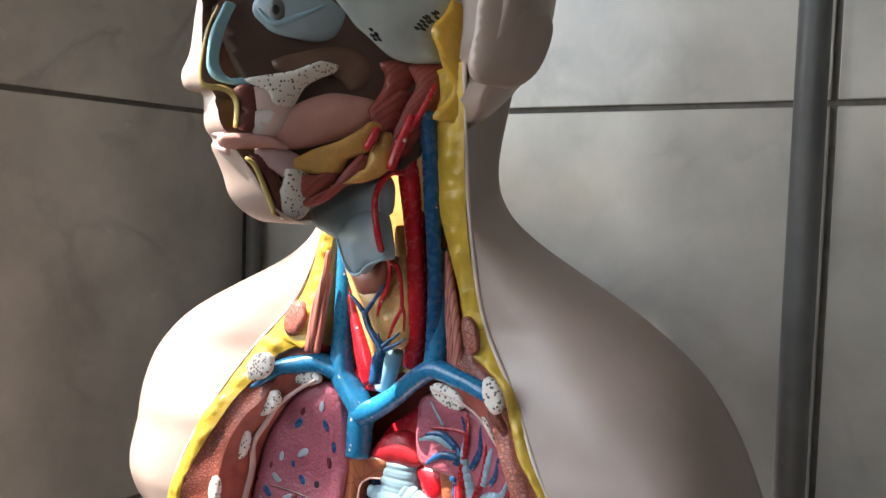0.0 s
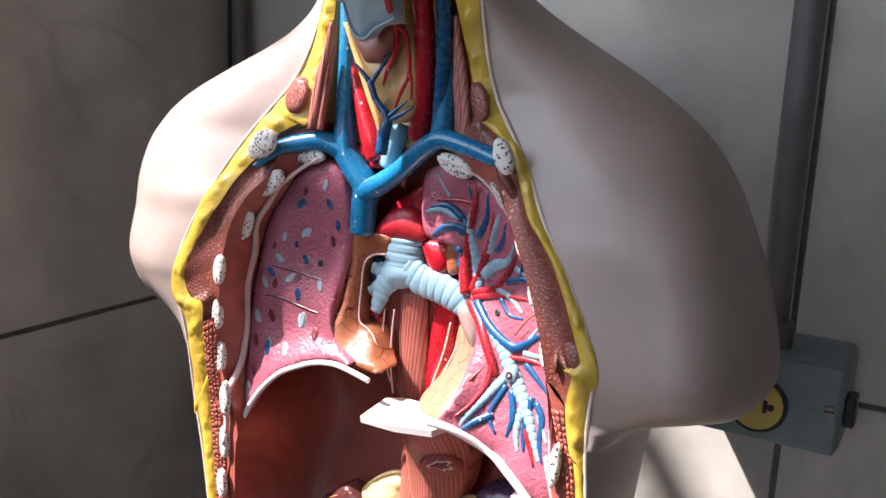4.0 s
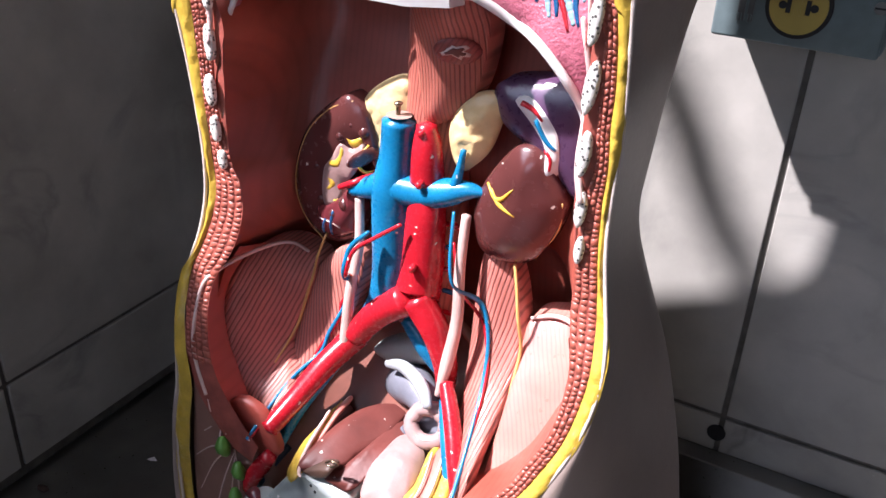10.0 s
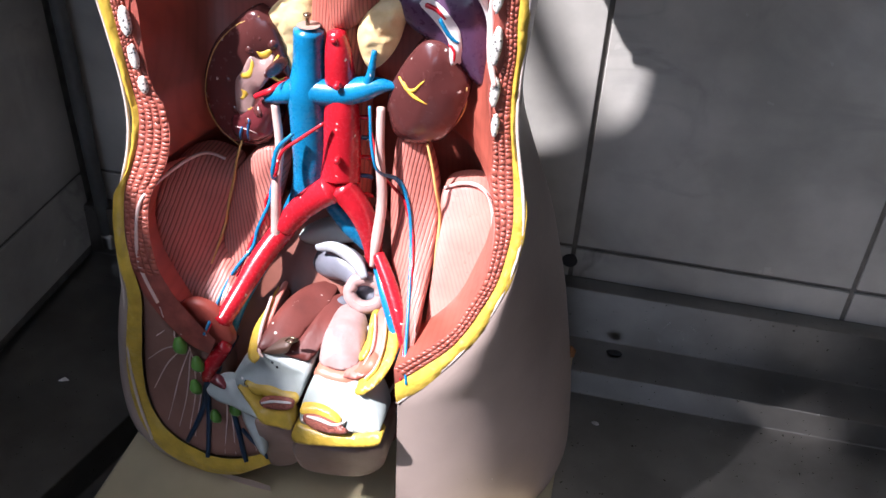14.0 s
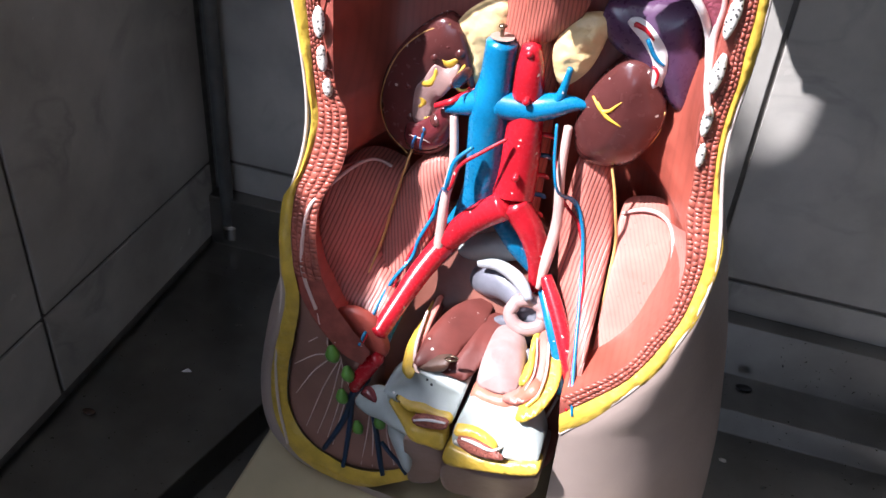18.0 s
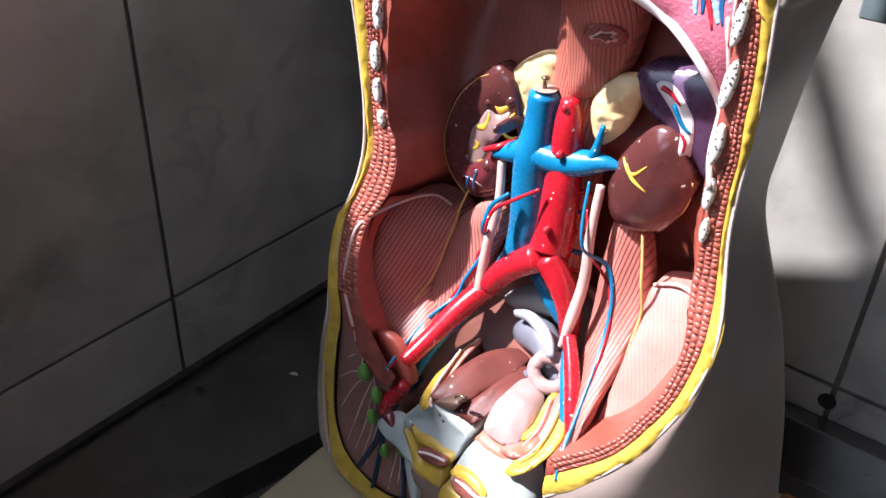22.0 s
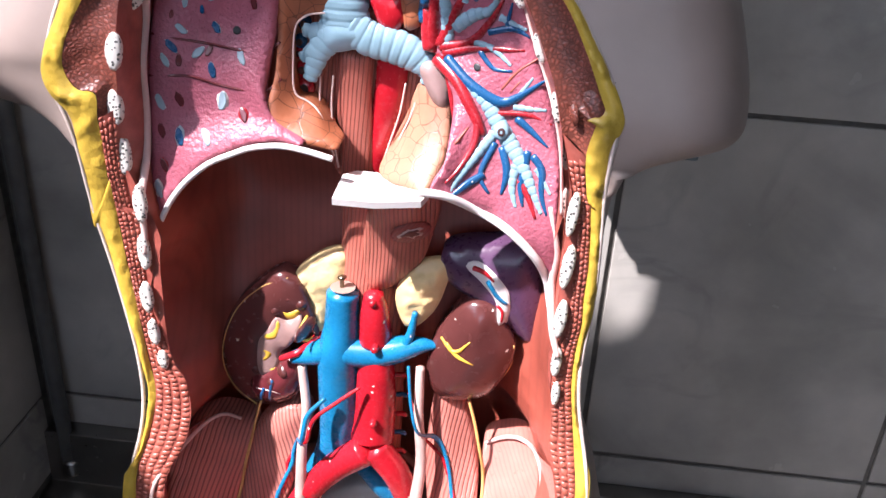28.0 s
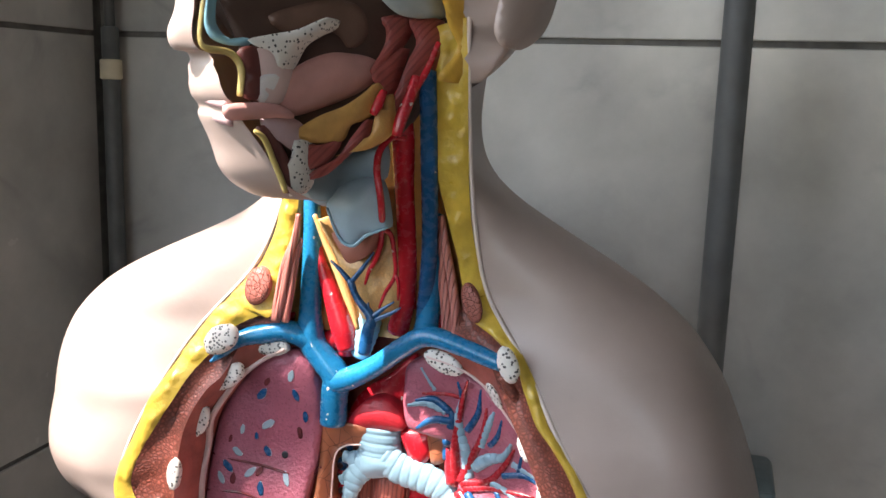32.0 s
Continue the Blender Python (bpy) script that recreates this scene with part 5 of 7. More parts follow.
for x, y, z, rr, m in ((-0.0330, 0.0080, -0.1960, 0.0039, M_NAVY), (-0.0360, 0.0080, -0.2070, 0.0039, M_NAVY), (-0.0370, 0.0080, -0.2140, 0.0033, M_RED), (-0.0350, 0.0080, -0.2240, 0.0044, M_RED), (-0.0340, 0.0080, -0.2360, 0.0061, M_RED)):
    ring = oval("root_vessel", x, z, rr, rr * 1.15, 0, m, model, height=0.0025, depth=y)
    oval("vessel_hole", x, z, rr * 0.5, rr * 0.55, 0, M_DARK, ring, height=0.0, depth=y - 0.0027)
pillow("aortic_cut", mm("-28 -2 -175; -25 -2 -167; -18 -2 -159; -9 -2 -154; -2 -2 -154; 5 -2 -159; 9 -2 -166; 10 -2 -173; -9 -2 -176"), M_BALL, model, "sparkling red cut artery", height=0.006, width=0.009, back=0.02)

# lung tree
for c in (mm("54 -3 -198 3.8; 52 -5 -176 3.7; 47 -6 -159 3.0; 51 -12 -138 1.1"), mm("58 -4 -187 4.4; 68 -10 -179 4.0; 77 -16 -175 2.6; 82 -19 -165 1.0"), mm("62 -9 -172 2.7; 68 -16 -155 2.3; 71 -20 -147 1.0"), mm("70 -12 -194 2.3; 81 -15 -196 2.0; 91 -20 -203 0.8"), mm("83 -19 -178 2.3; 98 -26 -183 1.0"), mm("63 -12 -213 3.0; 79 -21 -226 4.0; 88 -28 -238 5.3; 99 -28 -252 4.7; 106 -31 -263 3.6; 116 -36 -282 1.3"), mm("85 -28 -242 3.3; 76 -25 -254 3.0; 65 -17 -269 2.1; 61 -16 -278 1.0"), mm("99 -28 -258 3.0; 98 -31 -271 2.3; 101 -35 -281 1.0"), mm("95 -26 -226 2.3; 113 -36 -225 1.0"), mm("97 -25 -219 1.6; 104 -26 -208 0.8"), mm("111 -31 -258 2.0; 120 -35 -270 1.0"), mm("39 -3 -154 3.0; 27 -2 -150 2.4; 15 -2 -153 1.0"), mm("32 -3 -141 1.3; 23 -4 -128 0.7")):
    tube("bronchus", laid(c, 0.5), M_BRONCH, model, "ringed pale blue bronchus", hoop=0.0046, flat=0.6)
for c in (mm("41 -4 -154 2.7; 31 -2 -147 2.3; 20 -2 -149 0.8"), mm("43 -5 -160 2.7; 31 -3 -160 2.4; 21 -3 -167 0.9"), mm("42 -5 -164 2.4; 43 -5 -156 2.0; 37 -3 -149 1.3"), mm("49 -9 -144 1.6; 47 -11 -133 0.7"), mm("53 -8 -164 2.3; 60 -13 -151 2.0; 62 -22 -135 0.6"), mm("68 -12 -170 2.0; 73 -16 -163 1.6; 76 -20 -151 0.6"), mm("77 -15 -187 2.0; 91 -24 -183 1.9; 100 -26 -187 0.6"), mm("87 -22 -182 1.6; 89 -22 -169 0.6"), mm("54 -5 -205 3.1; 68 -13 -216 3.4; 86 -23 -224 3.3; 96 -25 -220 2.3; 111 -30 -208 0.8"), mm("73 -13 -198 1.7; 81 -14 -206 1.3; 92 -20 -206 0.7"), mm("97 -28 -232 2.3; 105 -29 -237 2.0; 116 -33 -245 0.6"), mm("105 -29 -249 2.3; 104 -30 -260 2.3; 103 -33 -270 2.0; 105 -35 -280 0.8"), mm("108 -30 -251 2.3; 114 -32 -258 2.3; 115 -35 -271 1.7; 119 -36 -282 0.8"), mm("90 -28 -249 2.3; 94 -28 -262 2.3; 92 -30 -275 0.8"), mm("86 -28 -247 2.0; 79 -25 -265 1.7; 85 -28 -275 0.8"), mm("81 -25 -265 2.4; 72 -21 -270 2.4; 63 -17 -277 1.0"), mm("39 -3 -187 2.7; 39 -4 -179 3.4; 40 -5 -173 2.7")):
    tube("lung_vein", laid(c, 0.42), M_NAVY, model, "dark blue vein", flat=0.65)
for c in (mm("45 -3 -203 3.4; 45 -4 -181 3.1; 47 -6 -161 2.3; 50 -10 -143 1.6; 55 -20 -129 0.8"), mm("49 -2 -199 3.1; 56 -4 -182 2.7; 63 -11 -165 2.0; 66 -18 -146 0.8"), mm("50 -2 -200 3.1; 67 -10 -194 2.4; 77 -15 -182 2.0; 84 -20 -168 0.8"), mm("52 -3 -203 2.7; 71 -12 -197 2.0; 88 -20 -195 1.6; 98 -26 -194 0.6"), mm("48 -4 -207 4.1; 61 -12 -216 3.7; 70 -18 -228 3.4; 75 -25 -236 3.0; 79 -27 -243 1.7"), mm("75 -24 -234 2.3; 74 -25 -248 2.0; 67 -18 -261 1.4; 60 -13 -268 0.7"), mm("55 -9 -214 1.7; 58 -11 -228 1.4; 60 -12 -240 0.7"), mm("81 -26 -231 1.7; 103 -28 -229 1.6; 117 -38 -233 0.6"), mm("102 -31 -266 2.0; 108 -35 -275 1.7; 113 -36 -286 0.8"), mm("24 -2 -144 1.0; 39 -4 -143 1.2; 49 -9 -144 1.3"), mm("44 -3 -202 4.8; 42 -2 -192 4.5; 42 -4 -179 3.4")):
    tube("lung_artery", laid(c, 0.42), M_LRED, model, "red artery, shade put into its darker colour", flat=0.65)
for c in (mm("58 -9 -255 1.0; 64 -16 -247 1.0; 70 -22 -239 0.7"), mm("87 -19 -217 0.8; 95 -22 -206 1.0; 106 -26 -197 0.6"), mm("97 -23 -211 0.7; 92 -22 -218 0.7")):
    tube("lung_slit", laid(c, 0.8), M_INTER, model, "dark slit in the lung")
ring = oval("bronchus_mouth", 0.0890, -0.2390, 0.0046, 0.0050, 0.0, M_BRONCH, model, height=0.002, n=16, sink=-0.0045)
oval("vessel_hole", 0.0890, -0.2390, 0.0022, 0.0024, 0.0, M_DARK, ring, height=0.0, n=12, sink=-0.0003)
oval("peg_hole", 0.0720, -0.2070, 0.0021, 0.0021, 0, M_BLACK, model, height=0.0, sink=-0.0003)

# diaphragm
tube("diaphragm_edge", [(*p, 0.0019) for p in mm("-126 -37 -361; -124 -35 -345; -120 -34 -326; -114 -34 -311; -106 -33 -297; -96 -32 -285; -83 -32 -274; -69 -31 -267; -56 -30 -262; -40 -31 -259; -25 -34 -259; -7 -36 -262")], M_WHITE, model, "white cut edge of the diaphragm")
tube("diaphragm_edge", [(*p, 0.0026) for p in mm("46 -49 -272; 61 -45 -275; 81 -34 -288; 98 -42 -294; 115 -42 -310; 124 -32 -330; 128 -34 -346; 132 -39 -363")], M_WHITE, model, "white cut edge of the diaphragm")
top = [Vector(p[:3]) for p in mm("-5 -47 -282; -4 -20 -278; 2 -8 -280; 15 -8 -280; 33 -14 -283; 50 -34 -279; 47 -46 -279; 20 -47 -282")]
mid_top = sum(top, Vector()) / len(top)
k = len(top)
low = [p + Vector((0, 0.001, -0.0045)) for p in top]
part("diaphragm_tip", top + low + [mid_top + Vector((0, 0, 0.001))], [(q, (q + 1) % k, 2 * k) for q in range(k)] + [(q, (q + 1) % k, k + (q + 1) % k, k + q) for q in range(k)] + [tuple(range(k, 2 * k))], M_WHITE, model, "white wedge of the diaphragm", smooth=False)

# neck
for c in (mm("-54 -19 -39 1.5; -56 -19 -51 2.1; -61 -19 -72 2.4; -65 -19 -91 2.5; -69 -19 -106 2.5"), mm("-53 -17 -54 1.2; -57 -17 -69 2.1; -61 -17 -91 2.5; -64 -17 -107 2.5"), mm("-58 -17 -54 1.5; -65 -17 -72 2.1; -69 -17 -91 2.2; -72 -17 -107 2.2"), mm("35 -17 -34 1.8; 38 -17 -51 2.4; 42 -17 -69 2.7; 45 -17 -87 2.8; 46 -17 -104 2.8"), mm("33 -15 -37 1.2; 35 -15 -51 2.1; 37 -15 -69 2.4; 40 -15 -87 2.5; 42 -15 -103 2.5"), mm("32 -13 -55 1.5; 34 -13 -70 1.8; 37 -13 -88 2.2; 38 -13 -103 1.9"), mm("31 0 -103 6.3; 29 -3 -61 5.6; 26 -7 -26 3.5; 23 -10 5 2.4")):
    tube("neck_muscle", c, M_PSOAS_R, model, "striated neck muscle", seg=14)
for c in (mm("31 -4 -101 5.7; 50 -4 -97 5.1; 68 -4 -109 3.8"), mm("-96 -4 -115 3.9; -83 -4 -108 5.8; -66 -4 -104 5.8"), mm("-43 4 -123 7.2; -32 4 -116 6.5; -31 4 -130 5.9")):
    tube("subclavian_artery", c, M_RED, model, "red artery", seg=14)
for c in (mm("-50 -4 -54 1.9; -45 -4 -73 3.7; -38 -4 -91 6.0; -31 -4 -111 7.7; -27 -4 -124 6.8"), mm("15 -40 37 5.5; 16 -34 18 6.3; 15 -28 2 6.4; 14 -22 -21 5.7; 15 -18 -56 5.7; 13 -14 -84 6.2; 7 -8 -107 6.8"), mm("12 -10 -11 1.2; 15 -10 -39 1.7; 17 -10 -67 1.7; 17 -10 -92 1.7"),):
    tube("carotid_artery", c, M_RED, model, "glossy red artery", seg=14)
tube("neck_windpipe", mm("-13 -2 -101 7.0; -15 -2 -111 7.1; -20 -2 -128 5.9"), M_LBLUE, model, "ringed blue windpipe", seg=16, ring=0.05, n=14)
pillow("thyroid_gland", mm("-41 -20 -41; -32 -20 -58; -24 -20 -74; -16 -20 -88; -11 -20 -99; -1 -20 -97; 10 -20 -92; 13 -20 -74; 12 -20 -53; 8 -20 -30; 3 -20 -20; -1 -20 -23; -1 -20 -43; -7 -20 -52; -15 -20 -59; -24 -20 -62; -31 -20 -55; -37 -20 -45"), M_THYR, model, "orange-brown thyroid gland", height=0.005, width=0.008, back=0.02, wave=lumps)
pillow("larynx_base", mm("-26 -34 -46; -21 -34 -55; -15 -34 -63; -5 -34 -58; 1 -34 -49; 4 -34 -40; -1 -34 -39; -10 -34 -44; -17 -34 -50"), M_LARLOW, model, "smooth red-brown hollow", height=0.003, width=0.010, back=0.03)
cartilage = pillow("thyroid_cartilage", mm("-22 -50 -28; -18 -50 -22; -13 -50 -16; -4 -50 -12; 5 -50 -11; 10 -50 -16; 14 -50 -37; 9 -50 -40; 1 -50 -42; -6 -50 -49; -12 -50 -47; -17 -50 -39"), M_LARYNX, model, "smooth grey-blue cartilage", height=0.009, width=0.014, back=0.010)
tube("cartilage_edge", mm("-21 -51 -29 0.8; -17 -51 -39 0.8; -12 -51 -47 1.0; -5 -51 -49 1.1; 2 -51 -43 1.0; 9 -51 -40 0.8; 15 -51 -37 0.6"), M_BRONCH, cartilage, "pale edge of the cartilage", seg=8)
pillow("hyoid", mm("-47 -46 -12; -43 -46 -6; -28 -46 1; -7 -46 7; 4 -46 10; 9 -46 6; 10 -46 -3; 8 -46 -13; 2 -46 -12; -7 -46 -13; -16 -46 -17; -21 -46 -23; -24 -46 -29; -34 -46 -26; -44 -46 -21"), M_LARYNX, model, "pale grey-blue cartilage", height=0.006, width=0.012, back=0.010)
# the last one, the upper jugular, is navy: its shade is in the colour
for c, m in ((mm("-37 -4 -174 8.7; -36 -4 -155 8.9; -35 -4 -143 9.2; -43 -4 -133 8.8; -51 -4 -123 8.8; -53 -4 -114 8.4; -53 -4 -99 7.0; -52 -4 -74 6.3; -52 -4 -46 5.6; -53 -4 -20 4.5"), M_BLUE), (mm("-34 -6 -146 7.9; -20 -9 -139 7.1; -3 -12 -128 6.4; 13 -15 -115 6.3; 29 -17 -106 6.2; 51 -20 -109 5.6; 67 -23 -113 5.2; 76 -26 -115 4.3"), M_BLUE), (mm("-50 -4 -122 7.8; -65 -10 -115 7.0; -80 -15 -117 6.3; -94 -21 -121 5.0; -104 -26 -130 2.8; -108 -32 -134 0.9"), M_BLUE), (mm("25 -12 -109 7.5; 27 -12 -95 6.9; 28 -12 -70 6.1; 29 -12 -34 5.4"), M_BLUE), (mm("24 -12 -102 4.8; 29 -19 -53 4.7; 30 -27 -2 5.0; 30 -34 47 4.9"), M_NAVY)):
    tube("great_vein", c, m, model, "glossy blue vein", seg=18)
for c in (mm("-6 -30 -117 3.8; -4 -30 -103 3.8; -2 -30 -95 3.0; -11 -30 -84 2.1; -15 -30 -75 2.2; -16 -30 -73 1.7"), mm("-15 -30 -75 1.7; -8 -30 -66 1.3; -1 -30 -56 0.7"), mm("-16 -30 -74 1.7; -22 -30 -68 1.3; -28 -30 -63 0.7"), mm("-2 -30 -95 2.1; 5 -30 -89 1.2; 12 -30 -84 0.6"), mm("0 -30 -96 1.7; 10 -30 -91 1.2; 16 -30 -87 0.6"), mm("-2 -30 -92 1.7; -4 -30 -89 1.1; -4 -30 -86 0.5"), mm("-6 -30 -91 1.3; -10 -30 -87 0.5"),):
    tube("thyroid_vein", c, M_NAVY, model)
for c in (mm("22 -44 11 1.6; 15 -48 11 1.7; 10 -52 4 2.0; 10 -56 -6 2.0; 13 -58 -19 2.0; 12 -52 -32 2.0; 6 -36 -41 1.6; 3 -30 -51 1.7; 0 -29 -60 1.5; -4 -29 -67 1.3; -7 -28 -76 0.7"), mm("6 -36 -41 1.6; 9 -31 -44 1.6; 11 -30 -52 1.4; 12 -29 -68 1.2; 6 -28 -79 1.2; 2 -28 -89 0.7"), mm("12 -29 -68 1.2; 14 -29 -73 1.0; 14 -29 -83 0.7"),):
    tube("thyroid_artery", c, M_RED, model)
tube("neck_ligament", mm("-45 -16 -39 1.4; -38 -16 -55 1.8; -30 -16 -71 2.7; -24 -16 -85 2.7; -19 -16 -97 2.2; -16 -16 -107 1.3"), M_THYR, model, "rough yellow ligament", seg=10)
oval("round_muscle", -0.0815, -0.0855, 0.0086, 0.0120, -0.2, M_NODE, model, "round red muscle bundle", height=0.0012, sink=-0.0022)
oval("round_muscle", 0.0560, -0.0820, 0.0056, 0.0118, 0.35, M_NODE, model, "round red muscle bundle", height=0.0012, sink=-0.0022)

# ribs: cut ends, with turn and size
RIBS = "-101 -119 35 13 8.5 -32; -75 -126 4 12 5.5 -14; -100 -145 42 12.5 6.5 -23; -118 -176 -20 5 11 -27; -127 -206 -6 4.6 10.5 -28; -131 -239 0 4.5 10.5 -31; -131 -270 0 4.5 12 -33; 83 -110 20 5.5 10.5 -42; 39 -121 -22 12.5 6.0 -18; 72 -135 30 4.4 8.6; 92 -162 22 4 9 -30; 106 -187 18 4 9 -35; 118 -216 12 3.6 10 -36; 126 -244 6 3.2 10.5 -43; 129 -277 5 2.8 10.4; -122 -298 0 3.9 12.7 -47; -123 -331 2 3.9 12.1 -47; -124 -362 3 3.9 10.5 -49; -122 -388 6 3.3 9.4 -49; -118 -409 8 3.3 6.6 -49; 133 -273 -4 3.9 14.9 -59; 134 -307 -6 4.4 16.0 -57; 134 -343 -4 4.4 14.3 -55; 135 -376 -2 3.9 11.6 -52; 137 -400 0 3.3 8.8 -52"
for item in RIBS.split(";"):
    x, z, a, rx, rz, *deep = [float(v) for v in item.split()]
    if x > 85:
        rx, rz = rx * 0.82, rz * 0.9
    deep = min(deep[0] / 1000, front_y(x / 1000, z / 1000, 0.0) - 0.0012) if deep else None
    oval("rib_end", x / 1000, z / 1000, rx / 1000, rz / 1000, radians(a), M_RIB, model, "white spongy rib end", height=0.0012, n=20, sink=-0.0008, rough=0.05, depth=deep)
for c in (mm("-66 -12 -126 1.3; -83 -14 -136 1.6; -98 -14 -150 2.0; -111 -14 -169 2.3; -118 -15 -190 2.7; -121 -20 -217 2.7; -122 -24 -245 2.7; -123 -27 -276 2.8; -122 -28 -305 2.4; -122 -25 -331 1.8"), mm("29 -12 -118 0.9; 46 -16 -122 0.9; 64 -20 -131 0.9; 79 -23 -145 0.9; 92 -24 -160 0.9; 100 -23 -180 1.0; 108 -25 -199 1.0; 115 -29 -215 1.0; 121 -32 -235 1.0; 125 -39 -256 1.0; 127 -48 -277 1.0"), mm("121 -51 -277 1.6; 128 -50 -306 2.0; 127 -49 -330 2.7; 130 -47 -354 2.7; 135 -45 -371 2.1")):
    tube("pleura", laid([(p[0], p[1], p[2], p[3] * 0.9) for p in c], 0.55), M_PINKW, model, "pale pink lining")
for c in (SKIN_L[:-3], SKIN_R):
    tube("skin_rim", [(*p[:3], 0.0013) for p in smooth_line(c, 90, 2)], M_SKINEDGE, model, "pale skin edge")

# ---- belly organs
pillow("crus_muscle", mm("18 -34 -286; 8 -12 -317; 6 -2 -345; 9 2 -369; 21 2 -368; 35 0 -356; 45 -1 -341; 51 -3 -319; 56 -12 -296; 54 -26 -283; 40 -36 -281"), M_CRUS, model, "striated muscle on the spine", height=0.008, width=0.012, back=0.02)
tube("spine_muscle", [(0.004, 0.022, -0.29, 0.018), (0.006, 0.022, -0.36, 0.02), (0.008, 0.020, -0.44, 0.024), (0.008, 0.014, -0.52, 0.024)], M_CRUS, model, "striated muscle on the spine", seg=24)
star = oval("gullet_end", 0.0380, -0.3150, 0.0120, 0.0090, 0.1, M_JAW, model, "dark red ringed gullet end", height=0.001, sink=-0.001)
oval("gullet_star", 0.0380, -0.3150, 0.0060, 0.0046, 0.1, M_PINKW, star, height=0.0, rough=0.4, sink=-0.0006)
oval("gullet_lumen", 0.0380, -0.3150, 0.0042, 0.0030, 0.1, M_UTER, star, height=0.0, rough=0.4, sink=-0.0010)
pillow("iliac_muscle", mm("-86 2 -492; -106 -4 -486; -121 -20 -491; -127 -38 -507; -126 -50 -526; -122 -58 -546; -109 -66 -576; -90 -74 -599; -71 -80 -599; -62 -60 -574; -84 -25 -554; -76 -2 -502"), M_ILIAC_L, model, "fan of striated pink muscle", height=0.004, width=0.012, back=0.02)
pillow("iliac_muscle", mm("96 -3 -485; 110 1 -480; 123 1 -480; 132 -4 -487; 137 -14 -500; 137 -27 -517; 133 -40 -535; 123 -54 -554; 113 -67 -570; 104 -75 -580; 99 -73 -578; 98 -53 -551; 97 -30 -520; 95 -12 -497"), M_ILIAC_R, model, "fan of striated pink muscle", height=0.002, width=0.010, back=0.02)
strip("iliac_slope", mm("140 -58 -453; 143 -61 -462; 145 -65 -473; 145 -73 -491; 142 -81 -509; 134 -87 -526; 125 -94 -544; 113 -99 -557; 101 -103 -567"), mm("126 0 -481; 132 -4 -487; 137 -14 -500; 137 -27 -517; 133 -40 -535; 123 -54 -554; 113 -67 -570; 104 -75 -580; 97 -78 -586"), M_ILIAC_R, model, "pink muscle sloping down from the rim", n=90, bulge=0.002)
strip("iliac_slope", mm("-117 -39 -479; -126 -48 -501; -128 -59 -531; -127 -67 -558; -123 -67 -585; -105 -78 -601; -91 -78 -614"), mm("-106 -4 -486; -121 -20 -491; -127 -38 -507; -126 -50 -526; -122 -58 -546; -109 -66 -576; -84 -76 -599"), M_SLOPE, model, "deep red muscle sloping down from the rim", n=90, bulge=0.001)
pillow("psoas_muscle", mm("-54 0 -477; -81 0 -509; -94 -18 -562; -88 -55 -602; -75 -58 -602; -53 -25 -563; -38 -6 -506; -36 0 -479"), M_PSOAS_L, model, "pink striated muscle", height=0.007, width=0.012, back=0.02)
pillow("psoas_muscle", mm("60 0 -443; 54 0 -478; 55 -8 -525; 70 -50 -562; 93 -95 -578; 95 -75 -556; 94 -35 -534; 91 -6 -502; 79 0 -458"), M_PSOAS_R, model, "pink striated muscle", height=0.007, width=0.012, back=0.02)

pillow("adrenal_gland", mm("-45 12 -371; -37 12 -395; -32 12 -417; -21 12 -419; -19 12 -392; -6 12 -373; -8 12 -348; -26 12 -351"), M_ADR, model, "cream adrenal gland", height=0.006, width=0.006, wave=lumps)
KNOBS = [(p[0], p[2], p[3]) for p in mm("-56 0 -394 3.7; -38 0 -388 4.1; -75 0 -420 3.0; -72 0 -444 3.5; -52 0 -441 4.7; -60 0 -451 3.5; -33 0 -402 4.9; -47 0 -384 2.4")]
kid = pillow("kidney", mm("-53 4 -365; -67 4 -374; -84 4 -392; -95 4 -416; -97 4 -439; -92 4 -463; -79 4 -476; -60 4 -477; -46 4 -469; -39 4 -452; -42 4 -436; -51 4 -430; -57 4 -423; -47 4 -403; -39 4 -397; -27 4 -417; -31 4 -395; -38 4 -375; -45 4 -368"), M_KID, model, "dark brown kidney, cut open", height=0.006, width=0.010, back=0.016)
pillow("kidney_section", [(p[0], front_y(p[0], p[2], p[1]) - 0.0008, p[2]) for p in mm("-56 0 -399; -48 0 -402; -39 0 -396; -39 0 -408; -47 0 -421; -54 0 -429; -57 0 -441; -66 0 -448; -70 0 -440; -69 0 -420; -63 0 -411")], M_KIDIN, kid, "pale pink kidney section", height=0.001, width=0.004, back=0.004)
for c in (mm("-51 -4 -394; -47 -4 -395; -41 -4 -392; -39 -4 -394; -44 -4 -400; -49 -4 -400"), mm("-55 -4 -401; -53 -4 -406; -56 -4 -415; -63 -4 -417; -65 -4 -414; -58 -4 -410"), mm("-68 -4 -425; -63 -4 -426; -60 -4 -430; -64 -4 -435; -67 -4 -434; -64 -4 -430"), mm("-62 -4 -443; -58 -4 -440; -54 -4 -440; -57 -4 -444")):
    pillow("kidney_cup", [(p[0], front_y(p[0], p[2], p[1]), p[2]) for p in c], M_YEL, kid, "yellow kidney cup", height=0.001, back=0.003, step=0.0015, n=16)
lobe = pillow("kidney_lobe", [(p[0], front_y(p[0], p[2], p[1]) - 0.001, p[2]) for p in mm("-74 -2 -450; -66 -2 -447; -56 -2 -439; -48 -2 -430; -42 -2 -431; -39 -2 -442; -40 -2 -455; -47 -2 -466; -60 -2 -472; -71 -2 -472; -76 -2 -462")], M_KIDRED, kid, "glossy dark red lower kidney lobe", height=0.007, width=0.008, back=0.014)
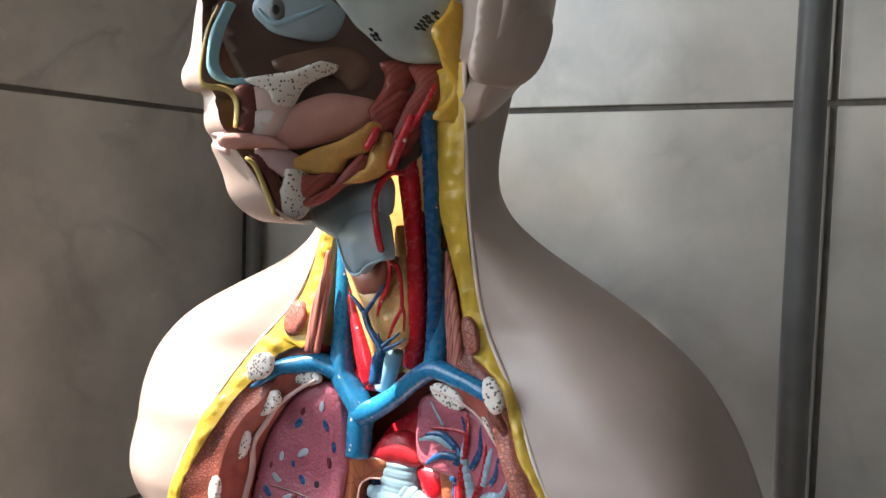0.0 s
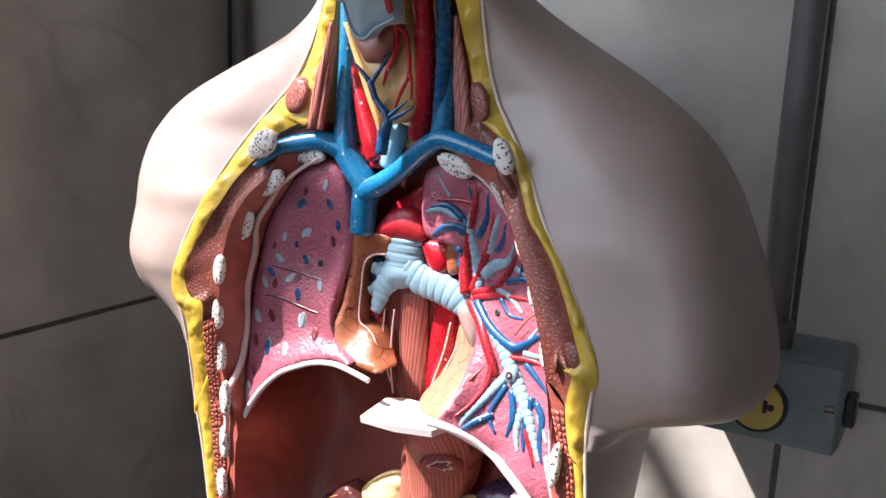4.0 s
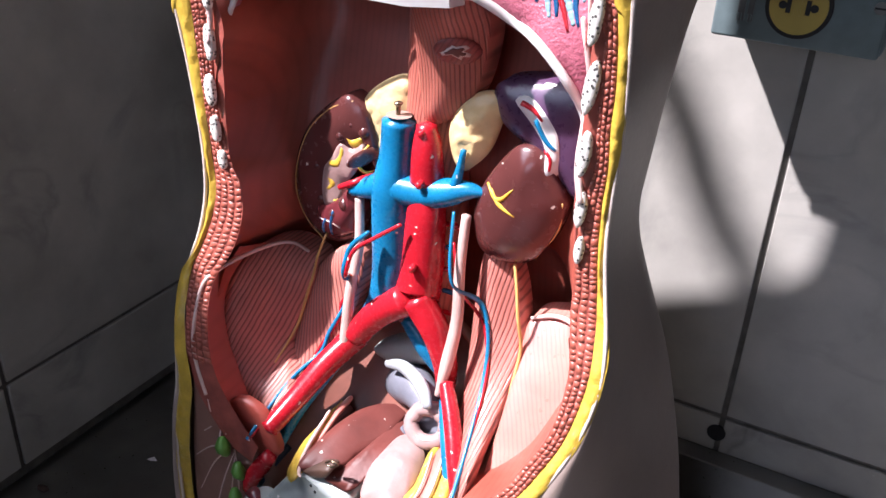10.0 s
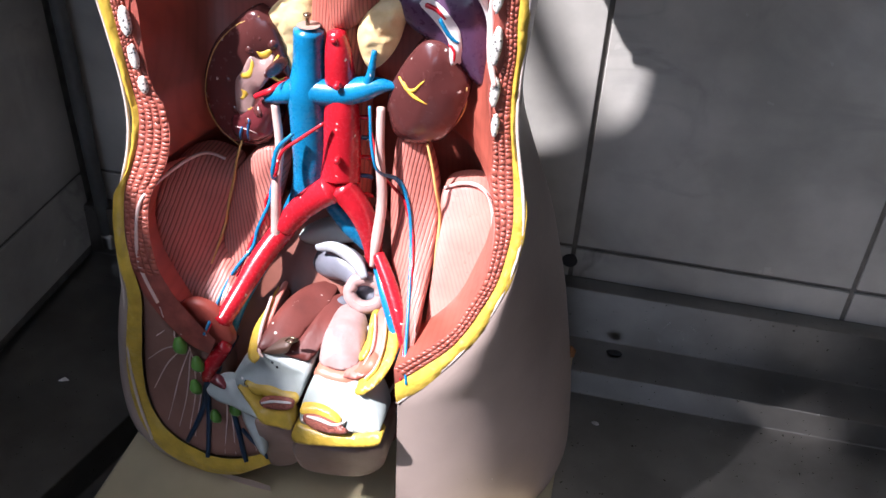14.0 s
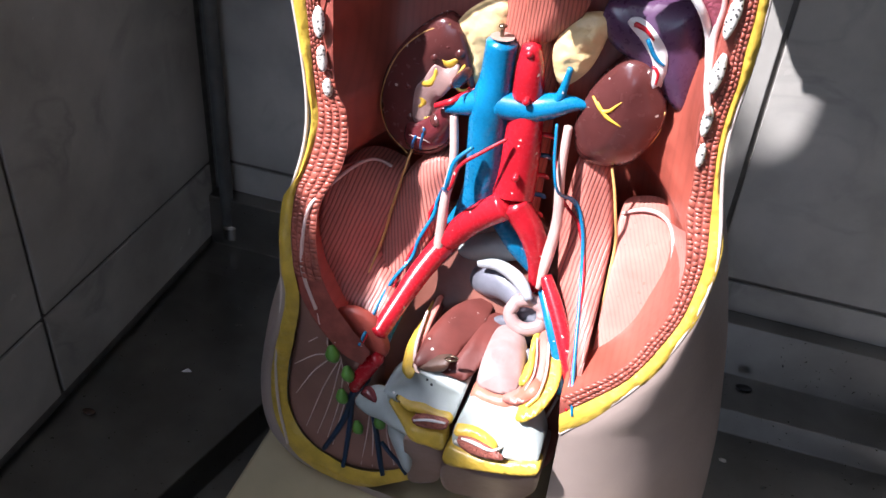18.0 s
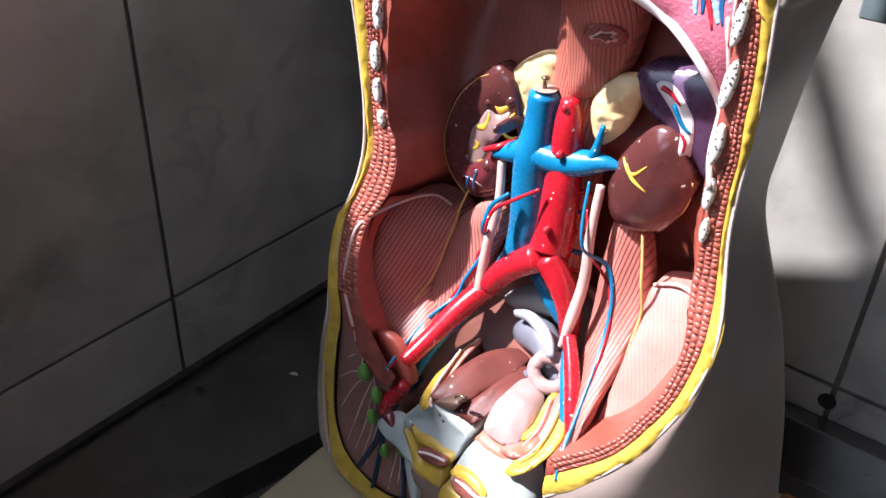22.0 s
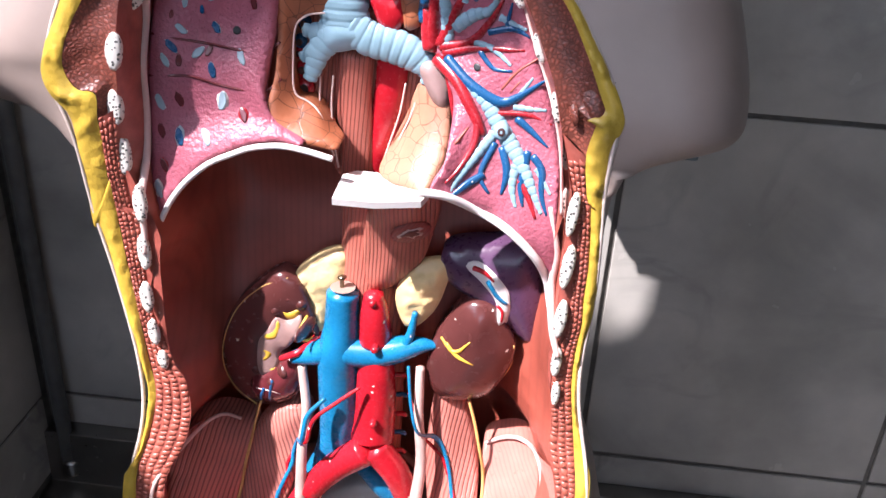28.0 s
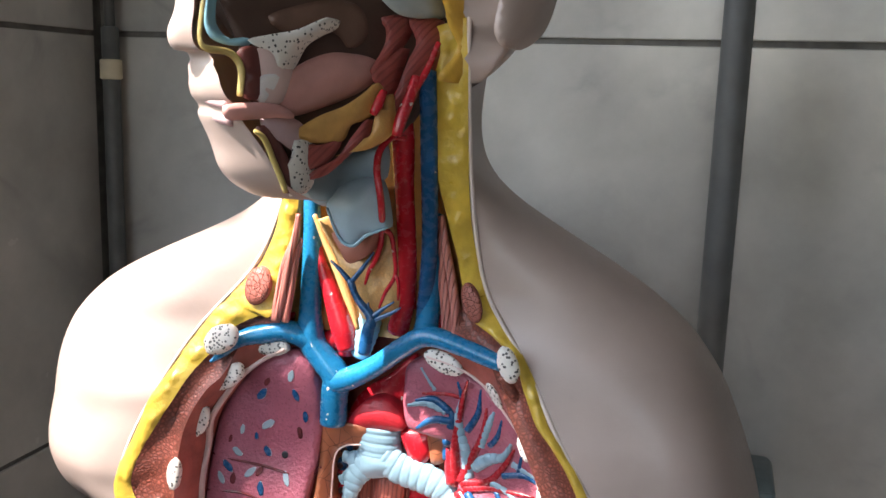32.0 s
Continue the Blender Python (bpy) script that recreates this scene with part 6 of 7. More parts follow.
for c, m in ((mm("-59 -6 -449 1.1; -61 -6 -461 1.1; -62 -6 -469 0.9"), M_NAVY), (mm("-65 -6 -456 1.1; -68 -6 -465 1.1; -69 -6 -470 0.9"), M_NAVY), (mm("-71 -6 -457 0.6; -65 -6 -457 0.6; -59 -6 -458 0.6; -54 -6 -461 0.4"), M_PINKW)):
    tube("lobe_streak", laid(c, 0.45), m, kid)
tube("kidney_cup", laid(mm("-34 -4 -396 1.0; -38 -4 -405 1.2; -36 -4 -413 1.2; -31 -4 -415 1.2; -24 -4 -413 1.2"), 0.35), M_YEL, kid, "yellow kidney cup")
for px, pz, rr in KNOBS:
    oval("kidney_knob", px, pz, rr, rr * 1.05, 0, M_KID, kid, "glossy dark knob", height=rr * 0.7, n=16)
tube("renal_artery", laid(mm("-51 -6 -427 2.1; -40 -6 -421 2.5; -28 -6 -415 2.5; -22 -6 -412 2.1"), 0.0), M_RED, model, "red artery", seg=12)
pillow("kidney", mm("65 -6 -382; 54 -6 -403; 51 -6 -424; 57 -6 -443; 74 -6 -448; 94 -6 -440; 106 -6 -419; 110 -6 -399; 103 -6 -383; 93 -6 -368; 78 -6 -367"), M_KID, model, "whole dark brown kidney", height=0.013, width=0.014, back=0.02)
pillow("adrenal_gland", mm("27 0 -371; 31 0 -389; 38 0 -396; 49 0 -387; 57 0 -373; 63 0 -348; 58 0 -341; 43 0 -344; 33 0 -353"), M_ADR, model, "lumpy cream adrenal gland", height=0.008, width=0.008, step=0.002, wave=lumps)
spl = pillow("spleen", mm("60 0 -333; 62 0 -356; 85 0 -372; 103 0 -386; 117 0 -398; 124 0 -394; 125 0 -369; 122 0 -350; 117 0 -332; 110 0 -325"), M_SPL, model, "violet spleen", height=0.010, width=0.010, back=0.02)
cut = pillow("spleen_section", [(p[0], front_y(p[0], p[2], p[1]) - 0.0005, p[2]) for p in mm("73 -6 -340; 84 -6 -350; 94 -6 -364; 97 -6 -380; 103 -6 -381; 104 -6 -366; 101 -6 -353; 90 -6 -341; 80 -6 -336")], M_WHITE, spl, "white cut face with small vessels", height=0.001)
for c, m in ((mm("78 -9 -340 1.8; 85 -9 -342 1.5; 92 -9 -348 0.7"), M_RED), (mm("88 -9 -348 1.5; 95 -9 -359 1.5; 102 -9 -364 0.7"), M_BLUE), (mm("95 -9 -366 1.1; 99 -9 -370 1.1; 99 -9 -378 0.8"), M_RED)):
    tube("spleen_vessel", laid(c, 0.3), m, spl)
for c in (mm("60 -24 -395 0.8; 70 -24 -402 1.5; 80 -24 -392 0.4"), mm("64 -24 -397 0.8; 71 -24 -404 1.5; 83 -24 -409 0.4")):
    tube("kidney_streak", laid(c, 0.4), M_YEL, model)
for c in (mm("-70 0 -473 1.2; -74 -8 -492 1.2; -80 -17 -520 1.5; -84 -25 -548 1.5; -86 -34 -565 0.8"), mm("82 -6 -447 1.4; 89 -14 -467 1.4; 96 -23 -499 1.5; 97 -31 -525 1.2; 97 -40 -551 0.6"), mm("-47 3 -368 0.5; -67 3 -378 0.5; -86 3 -400 0.5; -97 3 -434 0.5; -92 3 -460 0.5; -74 3 -478 0.7"), mm("109 0 -397 0.7; 107 0 -417 0.9; 93 0 -442 0.9")):
    tube("nerve", laid([(*p[:3], p[3] * 0.8) for p in c], 0.4), M_NERVE, model, "pale yellow nerve")
for c in (mm("-86 2 -492 1.3; -100 -1 -485 1.3; -114 -14 -485 1.5; -123 -32 -495 1.5; -125 -46 -512 1.5; -123 -57 -542 1.5; -110 -67 -573 1.5"), mm("96 -4 -484 1.2; 110 0 -479 1.6; 123 0 -479 1.6; 133 -5 -485 1.6; 138 -15 -499 1.6; 138 -29 -517 1.2")):
    tube("bone_crest", laid(c, 0.4), M_PINKW, model, "pale bone crest")
for c in (mm("-37 -4 -433 3.3; -33 -11 -467 3.4; -35 -19 -498 3.8; -35 -26 -541 4.3; -35 -34 -552 2.1"), mm("47 -8 -421 3.2; 48 -15 -456 3.6; 52 -23 -490 4.0; 50 -30 -522 4.4; 48 -38 -544 2.1")):
    tube("ureter", laid(c, 0.4), M_URETER, model, "pale pink ureter")
for c in (mm("7 -10 -512 6.1; 22 -10 -529 7.9; 38 -10 -548 5.3"), mm("-42 -16 -555 4.5; -45 -35 -565 4.5; -57 -53 -589 4.9; -62 -72 -611 4.0"), mm("52 -34 -548 4.3; 63 -51 -562 4.7; 76 -69 -584 4.7; 84 -86 -598 3.4")):
    tube("iliac_vein", c, M_BLUE, model, "glossy blue vein", seg=16)
cava = tube("vena_cava", mm("-8 -3 -371 10.9; -9 -3 -397 11.9; -11 -3 -419 14.6; -11 -3 -447 14.6; -11 -3 -481 14.2; -17 -3 -509 12.3; -30 -3 -531 8.6"), M_BLUE, model, "glossy blue vein, open at the top", seg=22)
disc_pts = [(-0.008 + 0.0085 * math.cos(2 * math.pi * k / 20), -0.003 + 0.0085 * math.sin(2 * math.pi * k / 20), -0.3672) for k in range(20)]
part("vein_mouth", disc_pts + [(-0.008, -0.003, -0.3672)], [(k, (k + 1) % 20, 20) for k in range(20)], M_VMOUTH, cava, "dull pink cut end")
tube("screw", [(-0.0085, -0.003, -0.369, 0.0016), (-0.0085, -0.003, -0.361, 0.0016), (-0.0085, -0.003, -0.3605, 0.003), (-0.0085, -0.003, -0.359, 0.003)], M_SCREW, cava, "small metal screw", n=14)
for c in (mm("-17 -4 -418 10.2; -29 -4 -423 8.2; -44 -4 -428 4.5"), mm("-6 -6 -416 10.5; 13 -6 -415 10.8; 31 -6 -410 9.5; 46 -6 -405 5.9; 58 -6 -404 2.0"), mm("35 -8 -408 4.7; 39 -8 -396 3.1; 42 -8 -378 1.9")):
    tube("renal_vein", c, M_BLUE, model, "glossy blue vein", seg=16)
for c in (mm("13 -4 -369 6.5; 14 -4 -384 9.8; 15 -4 -407 11.6"), mm("15 -3 -417 12.5; 16 -6 -440 13.9; 16 -8 -467 14.7; 15 -11 -486 15.7; 16 -14 -490 15.3"), mm("12 -20 -489 11.8; -11 -20 -509 10.4; -30 -20 -533 9.7"), mm("-31 -16 -536 9.8; -44 -38 -554 8.9; -55 -60 -575 7.9; -63 -82 -591 7.0"), mm("18 -18 -488 11.0; 33 -18 -508 10.3; 42 -18 -532 8.7; 44 -18 -560 6.2"), mm("52 -34 -535 5.1; 66 -50 -551 5.9; 78 -66 -568 5.9; 89 -82 -591 4.2")):
    tube("belly_aorta", c, M_RED, model, "glossy red artery", seg=20)
for x, y, z in ((0.0135, -0.012, -0.372), (0.0165, -0.018, -0.404), (0.0175, -0.026, -0.461)):
    tube("artery_stump", [(x, y + 0.004, z, 0.0026), (x, y - 0.001, z - 0.001, 0.0026), (x, y - 0.0015, z - 0.001, 0.0016)], M_RED, model, "short red stump")
for k in range(5):
    tube("lumbar_vessel", [(0.028, 0.000, -0.436 - 0.017 * k, 0.0016), (0.035, 0.002, -0.437 - 0.017 * k, 0.002), (0.037, 0.002, -0.439 - 0.017 * k, 0.0014)], M_NAVY if k % 2 else M_RED, model)
for c in (mm("8 -24 -432 1.6; -8 -29 -444 1.8; -22 -34 -456 1.8; -27 -39 -474 1.6; -35 -44 -485 1.7; -38 -49 -497 1.7; -48 -54 -517 1.7; -48 -59 -528 1.7; -59 -64 -553 1.7; -62 -69 -564 1.3; -73 -74 -598 1.3"), mm("40 -10 -442 1.2; 56 -27 -486 1.6; 67 -44 -498 1.6; 79 -61 -528 1.6; 91 -78 -588 1.3")):
    tube("thin_artery", laid([(*p[:3], p[3] * 0.8) for p in c], 0.3), M_RED, model)
for c in (mm("-16 -24 -444 2.0; -27 -29 -456 2.5; -30 -33 -471 2.5; -32 -38 -483 2.5; -38 -42 -490 2.1; -44 -47 -508 2.1; -45 -52 -518 2.1; -54 -56 -541 2.2; -57 -61 -555 1.9; -68 -65 -571 2.0; -74 -70 -597 1.8"), mm("39 -10 -420 1.6; 43 -20 -445 1.6; 50 -30 -466 1.6; 62 -40 -482 2.8; 70 -50 -498 2.0; 78 -60 -529 2.0; 87 -70 -562 2.1; 96 -80 -589 1.3")):
    tube("thin_vein", laid([(*p[:3], p[3] * 0.72) for p in c], 0.15), M_BLUE, model)

# ---- pelvis
pillow("pelvic_floor", [(-0.06, 0.0, -0.54), (0.0, 0.012, -0.51), (0.06, 0.0, -0.54), (0.085, -0.06, -0.62), (0.08, -0.09, -0.68), (0.0, -0.09, -0.70), (-0.06, -0.08, -0.66), (-0.075, -0.06, -0.60)], M_PELV, model, "dark red hollow of the pelvis", height=-0.02, width=0.02, back=0.01)
pillow("sacrum", mm("-25 -4 -552; -8 -4 -541; 14 -4 -535; 29 -4 -540; 25 -4 -548; 2 -4 -556; -17 -4 -559"), M_PUB, model, "pale sacrum end", height=0.004, width=0.005, back=0.015)
tube("rectum", mm("-4 0 -579 12.2; 7 -7 -570 15.3; 19 -15 -565 14.1; 31 -22 -567 12.1; 41 -30 -573 10.2"), M_GREY, model, "glossy grey gut", seg=26)
tube("gut_band", mm("-3 -20 -549 3.2; 12 -25 -542 5.3; 26 -31 -542 6.1; 36 -36 -547 5.6; 43 -42 -554 3.5"), M_BAND, model, "pale gut band", seg=14, flat=0.6)
mouth = part("gut_mouth", *tube_data(np.array([(*p[:3], 0.0054) for p in mm("56 -40 -571; 56 -41 -573; 55 -43 -575; 53 -44 -577; 51 -45 -578; 49 -45 -579; 46 -46 -580; 43 -46 -580; 40 -46 -580; 37 -45 -579; 35 -45 -578; 33 -44 -576; 31 -43 -574; 30 -41 -572; 30 -40 -570; 31 -39 -568; 32 -37 -566; 33 -36 -564; 36 -35 -562; 38 -35 -561; 41 -34 -561; 44 -34 -560; 47 -34 -561; 50 -35 -562; 52 -35 -563; 54 -36 -565; 55 -37 -567; 56 -39 -569; 56 -40 -571")]), 14), M_RIM, model, "open cut end of the gut, pink rim")
part("mouth_lining", *tube_data(np.array([(p[0], p[1] - 0.0030, p[2], 0.0013) for p in mm("55 -40 -571; 54 -41 -572; 54 -43 -573; 52 -44 -574; 50 -45 -575; 48 -45 -576; 46 -46 -576; 44 -46 -577; 41 -46 -576; 39 -45 -576; 37 -45 -575; 35 -44 -574; 34 -43 -573; 33 -41 -571; 33 -40 -570; 33 -39 -568; 34 -37 -567; 35 -36 -566; 37 -35 -565; 39 -35 -564; 42 -34 -564; 44 -34 -564; 46 -34 -564; 49 -35 -565; 51 -35 -565; 52 -36 -567; 54 -37 -568; 54 -39 -569; 55 -40 -571")]), 8), M_TONGUE, mouth, "thin red line round the gut end")
pillow("gut_hole", mm("54 -38 -572; 53 -38 -575; 52 -38 -578; 49 -38 -580; 46 -38 -581; 43 -38 -582; 40 -38 -581; 37 -38 -579; 35 -38 -577; 34 -38 -574; 34 -38 -571; 35 -38 -568; 36 -38 -565; 39 -38 -563; 42 -38 -561; 45 -38 -561; 48 -38 -562; 51 -38 -563; 53 -38 -566; 54 -38 -568"), M_GREY, mouth, height=-0.006, width=0.005, back=0.006)
for c in (mm("14 -30 -598 4.1; 24 -33 -589 5.0; 35 -36 -586 4.5"), mm("21 -34 -605 4.6; 33 -36 -603 5.9; 44 -38 -594 4.9; 52 -40 -598 4.0"), mm("50 -55 -592 3.9; 54 -62 -602 4.4; 54 -70 -607 3.5")):
    tube("gut_loop", c, M_GREY, model, "glossy grey gut", seg=16)
tube("pelvic_vessel", mm("-30 -30 -594 4.7; -30 -45 -594 4.6; -31 -60 -600 4.1"), M_UTER, model, "dark red vessel", seg=14)
pillow("uterus_section", mm("-3 -84 -600; 3 -75 -595; 9 -65 -590; 16 -55 -589; 25 -58 -589; 23 -70 -593; 18 -82 -600; 12 -92 -605; 3 -93 -604; -9 -92 -602"), M_UTER, model, "flat maroon cut face", height=0.001, width=0.004, back=0.03)
ut = pillow("uterus", mm("-30 -94 -604; -29 -86 -596; -25 -70 -591; -17 -55 -586; -7 -42 -585; 4 -34 -587; 12 -38 -589; 11 -46 -592; 6 -58 -595; 2 -70 -597; -1 -80 -599; -9 -88 -598; -21 -92 -602"), M_UTER, model, "maroon organ half, glossy", height=0.014, width=0.011, back=0.02)
pillow("uterus_end", mm("-25 -94 -603; -14 -94 -596; -2 -94 -591; -5 -94 -599; -15 -94 -604"), M_CAV, ut, "dark cut end", height=0.001, back=0.012, step=0.002)
tube("clasp_pin", mm("-5 -94 -586 0.8; 0 -94 -582 0.8; 5 -94 -583 0.8; 0 -94 -587 0.8; -4 -94 -587 0.8"), M_SCREW, model, "small brass clasp", n=22, seg=6)
pillow("bladder", mm("22 -92 -606; 20 -86 -597; 21 -76 -587; 25 -66 -583; 35 -64 -581; 44 -68 -584; 50 -76 -591; 52 -86 -598; 50 -94 -601; 38 -96 -605"), M_BLAD, model, "pale pink bladder half", height=0.014, width=0.016, back=0.02, step=0.002)
pillow("pubic_pad", mm("18 -98 -611; 24 -96 -606; 39 -98 -606; 52 -98 -600; 62 -94 -590; 69 -97 -592; 64 -100 -600; 52 -103 -610; 39 -103 -614; 23 -101 -616"), M_PAD, model, "brown-red pad under the bladder", height=0.003, back=0.02)
pillow("pubic_pad", mm("-23 -83 -614; -14 -84 -613; 2 -87 -613; 10 -88 -612; 8 -92 -620; -5 -89 -620; -16 -87 -619"), M_PAD, model, "brown-red pad under the organ", height=0.003, back=0.02)
for c in (mm("57 -54 -578; 64 -54 -575; 68 -70 -582; 69 -85 -589; 67 -97 -595; 56 -104 -602; 43 -102 -605; 46 -97 -602; 57 -93 -597; 60 -83 -591; 59 -68 -584"), mm("-27 -42 -584; -28 -52 -589; -29 -66 -596; -31 -76 -601; -34 -74 -601; -35 -62 -596; -34 -51 -591; -32 -41 -585")):
    pillow("pelvic_muscle", c, M_MUSPINK, model, "pink muscle band", height=0.003, width=0.005, back=0.014, step=0.002)
for c in (mm("66 -55 -575; 73 -56 -573; 78 -73 -580; 81 -89 -587; 77 -104 -594; 70 -114 -600; 61 -118 -605; 56 -113 -605; 63 -104 -599; 68 -94 -592; 70 -81 -586; 67 -66 -580"), mm("52 -55 -580; 56 -54 -578; 57 -67 -585; 59 -80 -590; 57 -88 -595; 54 -91 -597; 51 -86 -596; 54 -78 -591; 53 -65 -585"), mm("-35 -45 -587; -37 -57 -593; -41 -71 -600; -40 -86 -606; -37 -96 -609; -29 -102 -609; -27 -97 -606; -32 -84 -603; -33 -70 -598; -32 -54 -590")):
    pillow("pelvic_fat", c, M_FAT, model, "yellow fat band", height=0.003, width=0.006, back=0.014, step=0.002)
for c in (mm("-34 -48 -585 1.1; -34 -65 -593 1.4; -32 -82 -599 1.5; -27 -95 -603 1.3; -23 -99 -603 0.9"), mm("65 -58 -572 0.9; 69 -76 -580 1.0; 70 -89 -586 1.0; 68 -101 -591 0.8; 62 -108 -597 0.7"), mm("56 -57 -576 0.6; 60 -73 -582 0.7; 61 -85 -588 0.7; 58 -96 -594 0.5")):
    tube("pelvic_lining", c, M_PINKW, model, "pale lining edge", seg=10)
pillow("thigh_section", mm("-125 -87 -564; -130 -88 -611; -140 -82 -657; -141 -82 -698; -125 -89 -723; -95 -93 -737; -62 -93 -737; -23 -88 -721; -41 -80 -694; -58 -82 -657; -66 -87 -618; -81 -86 -627; -99 -88 -610; -115 -88 -585"), M_THIGH, model, "brown cut thigh with nerves and nodes", height=0.002, back=0.02)
pillow("groin_muscle", mm("-102 -82 -587; -87 -82 -574; -68 -82 -579; -56 -82 -600; -56 -82 -613; -68 -82 -617; -83 -82 -617; -94 -82 -608"), M_GROIN, model, "deep red groin muscle", height=0.002)
pub = pillow("pubic_half", mm("-52 -104 -634; -43 -99 -621; -29 -94 -608; -19 -95 -607; -3 -98 -608; 13 -102 -609; 12 -107 -619; 9 -113 -630; -4 -111 -630; -17 -109 -631; -30 -107 -632; -43 -105 -633"), M_PUB, model, "pale hollowed pelvis half", height=-0.010, width=0.014, back=0.03)
for c in (mm("-38 -105 -629; -28 -107 -629; -16 -108 -627; -5 -110 -627; 9 -112 -626; 8 -115 -631; -5 -113 -632; -18 -111 -633; -29 -110 -634"), mm("-43 -108 -632; -35 -111 -635; -25 -115 -640; -15 -118 -643; 4 -119 -637; 8 -126 -648; -5 -124 -651; -19 -122 -652; -29 -116 -644")):
    pillow("pubic_fat", c, M_FAT, pub, "yellow fat", height=0.0015, back=0.012, step=0.002)
pillow("pubic_skin", mm("-25 -121 -653; -15 -119 -657; 5 -115 -663; 3 -103 -704; -5 -98 -724; -24 -98 -731; -26 -106 -703"), M_PUBSKIN, pub, "skin below the cut, its shade put into the brown", height=0.001, back=0.03)
pub2 = pillow("pubic_half", mm("20 -104 -611; 30 -106 -611; 45 -109 -610; 53 -107 -606; 64 -111 -608; 74 -118 -617; 79 -124 -625; 78 -127 -632; 62 -127 -637; 48 -126 -639; 30 -123 -642; 16 -122 -645; 12 -117 -637; 15 -110 -623"), M_PUB, model, "pale pelvis half, sunlit", height=0.002, width=0.008, back=0.03)
for c in (mm("14 -119 -629; 26 -119 -625; 37 -122 -625; 46 -125 -628; 48 -128 -632; 38 -126 -633; 25 -123 -632; 15 -122 -633"), mm("10 -124 -645; 19 -125 -644; 36 -128 -643; 58 -130 -638; 80 -130 -630; 80 -134 -637; 64 -134 -644; 38 -133 -651; 11 -131 -656")):
    pillow("pubic_fat", c, M_FAT, pub2, "yellow fat", height=0.0015, back=0.012, step=0.002)
pillow("pubic_skin", mm("11 -131 -657; 37 -125 -664; 63 -122 -661; 80 -124 -650; 79 -112 -683; 59 -104 -713; 29 -106 -718; 9 -114 -705"), M_PUBSKIN, pub2, "skin below the cut, its shade put into the brown", height=0.001, back=0.05)
for c, own in ((mm("-21 -117 -634; -15 -115 -630; -3 -116 -627; 7 -117 -626; 7 -120 -631; -4 -120 -635; -16 -119 -637"), pub), (mm("18 -124 -632; 28 -124 -629; 40 -127 -629; 52 -131 -631; 55 -132 -633; 43 -132 -636; 30 -130 -638; 20 -127 -636"), pub2)):
    pillow("pubic_bone", [(p[0], p[1] - 0.0006, p[2]) for p in c], M_NODE, own, "dark red section with white lines", height=0.0008, back=0.003, step=0.002)
for c, own in ((mm("-19 -119 -634 0.9; -9 -118 -630 1.1; 0 -119 -628 1.1; 6 -120 -627 0.9"), pub), (mm("21 -128 -631 0.8; 31 -130 -630 1.3; 43 -132 -630 1.2; 52 -134 -630 0.8"), pub2), (mm("-42 -109 -629 1.1; -29 -114 -634 1.3; -17 -119 -639 1.3; -5 -120 -637 1.3; 6 -120 -633 1.3"), pub), (mm("15 -126 -641 1.3; 29 -129 -640 1.3; 47 -131 -638 1.3; 64 -132 -634 1.2; 80 -132 -628 1.2"), pub2)):
    tube("pubic_line", laid(c, 0.35), M_WHITE, own, "thin white line")
for c in (mm("-38 -104 -630"), mm("-35 -106 -631"), mm("-17 -98 -611"), mm("-13 -100 -614")):
    oval("pubic_pore", c[0][0], c[0][2], 0.0011, 0.0011, 0, M_BLACK, pub, height=0.0, n=10, sink=-0.0006)
lig = pillow("ligament", mm("-72 -106 -645; -61 -102 -633; -49 -102 -630; -42 -107 -637; -31 -112 -643; -18 -117 -647; -20 -119 -652; -32 -117 -652; -47 -113 -650; -60 -111 -650"), M_PUB, model, "pale ligament", height=0.004)
pillow("ligament", mm("-45 -101 -661; -34 -104 -664; -25 -111 -675; -19 -120 -691; -24 -120 -691; -35 -112 -680; -43 -106 -670"), M_PUB, model, "pale ligament", height=0.003)
pillow("ligament_cut", mm("-67 -107 -634; -62 -106 -630; -54 -109 -633; -54 -110 -636"), M_KIDRED, lig, "red cut vessel", height=0.001, step=0.002)
for c in (mm("-95 -94 -612 5.9"), mm("-82 -94 -629 5.5"), mm("-87 -94 -656 5.2"), mm("-73 -94 -687 4.8"), mm("-54 -94 -673 5.2")):
    c = c[0]
    y = min(front_y(c[0], c[2], c[1]), c[1])
    tube("lymph_node", [(c[0] - 0.002, y, c[2] + c[3] * 1.2, c[3] * 0.45), (c[0], y - 0.002, c[2], c[3]), (c[0] + 0.002, y, c[2] - c[3] * 1.2, c[3] * 0.45)], M_GREEN, model, "green lymph node", seg=14)
for c in (mm("-79 -94 -648 5.1; -74 -94 -635 6.5; -67 -94 -622 6.8; -60 -94 -611 5.4"),):
    tube("leg_artery", laid(c, 0.2), M_RED, model, "red artery")
# leg veins, drawn in the blue that carries their shade
for c in (mm("-63 -94 -622 4.1; -72 -94 -643 4.2; -82 -94 -661 3.8; -86 -94 -682 3.4; -94 -94 -704 3.0; -105 -94 -728 2.5"), mm("-82 -94 -663 2.8; -83 -94 -694 2.9; -85 -94 -737 2.5"), mm("-66 -94 -671 2.4; -60 -94 -698 2.9; -53 -94 -724 2.9; -49 -94 -734 2.5"), mm("-55 -94 -706 2.4; -44 -94 -716 2.4; -29 -94 -726 1.9")):
    tube("leg_vein", laid([(*p[:3], p[3] * 0.8) for p in c], 0.35), M_LEGV, model, "dark blue vein")
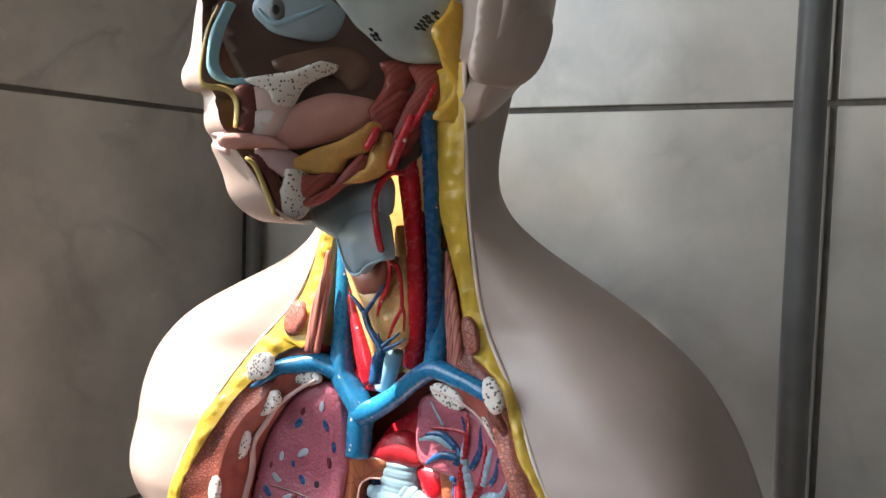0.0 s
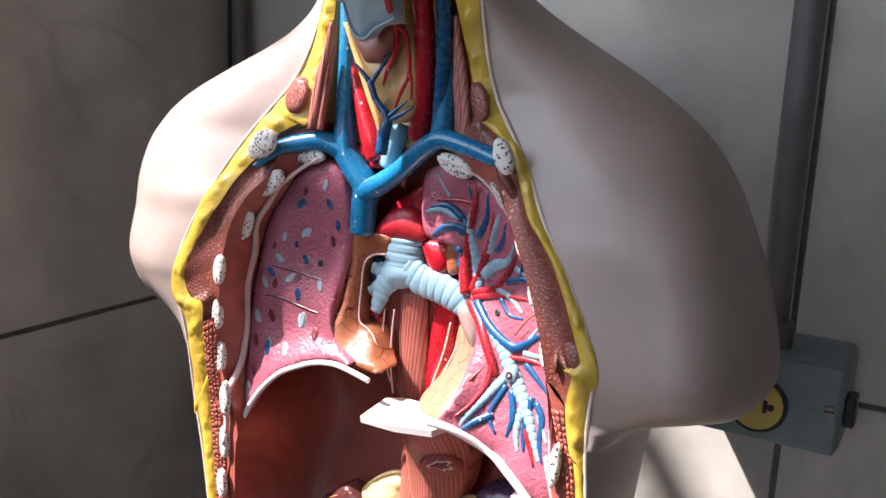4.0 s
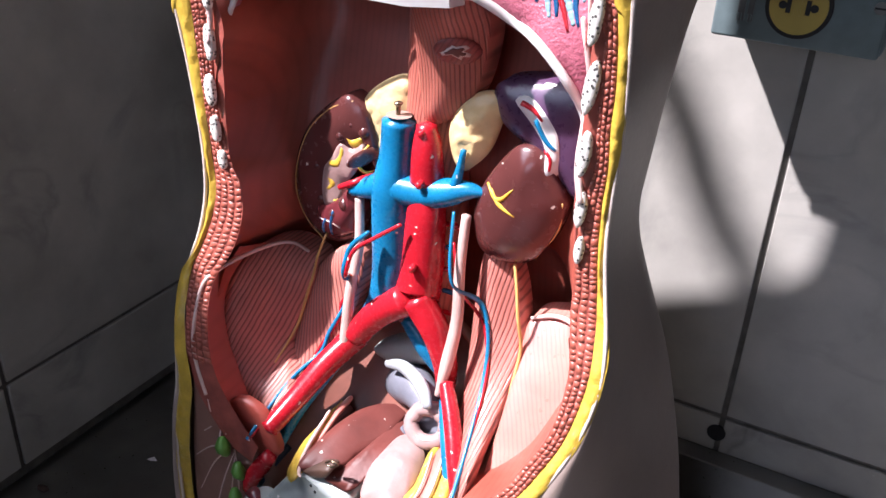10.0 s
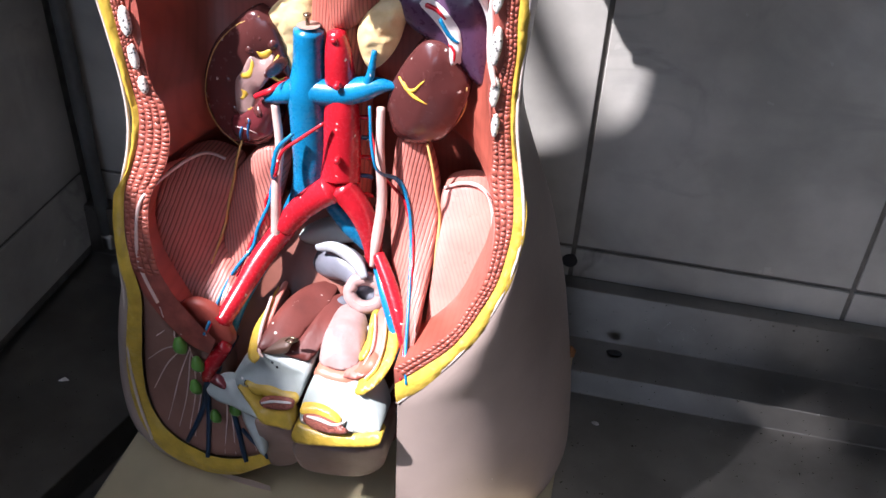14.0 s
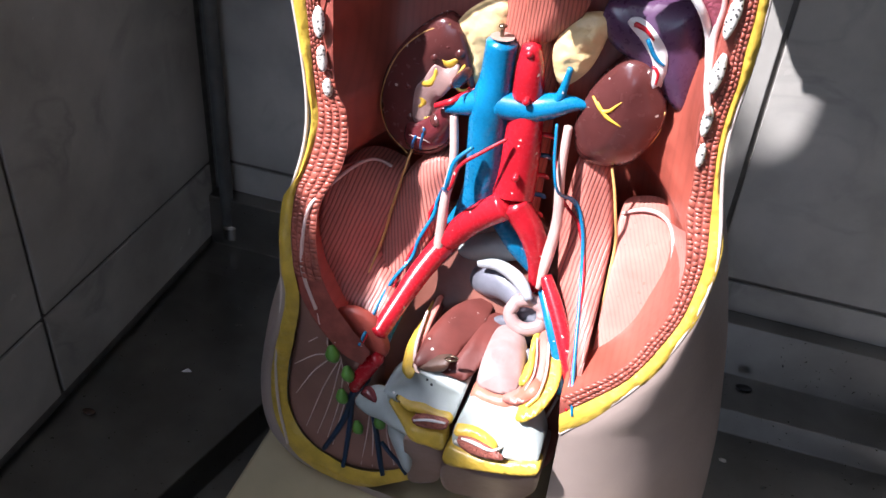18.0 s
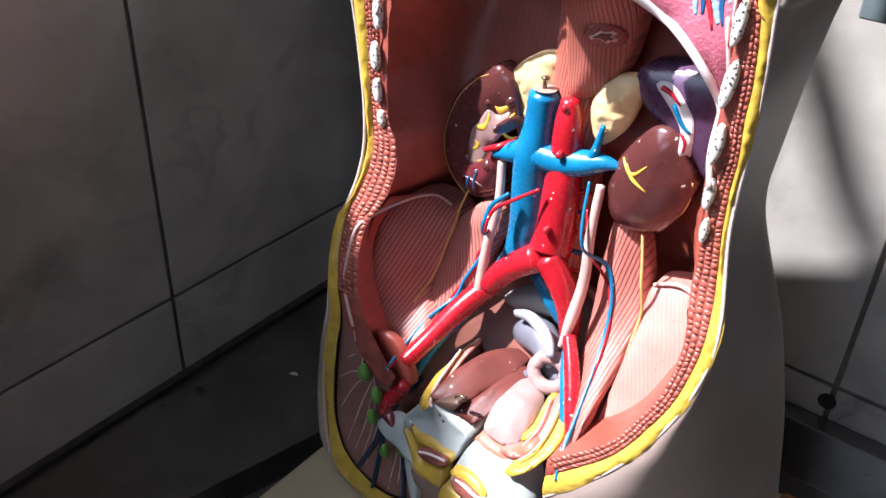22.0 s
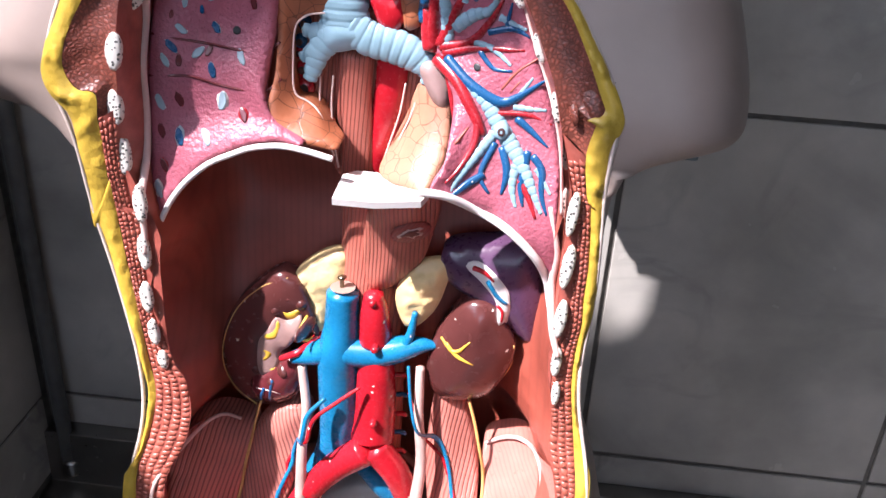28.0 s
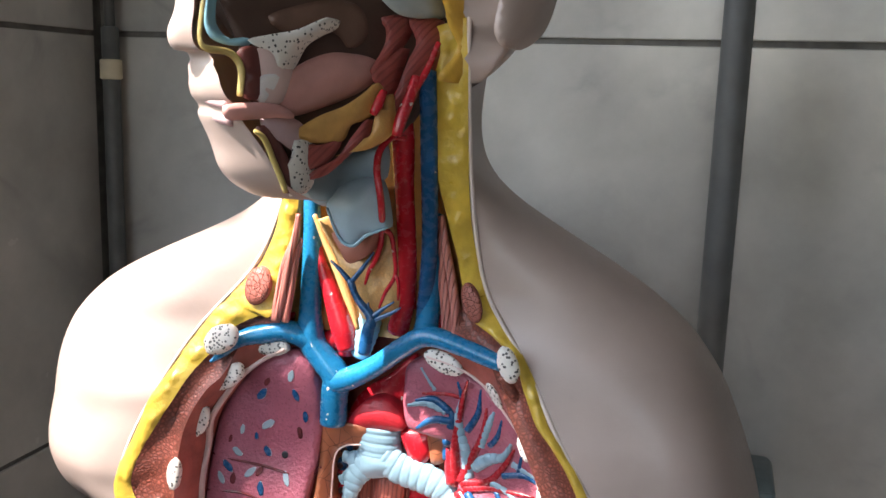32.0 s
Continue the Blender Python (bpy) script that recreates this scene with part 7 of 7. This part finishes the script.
for c in (mm("-109 -94 -577 0.5; -105 -94 -599 0.6; -99 -94 -609 0.6"), mm("-99 -94 -618 0.6; -114 -94 -625 0.6; -133 -94 -644 0.4"), mm("-97 -94 -620 0.6; -115 -94 -644 0.6; -134 -94 -680 0.4"), mm("-92 -94 -622 0.6; -108 -94 -662 0.6; -123 -94 -711 0.4"), mm("-91 -94 -624 0.6; -101 -94 -673 0.6; -112 -94 -714 0.4"), mm("-89 -94 -636 0.7; -93 -94 -670 0.6; -102 -94 -714 0.4"), mm("-92 -94 -619 0.6; -87 -94 -642 0.7; -78 -94 -665 0.6; -71 -94 -676 0.5"), mm("-87 -94 -665 0.6; -92 -94 -690 0.6; -97 -94 -720 0.4"), mm("-67 -94 -671 0.6; -68 -94 -702 0.6; -70 -94 -733 0.4"), mm("-66 -94 -671 0.6; -62 -94 -707 0.6; -60 -94 -732 0.4"), mm("-54 -94 -680 0.6; -50 -94 -703 0.6; -41 -94 -724 0.4"), mm("-94 -94 -602 0.6; -103 -94 -598 0.5; -118 -94 -611 0.4")):
    tube("thin_nerve", laid(c, 0.4), M_PINKW, model, "fine pale nerve")

# ---- head, turned to its right, its near front cut away
MID = -0.022
HEAD_P, HEAD_U, HEAD_N = Vector((-0.017, -0.108, 0)), Vector((0.64, 0.77, 0)), Vector((0.77, -0.64, 0))


def head_at(u, n, z):
    return HEAD_P + HEAD_U * u + HEAD_N * n + Vector((0, 0, z))


def face():
    prof = [(-0.050, -0.127, 0.145), (-0.052, -0.129, 0.125)] + [p[:3] for p in mm("-60 -126 107; -62 -127 92; -63 -129 73; -66 -132 61; -64 -131 53; -59 -124 51; -58 -123 42; -58 -123 36; -57 -122 31; -55 -119 26; -55 -120 22; -53 -117 14; -51 -115 7; -49 -112 -4; -45 -107 -12; -38 -99 -18; -32 -91 -19")]
    line = smooth_line(prof, 90)
    us = np.array([(Vector(p) - HEAD_P).dot(HEAD_U) for p in line])
    zs = line[:, 2]
    nose = (zs > 0.046) & (zs < 0.098)
    base = us.copy()
    k = np.where(nose)[0]
    base[k] = np.linspace(us[k[0]], us[k[-1]], len(k)) + 0.002
    verts, faces = [], []
    cols = [(1 - j / 6, 0) for j in range(7)] + [(0, math.pi / 2 * j / 22) for j in range(1, 23)]
    for i in range(len(us)):
        wide = float(np.interp(zs[i], (-0.02, 0.0, 0.022, 0.042, 0.050, 0.056, 0.10), (0.024, 0.024, 0.021, 0.016, 0.012, 0.010, 0.009)))
        for share, a in cols:
            dn = wide * share
            n = MID + dn - 0.062 * math.sin(a)
            w = math.exp(-((n - MID) / 0.0125) ** 2)
            chin = max(0, min(1, (0.03 - zs[i]) / 0.05))
            u = base[i] + (us[i] - base[i]) * w + (0.075 + 0.01 * chin) * (1 - math.cos(a)) + (0.012 + 0.008 * chin) * (dn / 0.024) ** 1.7
            verts.append(head_at(u, n, zs[i]))
    c = len(cols)
    for i in range(len(us) - 1):
        for j in range(c - 1):
            faces.append((i * c + j, i * c + j + 1, (i + 1) * c + j + 1, (i + 1) * c + j))
    part("face_half", verts, faces, M_SKIN, model, "beige painted half face")
    return np.minimum.accumulate(zs), us


def skull():
    bm = bmesh.new()
    bmesh.ops.create_uvsphere(bm, u_segments=48, v_segments=32, radius=1)
    for v in bm.verts:
        u, n, z = 0.062 + 0.100 * v.co.x, -0.015 + 0.074 * v.co.y, 0.125 + 0.100 * v.co.z
        if u < 0.104 and n > -0.034:
            n = -0.034
        if u < -0.028:
            u = -0.028 + (u + 0.028) * 0.4
        v.co = head_at(u, n, z)
    return bm_part("head_back", bm, M_SKIN, model, "beige painted back of the head", smooth=True)


FACE_Z, FACE_U = face()
skull()
for z, r, m in ((0.0300, 0.0028, M_LIP), (0.0225, 0.0032, M_LIP)):
    u0 = float(np.interp(-z, -FACE_Z, FACE_U)) + 0.0030
    pts = [head_at(u0 + 0.012 * max(0, (n - MID) / 0.024) ** 1.7 + 14 * min(0, n - MID) ** 2, n, z - 0.004 * abs(n - MID) / 0.03) for n in np.linspace(-0.006, -0.045, 12)]
    tube("lip", [(*p, r * (1 - 0.75 * k / 11)) for k, p in enumerate(pts)], m, model, "pale violet-pink lip")
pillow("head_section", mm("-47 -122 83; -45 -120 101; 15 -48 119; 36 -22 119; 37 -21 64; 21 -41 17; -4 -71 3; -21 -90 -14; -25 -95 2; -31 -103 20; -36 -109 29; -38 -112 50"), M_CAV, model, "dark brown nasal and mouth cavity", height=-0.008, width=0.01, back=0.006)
pillow("nose_lining", mm("-40 -126 99; -42 -129 91; -45 -132 81; -46 -133 68; -45 -133 61; -43 -130 57; -38 -124 55; -33 -118 56; -34 -119 59; -38 -124 58; -41 -128 59; -44 -131 64; -44 -132 71; -43 -130 81; -41 -128 90; -39 -125 98"), M_LBLUE, model, height=0.0006, width=0.002)
tube("cut_edge", mm("-39 -132 95 0.8; -42 -136 83 1.0; -44 -138 68 1.3; -45 -138 57 1.3; -43 -136 53 1.7; -37 -129 52 1.7; -34 -125 49 1.9; -32 -124 43 1.9; -33 -124 32 1.7"), M_CUT, model, "olive-yellow cut edge", flat=0.5)
pillow("palate", mm("-31 -120 58; -24 -111 61; -15 -101 64; -8 -92 69; -4 -87 71; -5 -88 66; -10 -95 62; -15 -101 57; -18 -104 50; -20 -106 45; -22 -109 47; -24 -111 53; -28 -116 55"), M_JAWBONE, model, "spongy white palate bone", height=0.003, width=0.004, step=0.002, back=0.012)
pillow("gum", mm("-29 -116 54; -23 -110 53; -20 -106 44; -22 -108 30; -27 -115 29; -29 -116 39"), M_PINKW, model, "pale upper gum and teeth", height=0.003, width=0.004, back=0.012)
pillow("gum", mm("-27 -116 22; -21 -109 22; -16 -103 18; -16 -103 12; -13 -100 9; -15 -102 5; -20 -108 10; -25 -114 15"), M_LIP, model, "pale violet lower gum", height=0.003, width=0.004, back=0.012)
pillow("lip_muscle", mm("-34 -125 52; -29 -119 55; -27 -117 46; -27 -118 32; -30 -121 30; -32 -124 33; -31 -123 42"), M_UTER, model, "maroon lip muscle", height=0.002)
pillow("tongue", mm("-29 -104 30; -25 -101 39; -18 -91 48; -8 -79 54; 1 -69 54; 7 -61 51; 8 -60 45; 3 -66 37; -5 -76 31; -14 -87 26; -23 -98 22; -28 -103 24"), M_TONGUE, model, "dull pink tongue", height=0.014, width=0.014, back=0.02)
pillow("mouth_floor", mm("-37 -133 27; -30 -125 29; -21 -113 28; -15 -107 22; -21 -113 22; -29 -122 21; -36 -131 21"), M_TONGUE, model, "dull pink lip section", height=0.003, width=0.004)
pillow("salivary_gland", mm("-19 -100 14; -16 -96 17; -9 -87 23; 0 -77 28; 8 -67 36; 11 -63 40; 13 -60 37; 12 -62 34; 10 -65 25; 5 -71 20; 1 -76 18; -2 -79 10; -8 -86 9; -14 -93 10"), M_NECKBG, model, "yellow gland under the tongue", height=0.004, width=0.005, wave=lumps)
for c in (mm("-17 -99 10; -10 -91 8; -2 -81 10; -7 -87 -1; -14 -95 -4; -15 -97 3"), mm("-13 -94 -9; -10 -91 -4; -2 -81 2; 3 -75 12; 9 -67 22; 8 -69 12; 1 -77 3; -7 -87 -7")):
    pillow("tongue_muscle", c, M_JAW, model, "dark red muscle under the tongue", height=0.004, width=0.004)
pillow("chin_muscle", mm("-27 -120 18; -24 -117 17; -20 -111 7; -17 -108 -3; -16 -107 -14; -18 -110 -13; -20 -112 -2; -23 -116 9"), M_UTER, model, "maroon chin muscle", height=0.001)
pillow("chin_bone", mm("-15 -104 11; -12 -100 8; -12 -99 -4; -12 -100 -12; -16 -104 -17; -18 -106 -13; -18 -106 -3; -16 -105 3"), M_JAWBONE, model, "spongy white chin bone", height=0.003, width=0.004, step=0.002, back=0.012)
tube("cut_edge", mm("-26 -123 16 1.1; -23 -119 12 1.5; -20 -115 1 1.5; -17 -112 -9 1.5; -16 -111 -14 1.2"), M_CUT, model, "olive-yellow cut edge")
for c in (mm("11 -57 73; 21 -45 75; 20 -46 65; 15 -52 55; 11 -57 46; 7 -62 45; 12 -55 58; 13 -54 67"), mm("22 -44 74; 33 -31 75; 39 -23 67; 39 -24 58; 33 -31 48; 27 -37 38; 20 -46 23; 16 -51 19; 15 -53 25; 18 -49 37; 22 -44 52; 25 -40 62"), mm("8 -61 45; 15 -52 54; 20 -46 59; 17 -49 45; 15 -52 34; 11 -57 37")):
    pillow("jaw_muscle", c, M_JAW, model, "dark red jaw muscle", height=0.007, width=0.007, back=0.02)
pillow("jaw_fat", mm("11 -64 21; 13 -62 29; 15 -60 25; 15 -60 32; 17 -57 34; 18 -56 25; 19 -55 18; 16 -59 12; 12 -63 8; 7 -70 5; 1 -77 4; -4 -82 2; 3 -74 6; 7 -70 11; 10 -66 13"), M_NECKBG, model, "orange-yellow fat", height=0.004, width=0.005)
for c in (mm("12 -68 24 2.0; 14 -65 30 2.7; 16 -63 36 1.9"), mm("21 -57 13 2.7; 23 -55 22 3.5; 26 -51 33 3.1; 28 -48 44 2.3"), mm("26 -51 33 1.9; 32 -44 46 1.9; 37 -38 62 1.5")):
    tube("jaw_vessel", c, M_RED, model, "red vessel")
pillow("skull_section", mm("-1 -80 114; 3 -75 96; 10 -66 86; 20 -54 75; 32 -40 75; 36 -34 79; 33 -38 89; 39 -31 102; 42 -28 121"), M_PUB, model, "pale skull section", height=0.010, width=0.014, back=0.02)
for c in (mm("35 -37 102"), mm("36 -35 103"), mm("33 -39 100"), mm("32 -40 99"), mm("31 -42 97"), mm("33 -40 97"), mm("34 -38 98"), mm("30 -43 95"), mm("31 -42 93"), mm("29 -44 93"), mm("32 -40 95"), mm("36 -36 100"), mm("12 -64 90"), mm("14 -63 88"), mm("12 -65 87"), mm("14 -62 87"), mm("15 -61 85"), mm("13 -63 85")):
    oval("skull_pore", c[0][0], c[0][2], 0.0007, 0.0011, 0.6, M_BLACK, model, height=0.0, n=10, sink=-0.0008)
pillow("ear_fat", mm("37 -44 92; 42 -38 102; 45 -35 110; 47 -31 98; 48 -31 82; 50 -27 63; 51 -27 43; 39 -41 42; 39 -41 46; 46 -33 59; 42 -38 71; 40 -41 81"), M_EARFAT, model, "orange-yellow fat band", height=0.003, width=0.006, back=0.02)
eye = pillow("eye", mm("-32 -114 98; -30 -111 104; -24 -104 108; -14 -92 109; -8 -84 104; -6 -82 100; -8 -84 92; -11 -88 86; -16 -94 83; -21 -100 83; -26 -106 85; -29 -110 89; -32 -113 93"), M_LARYNX, model, "pale blue eyeball", height=0.012, width=0.012, back=0.02)
oval("iris", -0.0210, 0.0960, 0.0029, 0.0058, 0, M_PIPE, eye, "grey iris", height=0.0006, sink=-0.0006)
oval("pupil", -0.0210, 0.0960, 0.0013, 0.0026, 0, M_BLACK, eye, "black pupil", height=0.0004, sink=-0.0008)
tube("eyelid", laid(mm("-29 -116 96 0.8; -26 -113 91 1.6; -23 -110 89 2.0; -19 -105 91 1.8; -13 -98 95 1.4; -7 -90 102 0.8"), 0.4), M_BRONCH, eye, "pale blue lid edge")
pillow("nose_shell", mm("-31 -100 70; -20 -86 77; -7 -71 81; 1 -60 77; 3 -58 64; -3 -65 57; -7 -70 63; -15 -80 67; -25 -92 63"), M_CAVL, model, "brown nasal shell", height=0.002, width=0.008, back=0.01)
pillow("ear", mm("77 -58 105; 87 -46 110; 94 -37 99; 93 -38 84; 88 -45 68; 78 -57 59; 73 -62 67; 75 -60 85"), M_SKIN, model, height=0.006, width=0.006, back=0.03)

pillow("tooth", mm("-27 -116 41; -21 -109 42; -23 -110 34; -24 -111 29; -28 -117 30"), M_WHITE, model, "white front tooth", height=0.002, width=0.003)

# ---- wall tiles
def tiles():
    zs = [(-0.82, -0.7205), (-0.7155, -0.3205), (-0.3155, 0.0775), (0.0825, 0.4755), (0.4805, 0.8735), (0.8785, 1.048)]
    ys = [(-0.0465, WALL_Y - 0.012)] + [(-0.049 - 0.3075 * (i + 1) + 0.0025, -0.049 - 0.3075 * i - 0.0025) for i in range(8)]
    for i, (z0, z1) in enumerate(zs):
        for y0, y1 in ys:
            if z1 > WIN["z0"] and y0 < WIN["y1"]:
                z1c = min(z1, WIN["z0"])
                if y1 > WIN["y1"]:
                    bm_part("tile", box(bmesh.new(), (WALL_X - g, WIN["y1"] + 0.006, z0), (WALL_X, y1, z1), 0.0012), M_TILE, wall_left)
                    continue
                if z0 < z1c:
                    bm_part("tile", box(bmesh.new(), (WALL_X - g, y0, z0), (WALL_X, y1, z1c), 0.0012), M_TILE, wall_left)
                continue
            bm_part("tile", box(bmesh.new(), (WALL_X - g, y0, z0), (WALL_X, y1, z1), 0.0012), M_TILE, wall_left)
        xs = [(WALL_X + 0.012, -0.113)] + [(-0.1105 + 0.3075 * k + 0.0025, -0.1105 + 0.3075 * (k + 1) - 0.0025) for k in range(8)]
        for x0, x1 in xs:
            lo = max(z0, LEDGE)
            bm_part("tile", box(bmesh.new(), (x0, WALL_Y, lo), (x1, WALL_Y + g, z1), 0.0012), M_TILE, wall_back)


tiles()
